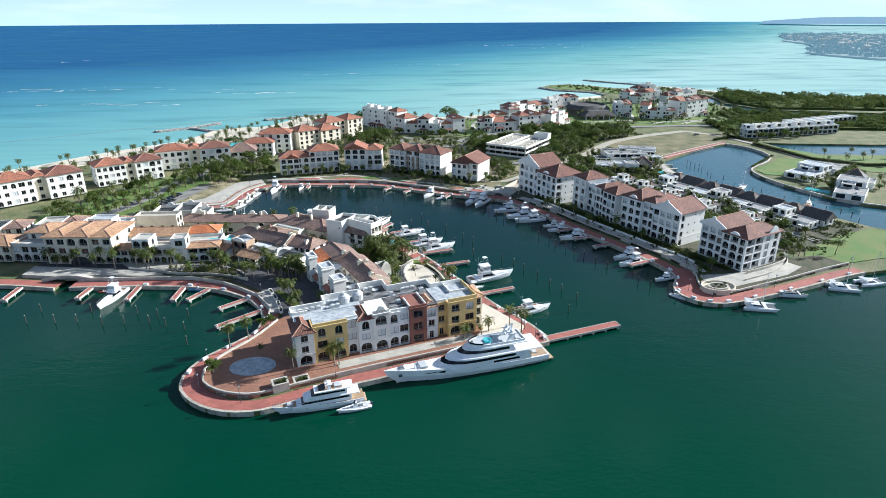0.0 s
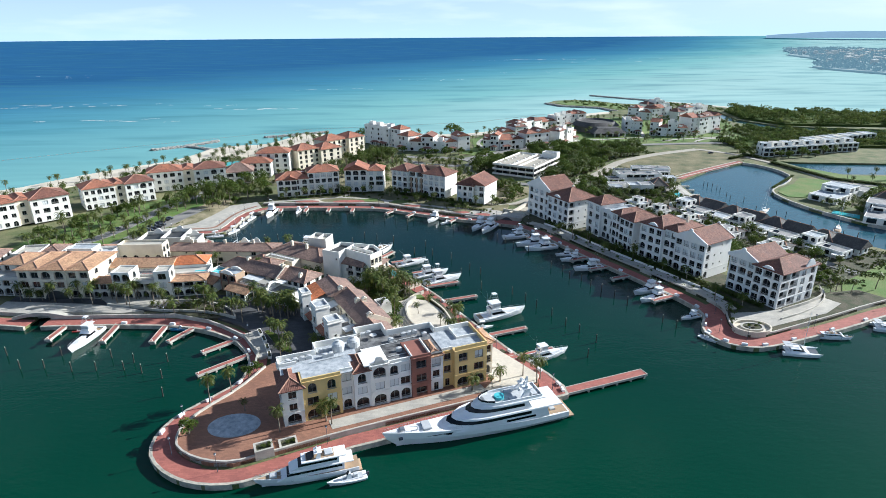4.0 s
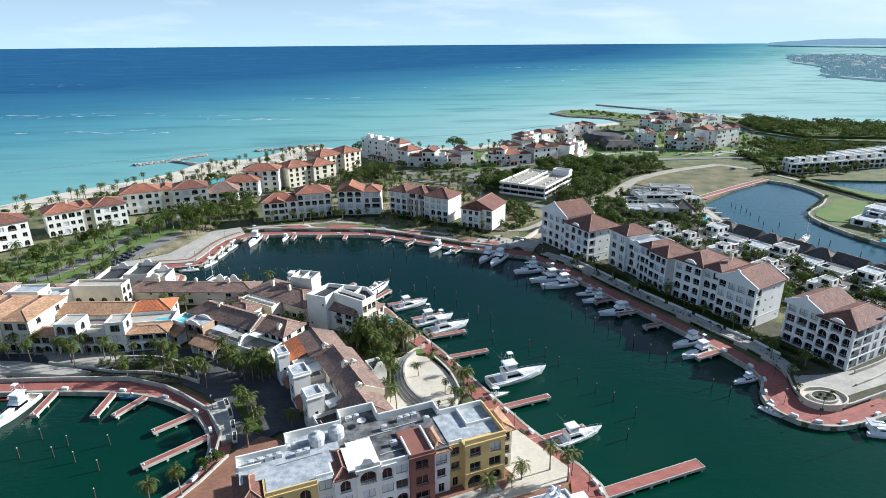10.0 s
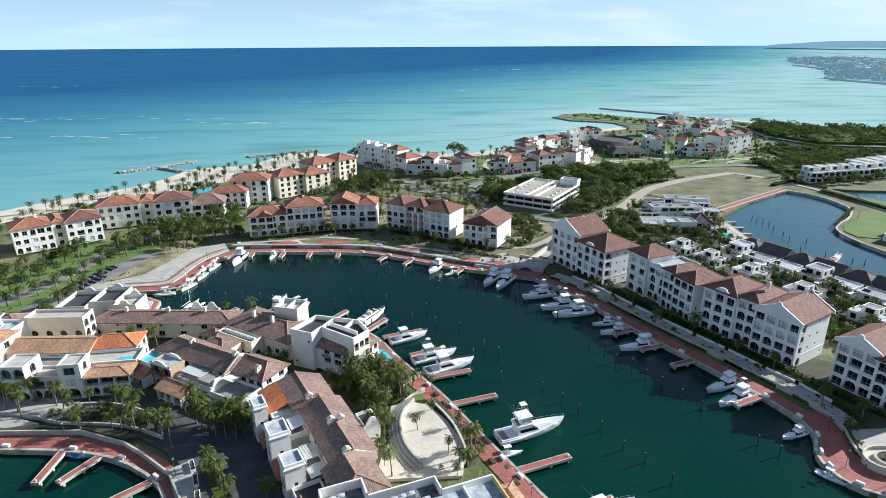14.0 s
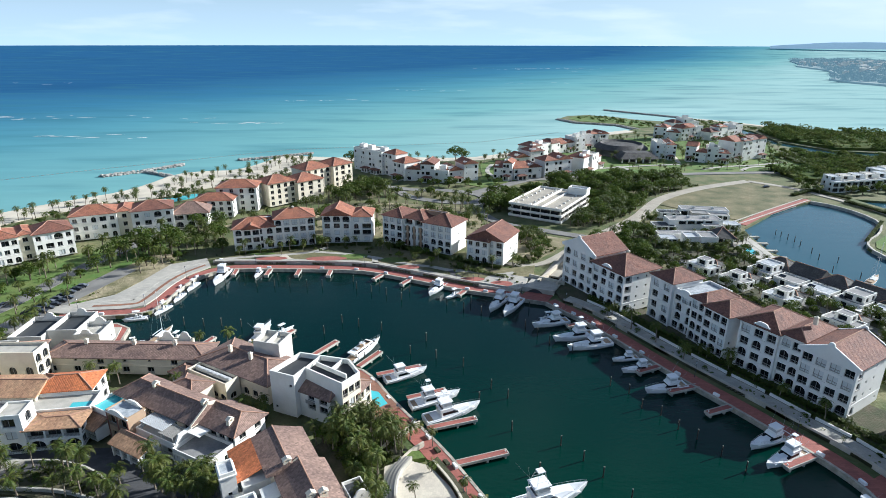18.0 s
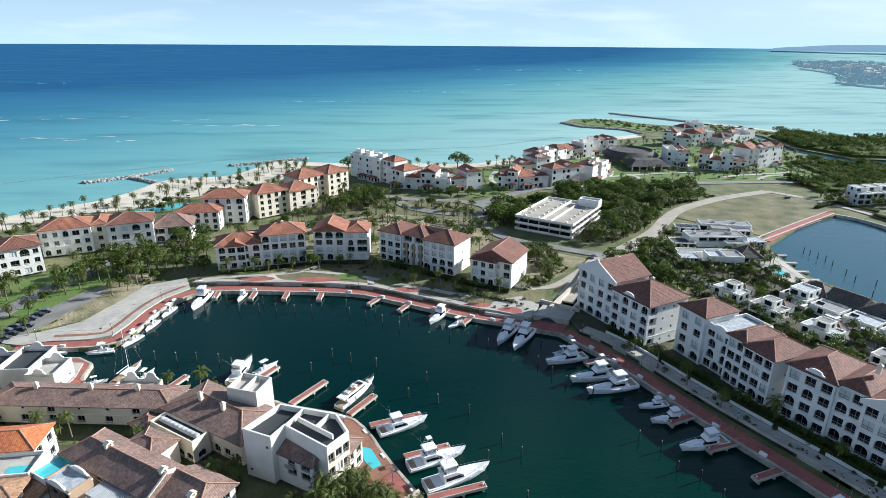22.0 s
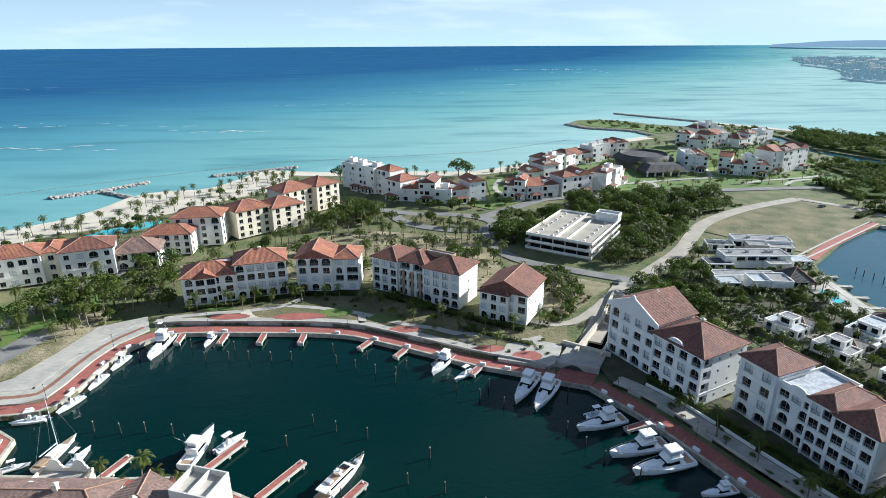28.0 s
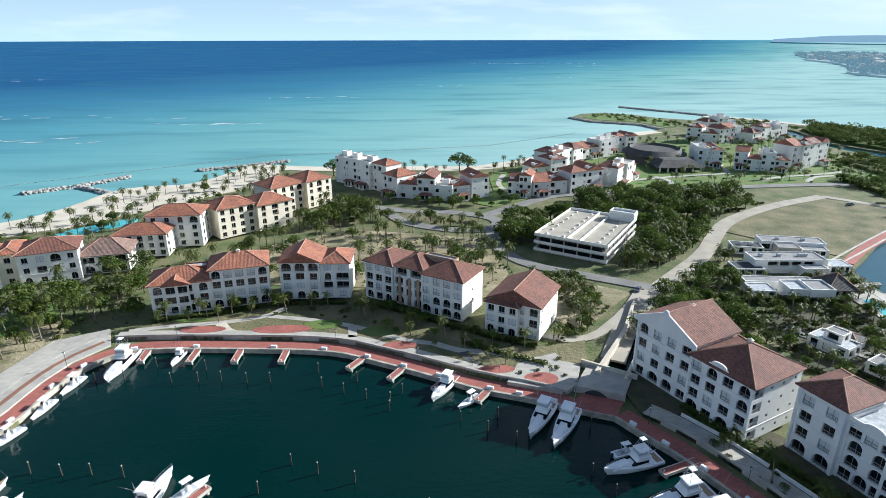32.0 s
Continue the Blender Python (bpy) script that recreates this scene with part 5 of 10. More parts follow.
def deck(x0, y0, x1, y1, z, kind, lab):
    part("roof_deck", Geo().box(x0, y0, z - 0.2, x1, y1, z), M[kind], hs, lab)


deck(0.7, 5.2, 10.5, 11.7, 13.50, "paleroof", "pale blue-grey roof coating")
deck(10.5, 5.2, 20.4, 15.3, 13.505, "paleroof", "pale blue-grey roof coating")
deck(5.3, 0.5, 17.4, 5.2, 13.52, "paleroof", "pale blue-grey roof coating")
deck(20.4, 0.3, 26.6, 7.6, 14.1, "white", "white coated roof")
deck(20.4, 7.6, 30.0, 18.7, 13.51, "roofdeck", "dark weathered roof membrane")
deck(30.0, 7.6, 43.0, 14.4, 13.512, "roofdeck", "dark weathered roof membrane")
deck(26.6, 0.6, 41.6, 7.6, 13.50, "roofdeck", "dark weathered roof membrane")
deck(41.6, 1.4, 53.5, 11.0, 13.66, "paleroof", "pale blue-grey roof coating")
for n, (a, b, c, d, h) in enumerate(((5.0, 0.2, 14.4, 0.55, 14.3), (14.4, 1.4, 17.6, 1.7, 14.2), (21.8, 0.0, 26.6, 0.35, 14.9), (26.6, 0.3, 32.6, 0.65, 14.3), (32.6, -0.5, 37.8, -0.15, 14.7), (37.45, -0.15, 37.8, 8.0, 14.7), (32.6, -0.15, 32.95, 6.0, 14.7), (41.6, 1.2, 44.6, 1.5, 14.1),
                                     (44.6, -0.6, 53.8, -0.25, 14.7), (53.45, -0.25, 53.8, 11.2, 14.7), (43.2, 10.85, 53.45, 11.2, 15.0), (42.85, 11.2, 43.2, 14.7, 15.2), (30.2, 14.35, 42.85, 14.7, 15.2), (29.85, 14.7, 30.2, 19.0, 15.5),
                                     (22.3, 18.65, 29.85, 19.0, 15.5), (22.0, 15.6, 22.35, 19.0, 15.5), (10.5, 15.25, 22.0, 15.6, 15.2), (10.15, 12.0, 10.5, 15.6, 15.2), (0.4, 11.65, 10.15, 12.0, 15.0), (0.4, 9.0, 0.75, 11.65, 14.6), (0.75, 8.9, 5.0, 9.2, 14.4), (47.5, 5.0, 53.45, 5.3, 14.4), (47.2, 5.0, 47.5, 10.85, 14.4))):
    part("parapet", Geo().bevbox(a, b, 13.3, c, d, h, 0.05), M["yellow" if n in (8, 9, 0) else ("brick" if n == 4 else "white")], hs)
for x, y, k in ((16.4, 12.0, 1), (20.6, 12.6, 1), (24.2, 16.8, 0), (25.8, 17.0, 0), (34.6, 12.6, 0), (36.2, 12.7, 0), (37.8, 12.8, 0), (30.5, 11, 0), (26.5, 14.6, 2), (3.0, 10.2, 0), (4.8, 10.3, 0), (6.6, 10.4, 0), (8.4, 10.5, 0), (12.4, 9.6, 0), (13.9, 9.7, 0), (31, 5.4, 0), (11.8, 12.4, 0), (40, 10.5, 0)):
    roof_unit(hs, x, y, 13.5, k)
for x, y, w in ((8, 8, 9), (24, 9.5, 8), (30, 10.4, 9), (27.5, 3.2, 10)):
    part("roof_pipe", Geo().tube((x, y, 13.7), (x + w, y + 0.4, 13.7), 0.1, n=6), M["plant"], hs)


# -- apartment houses along the channel --
def channel_house(fl, fr, D, parts, tiles="rust", eave=17.0, label=""):
    hs, L = house_at("apartment_house", label, fl, fr, "apartment house", "channel apartment houses")
    sh = (eave - 2.2) / 4
    for x0, y0, w, d, rows, roof, right, left, dz in parts:
        z1 = block(hs, x0 * L, y0, w * L, d, 2.2, sh + dz / 4, rows, right=right, left=left, wall="cool", roof=roof, tiles=tiles, pitch=0.5)
        for u in (x0 * L, (x0 + w) * L - 0.55):
            part("pilaster", Geo().box(u, y0 - 0.22, 2.2, u + 0.55, y0 - 0.004, z1 - 0.36), M["cool"], hs)
        for k in (2, 3):
            part("string_course", Geo().box(x0 * L + 0.56, y0 - 0.14, 2.2 + k * (z1 - 2.2) / 4 - 0.1, (x0 + w) * L - 0.56, y0 - 0.004, 2.2 + k * (z1 - 2.2) / 4 + 0.08), M["cool"], hs)
    return hs, L


hs, L = channel_house((56, 309.5), (70.5, 279.5), 16, [
    (0.0, 0.0, 0.52, 15, ["bAAb", "tbbt", "btbb", "gttb"], "gy", ["....", "....", "...s", "s..s"], ["rr", "rr", "rr", "rr"], 1.2),
    (0.52, -1.2, 0.48, 17, ["AbAb", "btbb", "bbtg", "tgbg"], "hip", ["lsss", "lsss", "lsss", "lsss"], None, -0.6)], label="white four-storey apartment house with a scrolled gable and rust tiled roofs")
gable_parapet(hs, 0.0, 0.52 * L, -0.85, 18.2)
curved_gable(hs, L * 0.74, -1.4, 16.0, 7.5, 2.0, "cool")
chimney(hs, L * 0.25, 9, 22)
chimney(hs, L * 0.75, 8, 20.5)
hs, L = channel_house((79, 278.5), (90.5, 247.5), 16, [
    (0.0, -0.6, 0.3, 13, ["AA", "bt", "bb", "tt"], "hip", None, ["rr", "rr", "ss", "rr"], 0.6),
    (0.3, 0.6, 0.28, 15, ["bAb", "gg", "gg", "btb"], "flat", None, None, -1.6),
    (0.55, -0.4, 0.17, 13, ["Ab", "gb", "bb", "tb"], "hip", None, None, -0.4),
    (0.72, -1.0, 0.28, 14, ["bAb", "bbt", "btb", "bbb"], "hip", ["....", "s..s", ".ss.", "...."], None, -0.8)], label="white four-storey apartment house with roof terraces and brown tiled hips")
curved_gable(hs, L * 0.44, 0.4, 14.4, 8.0, 2.6, "cool")
hs, L = channel_house((92, 245), (107.2, 218), 16, [
    (0.0, -0.5, 0.36, 16, ["bAb", "gbg", "bgb", "tbb"], "hip", None, ["rr", "rr", "ss", "rr"], 0.0),
    (0.36, 0.5, 0.2, 15, ["AA", "bg", "gb", "tb"], "hip", None, None, 0.4),
    (0.56, -0.6, 0.44, 16, ["AbAg", "bgbb", "tttt", "bttb"], "gy", ["a..s", "rss.", "rss.", "a.s."], None, -0.6)], label="white four-storey apartment house with arched windows and a scrolled gable end")
gable_parapet(hs, 0.56 * L, L, -1.35, 16.4)
gable_parapet(hs, 0.56 * L, L, 15.75, 16.4)
curved_gable(hs, L * 0.2, -0.8, 16.9, 6.5, 1.8, "cool")
chimney(hs, L * 0.5, 8, 21)
hs, L = channel_house((112.5, 210.5), (121.5, 192.0), 20, [
    (0.0, 0.0, 0.5, 16, ["bAb", "bbb", "bLb", "ttt"], "gy", None, ["rr", "ss", "rr", "rr"], -0.6),
    (0.5, -1.2, 0.5, 20, ["bAb", "gAg", "gAg", "bLb"], "hip", ["LLtA", "LLtA", "LLtg", "LLtb"], None, -1.4)], eave=16.5, label="white four-storey corner apartment house with deep balconies")
gable_parapet(hs, 0.0, 0.5 * L, -0.85, 15.9)
curved_gable(hs, L + 0.3, 14.0, 15.0, 7.0, 3.0, "cool", end=True)
curved_gable(hs, L * 0.75, -1.5, 15.0, 6.0, 1.6, "cool")

# -- apartment houses north of the basin --
def north_house(fl, fr, parts, label, tiles="terra"):
    hs, L = house_at("apartment_house", label, fl, fr, "apartment house", "north apartment houses")
    for x0, y0, w, d, z1, rows, roof, right, left in parts:
        block(hs, x0 * L, y0, w * L, d, 2.3, (z1 - 2.3) / len(rows), rows, right=right, left=left, wall="white", roof=roof, tiles=tiles, pitch=0.46)
    return hs, L


hs, L = north_house((-84.5, 347.5), (-49.5, 356), [
    (0.0, 0.0, 0.5, 13, 12.6, ["bbRR", "bRRb", "gbbg"], "hip", None, ["rr", "rr", "rr"]),
    (0.5, 0.6, 0.5, 13, 15.6, ["ggbgg", "ttStt", "bbbbb", "gtttg"], "hip", [".s", ".s", ".s", ".."], [".", ".", ".", "r"])], "white apartment house of two heights with orange-red hip roofs")
block(hs, 0.12 * L, -0.9, 0.2 * L, 6, 2.3, 3.4, ["ll", "RR", "RR"], roof="gy", tiles="terra", pitch=0.46, cornice=False)
room(hs, 0.27 * L, 7, 0.2 * L, 4, 12.8, 2.0, "brick")
chimney(hs, 0.75 * L, 7, 18.6)
hs, L = north_house((-46.5, 358.5), (-23.5, 358.0), [
    (0.0, 0.0, 0.58, 13, 15.6, ["ggg", "tSt", "bRb", "AAA"], "gy", None, [".s", ".s", ".s", ".s"]),
    (0.58, 0.8, 0.42, 13, 14.8, ["SS", "lL", "aL", "SS"], "hip", [".s", ".s", ".s", ".s"], None)], "white apartment house with an arched top floor and orange-red roofs")
hs, L = north_house((-18.3, 359.5), (13.2, 339.5), [
    (0.0, 0.0, 0.3, 14, 15.4, ["gbg", "btb", "bbb", "tSt"], "hip", None, ["rr", "rr", "ss", "rr"]),
    (0.3, 1.0, 0.3, 13, 15.6, ["AdA", "lal", "lal", "LL"], "hip", None, None),
    (0.6, -0.4, 0.4, 14, 15.4, ["AdAg", "tggb", "tttS", "SttS"], "hip", ["...", ".s.", ".s.", "..."], None)], "white apartment house with a tan stone middle and rust-red roofs", "rust")
for k in (0.36, 0.46, 0.55):
    part("stone_pier", Geo().box(k * L - 0.5, 0.55, 2.3, k * L + 0.5, 0.99, 12.2), M["tan"], hs)
room(hs, 0.5 * L, 8.6, 0.3 * L, 2.5, 16.4, 1.6, "tan")
hs, L = north_house((20.3, 334.2), (34.3, 326.0), [
    (0.0, 0.0, 1.0, 17, 12.8, ["gbgt", "tbtb", "bbtb"], "gy", ["...d.", "s.s.s", "ss.ss"], ["rr", "rr", "rr"])], "small white three-storey house with rust-red saddle roof", "rust")
block(hs, 0.0, -1.8, 0.62 * L, 8, 2.3, 3.35, ["ara", "SrS", "rrr"], left=["r", "r", "r"], roof="hip", tiles="rust", pitch=0.4)

# -- parking deck --
hs, L = house_at("parking_deck", "open white concrete parking deck with ramps and low parapets", (48, 404), (73.5, 386.5), "parking deck")
for k, z in enumerate((1.4, 4.6, 7.9)):
    part("floor_slab", Geo().box(0, 0, z, L, 44, z + 0.4), M["concrete"], hs)
    part("parapet", Geo().prism([rect(0, 0, L, 44), rect(0.25, 0.25, L - 0.25, 43.75)], z + 0.4, z + 1.45), M["white"], hs)
for i in range(6):
    for j in range(8):
        part("column", _col if (i or j) else (_col := Geo().box(-0.25, -0.25, 1.4, 0.25, 0.25, 8.0).mesh("column", M["concrete"])), None, hs, m=pose(1.2 + i * (L - 2.4) / 5, 1.5 + j * 5.8, 0))
# near-black box inside the open floors, added for their shade
part("back_wall", Geo().box(2, 2, 1.4, L - 2, 42, 7.4), M["glass"], hs, "dark box standing in for the shaded parking floors")
part("ramp", Geo().box(L * 0.45, 0.3, 8.3, L * 0.45 + 0.4, 43.5, 9.4).box(L * 0.62, 0.3, 8.3, L * 0.62 + 0.4, 43.5, 9.4), M["white"], hs)
for j in range(7):
    for i in range(4):
        part("roof_light", _rl if (i or j) else (_rl := Geo().bevbox(-0.45, -0.45, 8.3, 0.45, 0.45, 9.0, 0.15).mesh("roof_light", M["white"])), None, hs, m=pose(4 + i * 7.4, 4 + j * 6, 0))
part("deck_surface", Geo().box(0.3, 0.3, 8.305, L - 0.3, 43.7, 8.33), M["gravel"], hs)
block(hs, L - 11, 38, 11, 6, 8.3, 3.2, ["..."], roof="flat", wall="white")

# -- beach houses in the north-west --
BEACH = [((-216, 290), (-186, 318), 16, 14.5, 3), ((-184, 328), (-156, 350), 15, 13.6, 3), ((-166, 365.5), (-124.5, 382), 15, 13.8, 3)]
for fl, fr, D, z1, n in BEACH:
    hs, L = house_at("beach_house", "cream three-storey house with terracotta hip roofs by the beach", fl, fr, "house", "beach houses")
    sh = (z1 - 2) / n
    rows = ["arSra", "rrSrr", "rraRr"]
    block(hs, 0, 0, L * 0.44, D, 2, sh, rows, right=["ss", "ss", "ss"], left=["rr"] * 3, wall="white", pitch=0.4)
    block(hs, L * 0.44, 1.6, L * 0.14, D, 2, sh, ["r", "r", "r"], wall="creamwall", pitch=0.4)
    block(hs, L * 0.58, -0.8, L * 0.42, D, 2, sh * 0.98, ["arSa", "rlrr", "rSAr"], right=["srs", "srs", "srs"], wall="white", pitch=0.4, tiles="rust")
    chimney(hs, L * 0.3, D * 0.5, z1 + 3)
hs, L = house_at("beach_house", "cream house of two heights with terracotta roofs among palms", (-122, 402), (-95, 404), "house", "beach houses")
block(hs, 0, 0, L * 0.75, 13, 2, 3.1, ["ararr", "rrrrr", "rrarr"], right=["r.r"] * 3, left=["rr"] * 3, pitch=0.42)
block(hs, L * 0.35, 11, L * 0.8, 14, 2, 3.4, ["rrrr", "rrrr", "rarr", "rraA"], right=["rr", "rr", "rr", "rA"], pitch=0.42, wall="white")
hs, L = house_at("beach_house", "cream four-storey house with terracotta roofs among palms", (-87, 423), (-61, 446), "house", "beach houses")
block(hs, 0, 0, L * 0.5, 15, 2, 3.3, ["rrrr", "rrrr", "rarr", "raaA"], right=["r.r"] * 4, wall="creamwall", pitch=0.42)
block(hs, L * 0.5, -2.4, L * 0.5, 16, 2, 3.0, ["rrr", "arr", "rlr", "aAr"], right=["rrr"] * 4, pitch=0.42, wall="creamwall")
hs, L = house_at("beach_house", "cream four-storey house with terracotta roofs near the beach", (-72, 458), (-48, 483), "house", "beach houses")
block(hs, 0, 0, L * 0.55, 16, 2, 3.4, ["rrrr", "rrrr", "rarr", "raaA"], right=["r.r"] * 4, wall="creamwall", pitch=0.42)
block(hs, L * 0.55, -3, L * 0.45, 17, 2, 3.5, ["rrr", "arr", "rlr", "aAr"], right=["rAr"] * 4, wall="creamwall", pitch=0.42)
hs, L = house_at("pavilion", "small white pavilion with a dark brown hip roof", (-126, 384.5), (-110, 388), "pavilion")
block(hs, 0, 0, L, 13, 2, 3.6, ["AAA", "LLL"], right=["AA", "LL"], roof="hip", tiles="brown", pitch=0.6, over=1.2)

# -- white resort houses farther off --
FAR_OFF = True
RESORT = [((-50, 531), (-35, 519), 14, 4, 1), ((-35, 519), (-10, 490.5), 13, 4, 1), ((-10, 490.5), (19, 483), 14, 3, 0), ((19, 483), (39, 491.5), 14, 3, 0),
          ((51, 495), (63.5, 490), 12, 3, 0), ((64.5, 489.5), (85, 494), 13, 3, 0), ((87, 495), (108, 504), 13, 3, 0), ((117, 505), (140, 535), 13, 3, 0), ((72, 528), (94, 538), 12, 3, 0),
          ((90, 552), (116, 575), 13, 3, 0), ((117, 588), (144, 603), 13, 3, 0), ((145, 612), (171, 623), 13, 3, 0), ((193, 563), (208, 560), 24, 3, 1),
          ((214, 555), (227, 546), 12, 3, 0), ((227.5, 546), (243, 540.5), 12, 3, 0), ((250, 548.5), (266, 556), 13, 4, 0), ((267, 556.5), (286, 566), 13, 4, 0),
          ((231, 666), (250, 650), 13, 3, 0), ((252, 652), (279, 663), 13, 3, 0), ((282, 652), (304, 664), 13, 3, 0), ((305, 664), (325, 674), 13, 3, 1), ((262, 690), (292, 700), 13, 4, 0)]
rr = random.Random(77)
for k, (fl, fr, D, n, flat) in enumerate(RESORT):
    hs, L = house_at("resort_house", "white resort house with stepped flat roofs and dark terraces" if flat else "white resort house with small terracotta roofs and shaded balconies", fl, fr, "house", "resort houses")
    m = max(2, round(L / 11))
    w = L / m
    for i in range(m):
        y0 = rr.choice((-1.6, 0.0, 0.0, 1.0)) if m > 2 or i else 0.0
        st = n - (1 if rr.random() < 0.3 else 0)
        kind = rr.choice(("flat", "flat", "hip")) if flat else rr.choice(("hip", "gx", "hip", "gy", "flat"))
        row = [rr.choice(("r.s", "s.r", "rl.", "l.s", "r.r")) for _ in range(st)]
        block(hs, i * w, y0, w - 0.004, D + rr.choice((-2, 0, 2)), 1.5, 3.95, row, right=["s.r"] * st if i == m - 1 or y0 < 0 else None, wall="white", roof=kind,
              tiles=rr.choice(("terra", "terra", "rust")), deck=rr.choice(("greydeck", "concrete")), parapet=0.8, over=0.45, pitch=0.45, cornice=False)
        if kind == "flat":
            room(hs, i * w + w * rr.uniform(0.1, 0.4), y0 + 5, w * 0.45, 4, 1.5 + 3.95 * st, 2.4)
        elif rr.random() < 0.5:
            room(hs, i * w + w * 0.1, y0 + 1.2, w * 0.36, 3.2, 1.5 + 3.95 * st, rr.uniform(1.0, 2.2), deck="greydeck")
        if (i + k) % 2:
            block(hs, i * w + w * 0.2, y0 - 3.6, w * 0.6, 3.6, 1.5, 3.1, ["LL"], right=["l"], roof="hip", tiles="rust", cornice=False, over=0.5)
FAR_OFF = False
dome = thing("round_hall", "large dark round hall with a sloping shingle roof", "hall", pose(172, 588, 0))
part("wall", Geo().rings([[(20 * math.cos(i * math.tau / 40), 22 * math.sin(i * math.tau / 40), z) for i in range(40)] for z in (1.2, 8)]), M["slate"], dome)
part("roof", Geo().rings([[(r * 21 * math.cos(i * math.tau / 40), r * 23 * math.sin(i * math.tau / 40), z) for i in range(40)] for r, z in ((1.06, 6.8), (1.05, 7.2), (0.82, 10.6), (0.80, 10.2), (0.74, 9.0), (0.2, 8.8))]).mesh("roof", M["slate"], uv=True), None, dome)
part("porch_roof", Geo().frus((-14, -43, 18, -24), (-8, -36, 12, -27), 4.6, 8.6).mesh("porch_roof", M["slate"], uv=True), None, dome)
part("porch_wall", Geo().box(-11, -36, 1.2, 15, -22, 4.6), M["slate"], dome)
for i in range(6):
    part("column", Geo().box(-12.5 + i * 5.6, -42, 1.2, -11.7 + i * 5.6, -41.2, 4.6), M["white"], dome)

# ---- the village round the inner street ----
def village(label, fl, fr):
    return house_at("village_house", label, fl, fr, "house", "village houses")


def saddle(owner, u0, u1, vw, vr, ve, zw, zr, ze, tiles, hips=(0, 0), t=0.24, name="roof"):
    """A tiled roof along x with its ridge at vr and eaves at vw and ve; hips: how far the ridge stops short of each end."""
    a, b = u0 + hips[0], u1 - hips[1]
    g = Geo().add([(u0, vw, zw), (u1, vw, zw), (u1, ve, ze), (u0, ve, ze), (a, vr, zr), (b, vr, zr),
                   (u0, vw, zw - t), (u1, vw, zw - t), (u1, ve, ze - t), (u0, ve, ze - t), (a, vr, zr - t), (b, vr, zr - t)],
                  [(0, 1, 5, 4), (2, 3, 4, 5), (1, 2, 5), (3, 0, 4), (7, 6, 10, 11), (9, 8, 11, 10), (6, 7, 1, 0), (8, 9, 3, 2), (7, 8, 2, 1), (9, 6, 0, 3)])
    ro = part(name, g.mesh(name, M[tiles], uv=True), None, owner)
    cap = Geo().tube((a, vr, zr + 0.03), (b, vr, zr + 0.03), 0.17, n=5)
    for k, e in ((hips[0], ((u0, vw, zw), (u0, ve, ze), (a, vr, zr))), (hips[1], ((u1, vw, zw), (u1, ve, ze), (b, vr, zr)))):
        if k > 0.3:
            for q in e[:2]:
                cap.tube(Vector(q) + Vector((0, 0, 0.03)), Vector(e[2]) + Vector((0, 0, 0.03)), 0.15, n=5)
    part("ridge_cap", cap, M["cap"], ro)
    return ro


def terrace_deck(owner, u0, v0, u1, v1, z, deck="concrete", h=0.9, wall="white"):
    """A walled roof terrace on its own plain storey."""
    part("terrace_wall", Geo().prism([rect(u0, v0, u1, v1), rect(u0 + 0.22, v0 + 0.22, u1 - 0.22, v1 - 0.22)], z - 0.4, z + h), M[wall], owner)
    part("terrace_deck", Geo().box(u0 + 0.22, v0 + 0.22, z - 0.3, u1 - 0.22, v1 - 0.22, z), M[deck], owner)


def pergola(owner, u0, v0, u1, v1, z, n, material="white", posts=True):
    """Slats on two beams and four posts."""
    for v in (v0 + 0.2, v1 - 0.3):
        part("pergola_beam", Geo().box(u0, v, z - 0.22, u1, v + 0.12, z), M[material], owner)
    slat = Geo().box(-0.07, v0, z + 0.004, 0.07, v1, z + 0.15).mesh("pergola_slat", M[material])
    for i in range(n):
        part("pergola_slat", slat, None, owner, m=pose(u0 + (i + 0.5) * (u1 - u0) / n, 0, 0))
    if posts:
        for u in (u0 + 0.2, u1 - 0.3):
            part("pergola_post", Geo().box(u, v0 + 0.2, z - 2.6, u + 0.14, v0 + 0.34, z - 0.22), M[material], owner)


def white_chimney(owner, u, v, z):
    """A little white chimney house with an open saddle top."""
    g = Geo().box(u - 0.45, v - 0.8, z - 0.8, u + 0.45, v + 0.8, z + 0.5)
    for d in (-0.75, 0.35):
        g.box(u - 0.45, v + d, z + 0.5, u + 0.45, v + d + 0.4, z + 1.0)
    g.add([(u - 0.55, v - 0.95, z + 1.0), (u + 0.55, v - 0.95, z + 1.0), (u + 0.55, v + 0.95, z + 1.0), (u - 0.55, v + 0.95, z + 1.0), (u - 0.55, v, z + 1.6), (u + 0.55, v, z + 1.6)],
          [(0, 1, 5, 4), (2, 3, 4, 5), (1, 2, 5), (3, 0, 4), (3, 2, 1, 0)])
    part("chimney", g, M["creamwall"], owner)


# stepped row with brown and orange roofs above the street
hs, L = village("long village house with stepped brown roofs and white towers", (-43.5, 199.5), (-25.0, 164.0))
block(hs, -2.8, 3.2, 12.6, 15.2, 2.0, 3.2, ["SrS", "rrr"], left=["rr", "rr"], right=[".", "r"], roof="none", wall="stucco", cornice=False)
block(hs, 9.8, 9.6, 23.6, 9.8, 2.0, 3.2, ["rSrdr", "rdrdr"], roof="none", wall="creamwall", cornice=False)
block(hs, 33.4, 7.8, 9.6, 9.8, 2.0, 3.2, ["rr", "rr"], right=["rr", "rr"], roof="none", wall="creamwall", cornice=False)
saddle(hs, -3.4, 10.6, 7.6, 12.5, 19.2, 9.75, 11.3, 8.5, "brown", (0, 0))
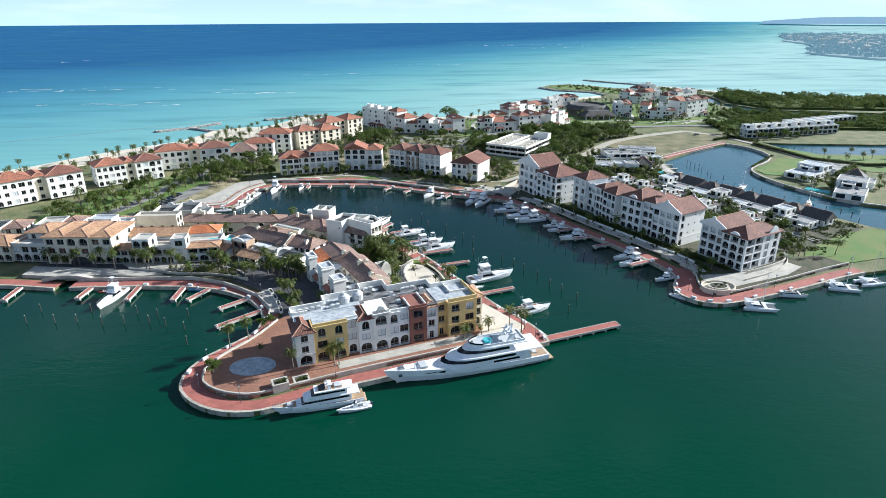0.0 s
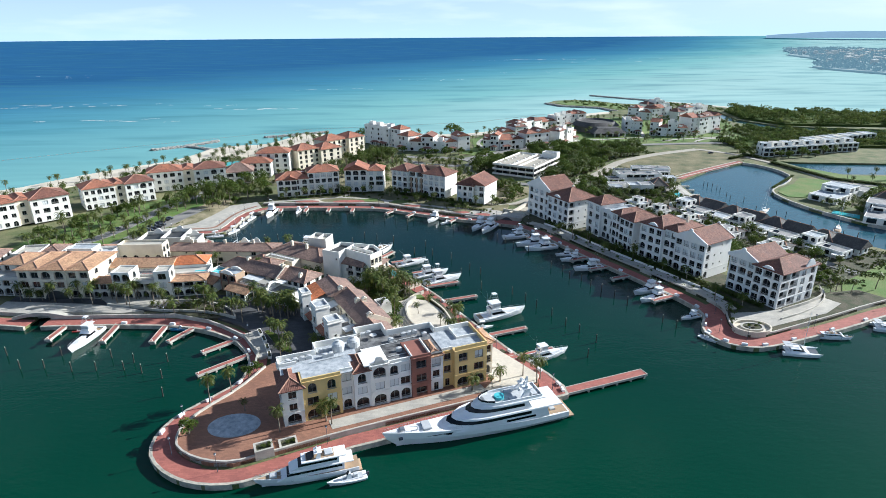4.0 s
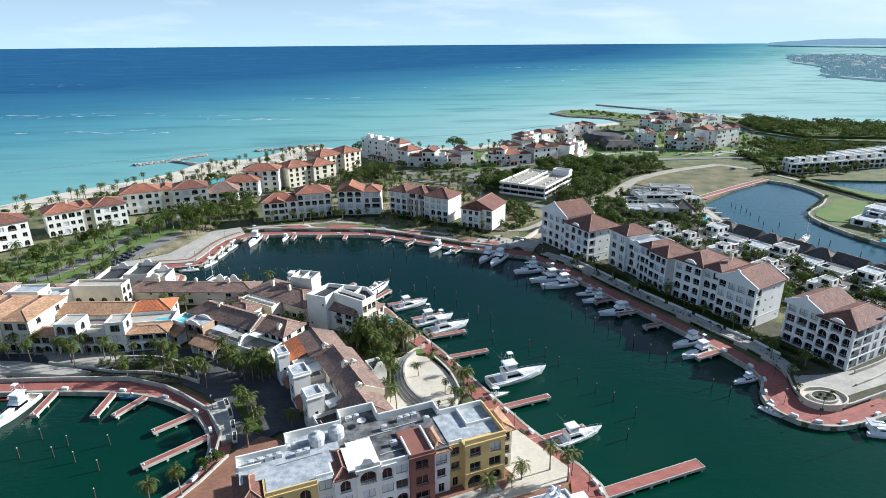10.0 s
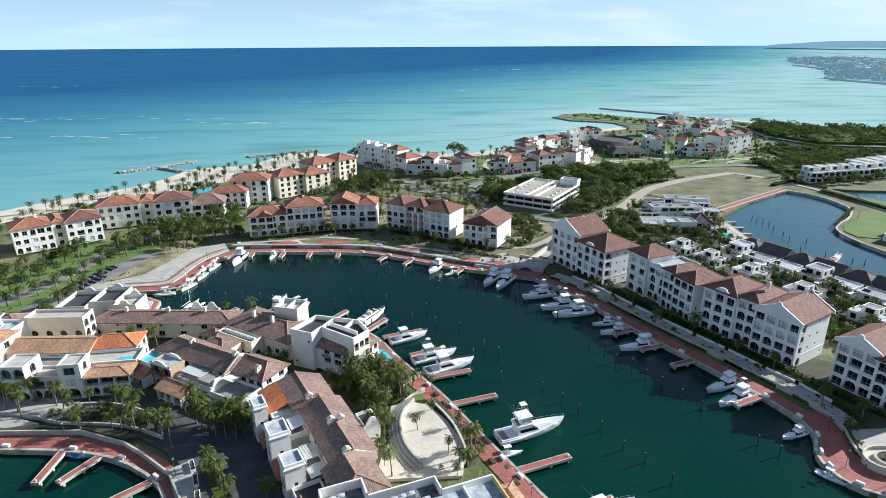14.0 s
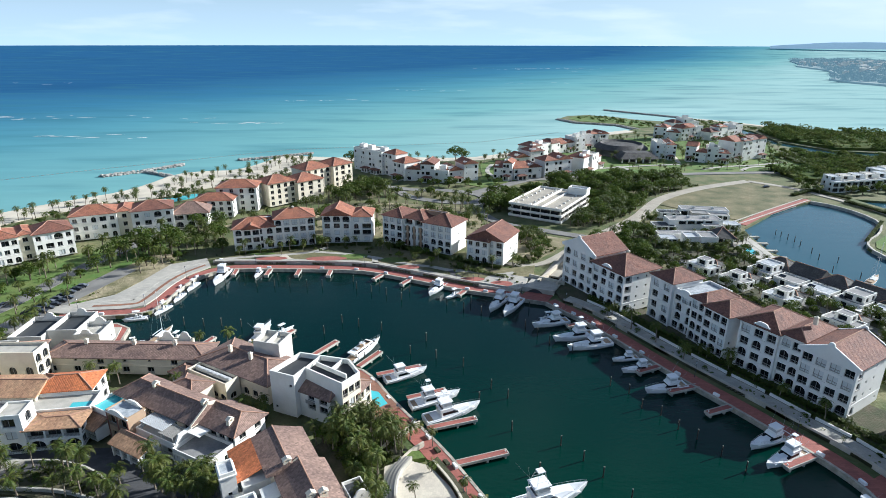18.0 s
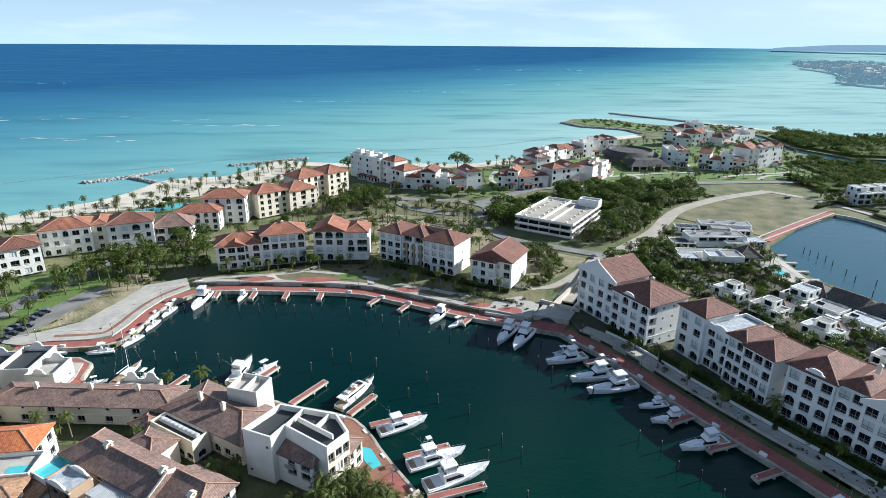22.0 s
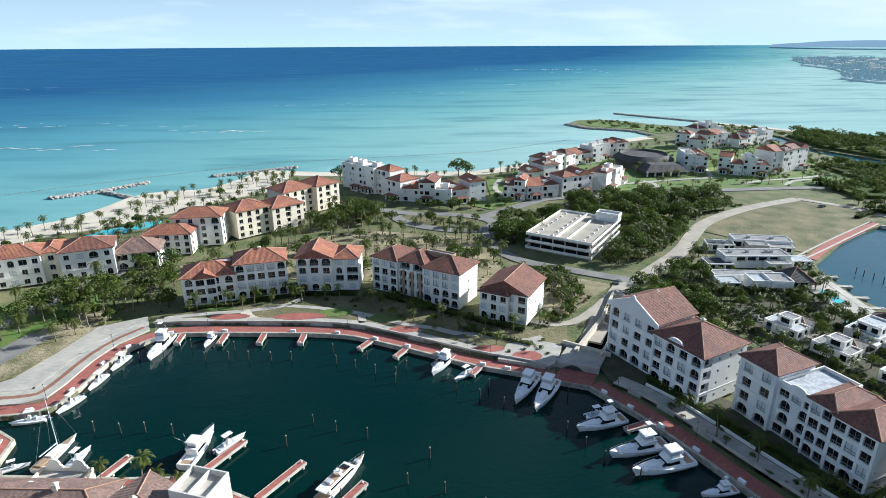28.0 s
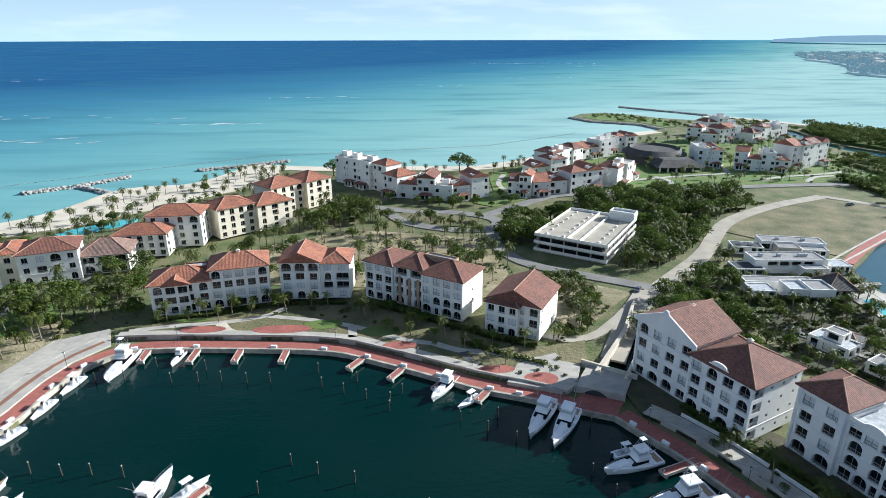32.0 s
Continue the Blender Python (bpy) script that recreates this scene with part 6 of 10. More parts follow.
part("lower_roof", Geo().add([(-3.4, 2.5, 8.25), (7.6, 2.5, 8.25), (7.6, 7.6, 9.9), (-3.4, 7.6, 9.9), (-3.4, 2.5, 8.0), (7.6, 2.5, 8.0), (7.6, 7.6, 9.65), (-3.4, 7.6, 9.65)],
                             [(0, 1, 2, 3), (7, 6, 5, 4), (4, 5, 1, 0), (5, 6, 2, 1), (6, 7, 3, 2), (7, 4, 0, 3)]).mesh("lower_roof", M["orange"], uv=True), None, hs, "bright orange tiles")
saddle(hs, 9.4, 33.8, 9.2, 14.6, 20.2, 9.1, 11.4, 8.7, "brown", (0, 0))
saddle(hs, 32.6, 44.6, 7.2, 12.4, 18.4, 8.5, 10.9, 8.2, "brown", (0, 4.6))
for u, v in ((10.0, 12.2), (21.6, 13.6), (22.2, 15.8), (33.2, 13.0)):
    white_chimney(hs, u, v, 11.0)
for u, z in ((10.0, 10.6), (33.6, 10.7)):       # verge walls where the roofs step
    part("verge", Geo().add([(u, 8.6, z - 1.9), (u, 14.4, z + 0.9), (u, 19.6, z - 1.8), (u + 0.3, 8.6, z - 1.9), (u + 0.3, 14.4, z + 0.9), (u + 0.3, 19.6, z - 1.8),
                             (u, 8.6, z - 3.6), (u, 19.6, z - 3.6), (u + 0.3, 8.6, z - 3.6), (u + 0.3, 19.6, z - 3.6)],
                            [(0, 1, 4, 3), (1, 2, 5, 4), (6, 0, 3, 8), (2, 7, 9, 5), (6, 7, 2, 1, 0), (3, 4, 5, 9, 8)]), M["creamwall"], hs)
for u, v, w, d, h in ((4.3, -0.6, 4.3, 3.0, 9.6), (16.0, 0.0, 5.2, 4.4, 9.6), (28.0, 0.1, 4.4, 4.2, 9.6)):
    block(hs, u, v, w, d, 2.0, h / 3, ["d", "r", "."], left=["s", "s", "."], right=[".", "s", "."], roof="flat", parapet=0.55, deck="paleroof", wall="white", cornice=False)
    part("tower_cornice", Geo().prism([rect(u - 0.25, v - 0.25, u + w + 0.25, v + d + 0.25), rect(u - 0.003, v - 0.003, u + w + 0.003, v + d + 0.003)], 2.0 + h - 0.5, 2.0 + h - 0.2), M["white"], hs)
block(hs, 8.6, 1.0, 7.4, 8.6, 2.0, 3.3, ["rSr"], roof="none", wall="stucco", cornice=False)
block(hs, 21.2, 1.0, 6.8, 8.6, 2.0, 3.3, ["SrS"], roof="none", wall="stucco", cornice=False)
block(hs, 32.4, 1.0, 8.6, 6.8, 2.0, 3.3, ["rS"], right=["r"], roof="none", wall="stucco", cornice=False)
terrace_deck(hs, 8.7, 1.1, 15.9, 9.5, 5.6, "greydeck", 1.1)
terrace_deck(hs, 21.3, 1.1, 27.9, 9.5, 5.6, "greydeck", 0.9)
terrace_deck(hs, 32.5, 1.1, 40.9, 7.1, 5.6, "darkdeck", 1.0)
saddle(hs, 21.6, 28.0, -0.7, 2.4, 2.6, 5.6, 7.0, 6.9, "terra")
saddle(hs, 10.4, 15.6, -0.7, 1.0, 1.2, 5.2, 6.0, 5.9, "terra")
saddle(hs, 35.6, 42.0, -0.6, 2.0, 2.2, 5.6, 6.8, 6.7, "brown")
part("awning", Geo().add([(10.9, 9.4, 8.3), (15.4, 9.4, 8.3), (15.4, 6.0, 7.7), (10.9, 6.0, 7.7), (10.9, 9.4, 8.2), (15.4, 9.4, 8.2), (15.4, 6.0, 7.6), (10.9, 6.0, 7.6)],
                         [(0, 3, 2, 1), (4, 5, 6, 7), (0, 1, 5, 4), (1, 2, 6, 5), (2, 3, 7, 6), (3, 0, 4, 7)]), M["white"], hs, "pale flat awning")
part("awning", Geo().add([(29.4, 9.0, 8.0), (33.0, 9.0, 8.0), (33.0, 5.2, 7.5), (29.4, 5.2, 7.5), (29.4, 9.0, 7.9), (33.0, 9.0, 7.9), (33.0, 5.2, 7.4), (29.4, 5.2, 7.4)],
                         [(0, 3, 2, 1), (4, 5, 6, 7), (0, 1, 5, 4), (1, 2, 6, 5), (2, 3, 7, 6), (3, 0, 4, 7)]), M["canvas"], hs, "grey flat awning")
pergola(hs, 22.4, 5.6, 27.6, 8.8, 8.0, 13)
terrace_deck(hs, 18.4, 20.6, 24.0, 24.6, 8.0, "darkdeck", 0.8)
part("wall", Geo().box(18.4, 20.6, 1.6, 24.0, 24.6, 7.6), M["white"], hs)
curved_gable(hs, 24.1, 22.6, 8.4, 4.2, 2.2, "white", 0.35, end=True)
umb = thing("parasol", "cream parasol on a roof terrace", "parasol", pose(-25.4, 164.2, 5.6))
part("pole", Geo().tube((0, 0, 0), (0, 0, 2.5), 0.04, n=6), M["frame"], umb)
part("canopy", Geo().rings([[(r * math.cos(i * math.tau / 8), r * math.sin(i * math.tau / 8), z) for i in range(8)] for r, z in ((1.5, 2.15), (0.8, 2.5), (0.06, 2.75))]), M["cream"], umb)

# middle row, parallel to the basin
hs, L = village("village house with long brown roof and white arched tower", (-78.3, 226.4), (-43.7, 206.4))
block(hs, 0.8, 0.9, 27.4, 9.2, 2.0, 3.15, ["SrSrSr", "rdrdrr"], left=["rr", "rr"], roof="none", wall="creamwall", cornice=False)
block(hs, 28.2, 2.6, 11.2, 9.4, 2.0, 3.15, ["SdSd", "rrrr"], right=["rr", "rr"], roof="none", wall="white", cornice=False)
saddle(hs, 0.0, 28.8, 0.0, 5.1, 10.6, 8.7, 11.4, 8.5, "brown", (4.6, 0))
saddle(hs, 28.2, 40.2, 1.8, 7.4, 12.6, 8.3, 11.0, 8.2, "brown", (0, 3.0))
part("verge", Geo().add([(28.3, -0.2, 8.8), (28.3, 5.4, 11.9), (28.3, 7.4, 11.2), (28.75, -0.2, 8.8), (28.75, 5.4, 11.9), (28.75, 7.4, 11.2), (28.3, -0.2, 8.2), (28.3, 7.4, 8.2), (28.75, -0.2, 8.2), (28.75, 7.4, 8.2)],
                        [(0, 1, 4, 3), (1, 2, 5, 4), (6, 0, 3, 8), (2, 7, 9, 5), (6, 7, 2, 1, 0), (3, 4, 5, 9, 8)]), M["creamwall"], hs)
for u, v in ((10.5, 5.1), (27.4, 5.4), (36.5, 4.4)):
    white_chimney(hs, u, v, 10.9 if v > 5 else 9.6)
# arched tower of brick and sandy plaster with a white curved parapet
block(hs, 6.6, -6.0, 8.0, 4.6, 2.0, 3.75, ["dd", "AA"], left=["a", "a"], right=[".", "."], roof="flat", deck="paleroof", parapet=0.35, wall="tan", cornice=False)
part("front_skin", Geo().box(6.62, -6.1, 2.0, 6.95, -6.003, 9.4).box(14.25, -6.1, 2.0, 14.58, -6.003, 9.4).box(10.4, -6.1, 2.0, 10.8, -6.003, 9.4), M["brick"], hs)
curved_gable(hs, 10.6, -6.2, 9.3, 8.2, 1.5)
curved_gable(hs, 10.6, -1.7, 9.3, 8.2, 1.5)
terrace_deck(hs, -0.6, -5.6, 6.4, 0.8, 7.6, "pool", 0.9)
part("wall", Geo().box(-0.6, -5.6, 2.0, 6.4, 0.8, 7.2), M["white"], hs)
block(hs, 14.6, -4.6, 13.4, 5.5, 2.0, 3.3, ["LLL"], roof="none", wall="white", cornice=False)
terrace_deck(hs, 14.7, -4.5, 27.9, 0.8, 5.6, "concrete", 1.0)
pergola(hs, 15.4, -3.8, 23.4, 0.4, 8.0, 20, "canvas")
pergola(hs, 22.6, -4.4, 27.4, -0.8, 7.8, 12, "frame")
part("terrace_wall", Geo().frus((27.6, -5.0, 28.1, 0.6), (27.6, -3.0, 28.1, 0.6), 5.0, 8.2), M["white"], hs)
block(hs, 28.2, -5.4, 11.0, 7.8, 2.0, 3.2, ["SrSr"], right=["rr"], roof="none", wall="white", cornice=False)
terrace_deck(hs, 28.3, -5.3, 39.1, 2.3, 5.4, "greydeck", 0.9)
part("awning", Geo().box(28.8, -1.2, 7.8, 32.6, 2.6, 7.9), M["white"], hs, "white flat awning")
saddle(hs, 12.6, 23.6, -10.4, -6.6, -6.4, 5.4, 6.9, 6.8, "sandroof")
block(hs, 13.4, -9.6, 9.6, 5.0, 2.0, 3.0, ["LL"], right=["l"], roof="none", wall="cool", cornice=False)
for i in range(4):
    part("column", Geo().box(13.4 + i * 3.0, -10.1, 2.0, 13.8 + i * 3.0, -9.7, 5.3), M["white"], hs)
saddle(hs, -1.6, 6.2, -9.6, -5.8, -5.6, 5.6, 7.0, 6.9, "sandroof")
block(hs, -1.0, -8.8, 6.6, 3.2, 2.0, 3.3, ["LL"], left=["l"], roof="none", wall="white", cornice=False)
hut = village("small square house with a dark brown hip roof in the court", (-66.6, 229.6), (-58.4, 225.2))
block(hut[0], 0, 0, hut[1], 7, 2.0, 2.9, ["rr", ".."], right=["r", "."], roof="hip", tiles="brown", pitch=0.42, over=0.5, wall="creamwall", cornice=False)

# north row facing the basin
hs, L = village("long low village house with a brown tiled roof by the basin", (-108, 247.5), (-62, 244.5))
block(hs, 0, 0, L, 9, 2.0, 2.6, ["r.r.r.r.r.r.r", "..s.r.s.s.r.s"], roof="hip", tiles="brown", pitch=0.36, wall="creamwall")
for x in (10, 24, 36):
    chimney(hs, x, 4.5, 9.6)
hs, L = village("village house with brown roof and a rooftop cooling yard", (-63.5, 244.0), (-40.5, 229.5))
block(hs, 0, 0, L, 13, 2.0, 2.85, ["rararara", "........"], right=["rr", "rr"], left=["r.", ".."], roof="hip", tiles="brown", pitch=0.36, wall="creamwall")
block(hs, 2.0, -5.0, 15, 4.6, 2.0, 2.4, ["aaaaa", "....."], right=["a", "."], left=["a", "."], roof="flat", deck="darkdeck", parapet=1.0, wall="creamwall", cornice=False)
for i in range(9):
    roof_unit(hs, 3.5 + i * 1.5, -2.6, 6.85, 0)
block(hs, -4, -6, 6, 5, 2.0, 3.4, ["aa"], roof="hip", tiles="brown", pitch=0.5, cornice=False)
chimney(hs, 8, 5, 10.8)
chimney(hs, 16, 5, 10.8)
hs, L = village("small white tower house with sunk roof terraces", (-47.6, 244.0), (-39.9, 241.6))
block(hs, 0, 0, L, 7, 2.0, 3.3, ["..", "..", ".."], right=["s.", "s.", ".."], roof="flat", deck="concrete", parapet=1.3, wall="stucco", cornice=False)
part("parapet", Geo().box(L * 0.48, 0.35, 11.9, L * 0.52, 6.65, 13.1), M["white"], hs)
for x in (1.8, 5.6):
    curved_gable(hs, x, -0.6, 6.0, 3.0, 2.0)

# tall white and cream house at the bend of the quay
hs = village("white and cream three-storey house with dark sunk roof terraces", (-38.8, 226.8), (-37.8, 226.8))[0]
TALL = [(0.0, 0.0), (6.7, -3.1), (8.8, 0.9), (19.0, -6.7), (22.9, -1.6), (19.5, 4.8), (6.0, 8.9)]
for (a, b), rows, wall in (((0, 1), ["s..", "...", "..s"], "white"), ((1, 2), ["..", "..", ".."], "white"), ((2, 3), [".r.r", "....", "...."], "white"), ((3, 4), ["rRr", "bSb", "brb"], "creamwall"),
                           ((4, 5), ["rSr", "bSb", "rrr"], "creamwall"), ((5, 6), ["....", "....", "...."], "white"), ((6, 0), ["....", "....", "...."], "white")):
    p, q = TALL[a], TALL[b]
    fg = Geo()
    facade(fg, hs, pose(p[0], p[1], 0, 0, 0, math.degrees(math.atan2(q[1] - p[1], q[0] - p[0]))), math.dist(p, q), 2.0, 3.6, rows)
    part("wall", fg.weld(), M[wall], hs)
inner = [(0.5, 0.15), (6.5, -2.6), (8.65, 1.5), (18.9, -6.15), (22.4, -1.55), (19.2, 4.45), (6.2, 8.4)]
part("parapet", Geo().prism([TALL, inner], 12.6, 14.1), M["white"], hs)
part("roof_deck", Geo().prism([inner], 12.4, 12.75), M["darkdeck"], hs, "dark sunk roof terrace")
for p, q in (((9.0, 1.6), (11.6, 6.9)), ((11.0, 4.0), (19.6, -2.4)), ((15.6, 0.8), (17.6, 4.8))):
    part("parapet", strip(Geo(), [p, q], -0.17, 0.17, 12.75, 14.0), M["white"], hs)
wing, wl = house_at("village_house", "white corner wing with a brown hip roof and balconies", (-33.0, 226.0), (-23.2, 220.2), "house", "village houses")
block(wing, 0, 0, wl, 4.0, 2.0, 2.4, ["...", ".bb", ".rb"], right=["l", "l", "l"], left=["r", ".", "s"], roof="none", wall="white", cornice=False)
saddle(wing, -0.4, wl + 0.5, -0.5, 4.3, 5.6, 9.3, 11.4, 11.0, "brown", (2.6, 2.2))
part("balcony", Geo().box(wl * 0.4, -0.9, 6.9, wl * 0.6, -0.003, 7.0).box(wl * 0.4, -0.9, 7.0, wl * 0.6, -0.82, 7.9), M["frame"], wing)
annex, al = house_at("village_house", "low cream annex with a brown tiled roof by the quay", (-16.2, 224.6), (-13.6, 230.2), "house", "village houses")
block(annex, 0, 0.3, al, 4.0, 1.9, 3.0, ["rr", "rr"], right=["r", "r"], left=["r", "r"], roof="hip", tiles="brown", pitch=0.4, over=0.4, wall="creamwall", cornice=False)

# white twin-gabled house on the basin, and the dark terraces west of it
hs, L = village("small white house with twin scrolled gables by the basin", (-82, 253.5), (-71, 252.5))
block(hs, 0, 0, L, 7, 1.8, 3.4, ["...."], right=["r."], roof="flat", deck="concrete", wall="creamwall", cornice=False)
for x in (2.8, 8.2):
    curved_gable(hs, x, 0.0, 5.2, 5.0, 3.0)
    curved_gable(hs, x, 6.6, 5.2, 5.0, 3.0)
hs, L = village("white house with black sunk roof terraces and scrolled gables", (-126, 259), (-100, 259.5))
block(hs, 0, 0, 10, 14, 1.8, 2.1, ["....", "...."], left=["s.s", "..."], roof="flat", deck="darkdeck", parapet=1.5, wall="stucco", cornice=False)
block(hs, 10, 3, 9, 13, 1.8, 2.3, ["...", "..."], roof="flat", deck="darkdeck", parapet=1.6, wall="stucco", cornice=False)
block(hs, 19, 1, 7.5, 9, 1.8, 2.1, ["...", "..."], right=["ss", ".."], roof="flat", deck="concrete", parapet=1.4, wall="stucco", cornice=False)
for x, y, z in ((5, 13.6, 6.6), (14, 15.6, 7.0), (22.7, 9.6, 6.6), (22.7, 1.0, 6.6)):
    curved_gable(hs, x, y, z, 5.0, 2.4)

# arcaded row on the west quay
hs, L = village("cream arcaded house on a wide arch with sandy tiled roofs", (-146.5, 214.5), (-120, 213.0))
block(hs, 0, 0, 8.5, 18, 2.0, 3.7, ["AA", "RR", "RR"], left=["rr"] * 3, roof="hip", tiles="sandroof", pitch=0.3, wall="creamwall")
block(hs, 8.5, -0.5, 9.5, 18, 2.0, 3.8, ["..", "RR", "AA"], roof="hip", tiles="sandroof", pitch=0.28, wall="creamwall")
block(hs, 18, 0, 8.5, 18, 2.0, 3.7, ["AA", "SS", "RR"], right=["rr"] * 3, roof="hip", tiles="sandroof", pitch=0.3, wall="creamwall")
# dark arch-shaped sheet on the wall, in place of a shaded passage
g = Geo()
g.add([(9 + 8.5 * (0.5 - 0.5 * math.cos(math.pi * i / 12)), -0.56, 2.0 + 3.3 * math.sin(math.pi * i / 12)) for i in range(13)], [tuple(range(13))])
part("arch_opening", g, M["darkdeck"], hs, "wide dark panel for the shade under the archway")
room(hs, 6, 20, 10, 6, 10, 3.4)
block(hs, 2, 18.2, 20, 10, 2.0, 3.0, ["rrrr"] * 3, roof="flat", deck="paleroof")
for x, y in ((6, 22), (9, 24), (14, 21), (16, 25)):
    roof_unit(hs, x, y, 11.1, 0)
hs, L = village("white house with arcades, terraces and sandy tiled roofs", (-120, 212.5), (-97, 212.0))
block(hs, 0, 0, 8.5, 6, 2.0, 3.1, ["AAA", "RRR"], roof="hip", tiles="sandroof", pitch=0.3, wall="stucco")
block(hs, 8.5, -1.0, 6.5, 7, 2.0, 3.4, ["AA", "SS", "AA"], right=["a"] * 3, left=["a"] * 3, roof="flat", deck="concrete", parapet=0.5, wall="white", cornice=False)
block(hs, 15, 0, 8, 6, 2.0, 3.1, ["AAA", "LL"], roof="flat", deck="concrete", wall="stucco")
block(hs, 0, 12.6, 23.6, 9.6, 2.0, 3.55, ["rrrrrr", "rlrlrl"], roof="gx", tiles="sandroof", pitch=0.36, wall="creamwall", over=0.5)
terrace_deck(hs, 0.2, 6.2, 22.8, 12.5, 7.6, "greydeck", 0.7)
part("wall", Geo().box(0.2, 6.2, 2.0, 22.8, 12.5, 7.2), M["white"], hs)
block(hs, -4, 28, 18, 6, 2.0, 3.3, ["aaaa", "aaaa", "...."], right=["aa", "aa", "aa"], roof="flat", deck="concrete", parapet=0.9, wall="creamwall", cornice=False)
for i in range(8):
    part("pergola_slat", Geo().box(15.2 + i * 0.95, 5.8, 8.6, 15.5 + i * 0.95, 8.0, 8.75), M["brick"], hs)
hs, L = village("white house with an orange tiled roof and a glazed terrace", (-97, 212.0), (-80, 213.8))
block(hs, 0, 0, 5.5, 6, 2.0, 3.3, ["A", "S", "R"], right=["a"] * 3, left=["a"] * 3, roof="flat", deck="concrete", parapet=0.5, wall="white", cornice=False)
block(hs, 5.5, 0.5, 11.5, 6, 2.0, 2.9, ["AAA", "LLL"], right=["rr", "rr"], roof="hip", tiles="sandroof", pitch=0.25, wall="cool")
block(hs, 0.3, 14.2, 14.2, 8.6, 2.0, 3.55, ["rrrr", "rSrr"], right=["rr", "rr"], roof="hip", tiles="orange", pitch=0.42, wall="white", over=0.5)
block(hs, 0, 7, 17, 7.2, 2.0, 2.9, ["....", "...."], roof="flat", deck="concrete", wall="white", cornice=False)
part("pool_water", Geo().box(11.5, 8.2, 7.7, 16, 10.5, 7.95), M["pool"], hs)
hs, L = village("cream arcaded house with sandy tiled roofs on the west quay", (-176, 219), (-146.8, 215.0))
block(hs, 0, 0, 14, 12, 2.0, 3.4, ["AAAA", "RRSR"], left=["rr"] * 2, roof="hip", tiles="sandroof", pitch=0.3, wall="creamwall")
block(hs, 14, 1.0, 15, 12, 2.0, 3.4, ["AAAA", "SRRS"], roof="flat", deck="concrete", wall="stucco")
block(hs, 16, 8, 10, 12, 2.0, 3.2, ["AA", "AA", "rr"], right=["rr"] * 3, roof="hip", tiles="sandroof", pitch=0.3, wall="stucco")
for k, (fl, fr) in enumerate((((-190, 238), (-172, 241)), ((-168, 243), (-150, 245)), ((-149, 241.5), (-128, 243)), ((-200, 226), (-180, 229)), ((-128, 243.5), (-111, 245)))):
    hs, L = village("white house with flat roofs, gables and brown tiles", fl, fr)
    block(hs, 0, 0, L * 0.55, 11, 1.8, 3.0, ["rrr", "rSr"], right=["rr", "rr"], roof="flat", deck="concrete" if k else "darkdeck", wall="stucco", cornice=False)
    block(hs, L * 0.55, 1, L * 0.45, 10, 1.8, 2.9, ["rr", "rr"], right=["rr", "rr"], roof="hip", tiles="brown", wall="stucco", cornice=False)
    curved_gable(hs, L * 0.3, 0, 7.8, 4.5, 1.8)

# ---- modern villas by the lagoon ----
FAR_OFF = True
def villa(fl, ang, k):
    hs = thing("villa", "white flat-roofed villa with a dark shingle roof by the lagoon", "villa", pose(fl[0], fl[1], 0, 0, 0, ang), "lagoon villas")
    block(hs, 0, 0, 10, 8, 1.5, 3.0, ["SrSr"], left=["r.r"], right=["rr"], roof="flat", deck="greydeck" if k % 2 else "paleroof", parapet=0.5, wall="white", cornice=False)
    if k % 3 == 0:
        block(hs, 2, 2.5, 7, 8, 1.5, 2.7, ["..", "Rr"], right=["..", "rr"], left=["..", "rr"], roof="flat", deck="greydeck" if k % 2 else "paleroof", parapet=0.6, wall="white", cornice=False)
    block(hs, 0.5, 10.5, 10.5, 8, 1.5, 3.2, ["rr"], right=["rr"], roof="gx" if k % 2 else "hip", tiles="slate", pitch=0.65, over=1.0, wall="white", cornice=False)
    part("pergola", Geo().box(7, -3.2, 3.9, 11, 0, 4.05).box(7.1, -3.1, 1.3, 7.3, -2.9, 3.9).box(10.7, -3.1, 1.3, 10.9, -2.9, 3.9), M["white"], hs)
    part("solar_panel", Geo().add([(1, 1.5, 5.0), (3.4, 1.5, 5.0), (3.4, 3.2, 5.5), (1, 3.2, 5.5), (1, 1.5, 4.9), (3.4, 1.5, 4.9), (3.4, 3.2, 5.4), (1, 3.2, 5.4)],
                                    [(0, 1, 2, 3), (4, 7, 6, 5), (0, 4, 5, 1), (1, 5, 6, 2), (2, 6, 7, 3), (3, 7, 4, 0)]), M["glass"], hs)
    pl = part("plunge_pool", Geo().box(-4.5, 11, 1.2, -0.8, 17, 1.62), M["pool"], hs)
    part("pool_rim", Geo().box(-4.9, 10.6, 1.2, -4.5, 17.4, 1.7).box(-0.8, 10.6, 1.2, -0.4, 17.4, 1.7), M["concrete"], pl)


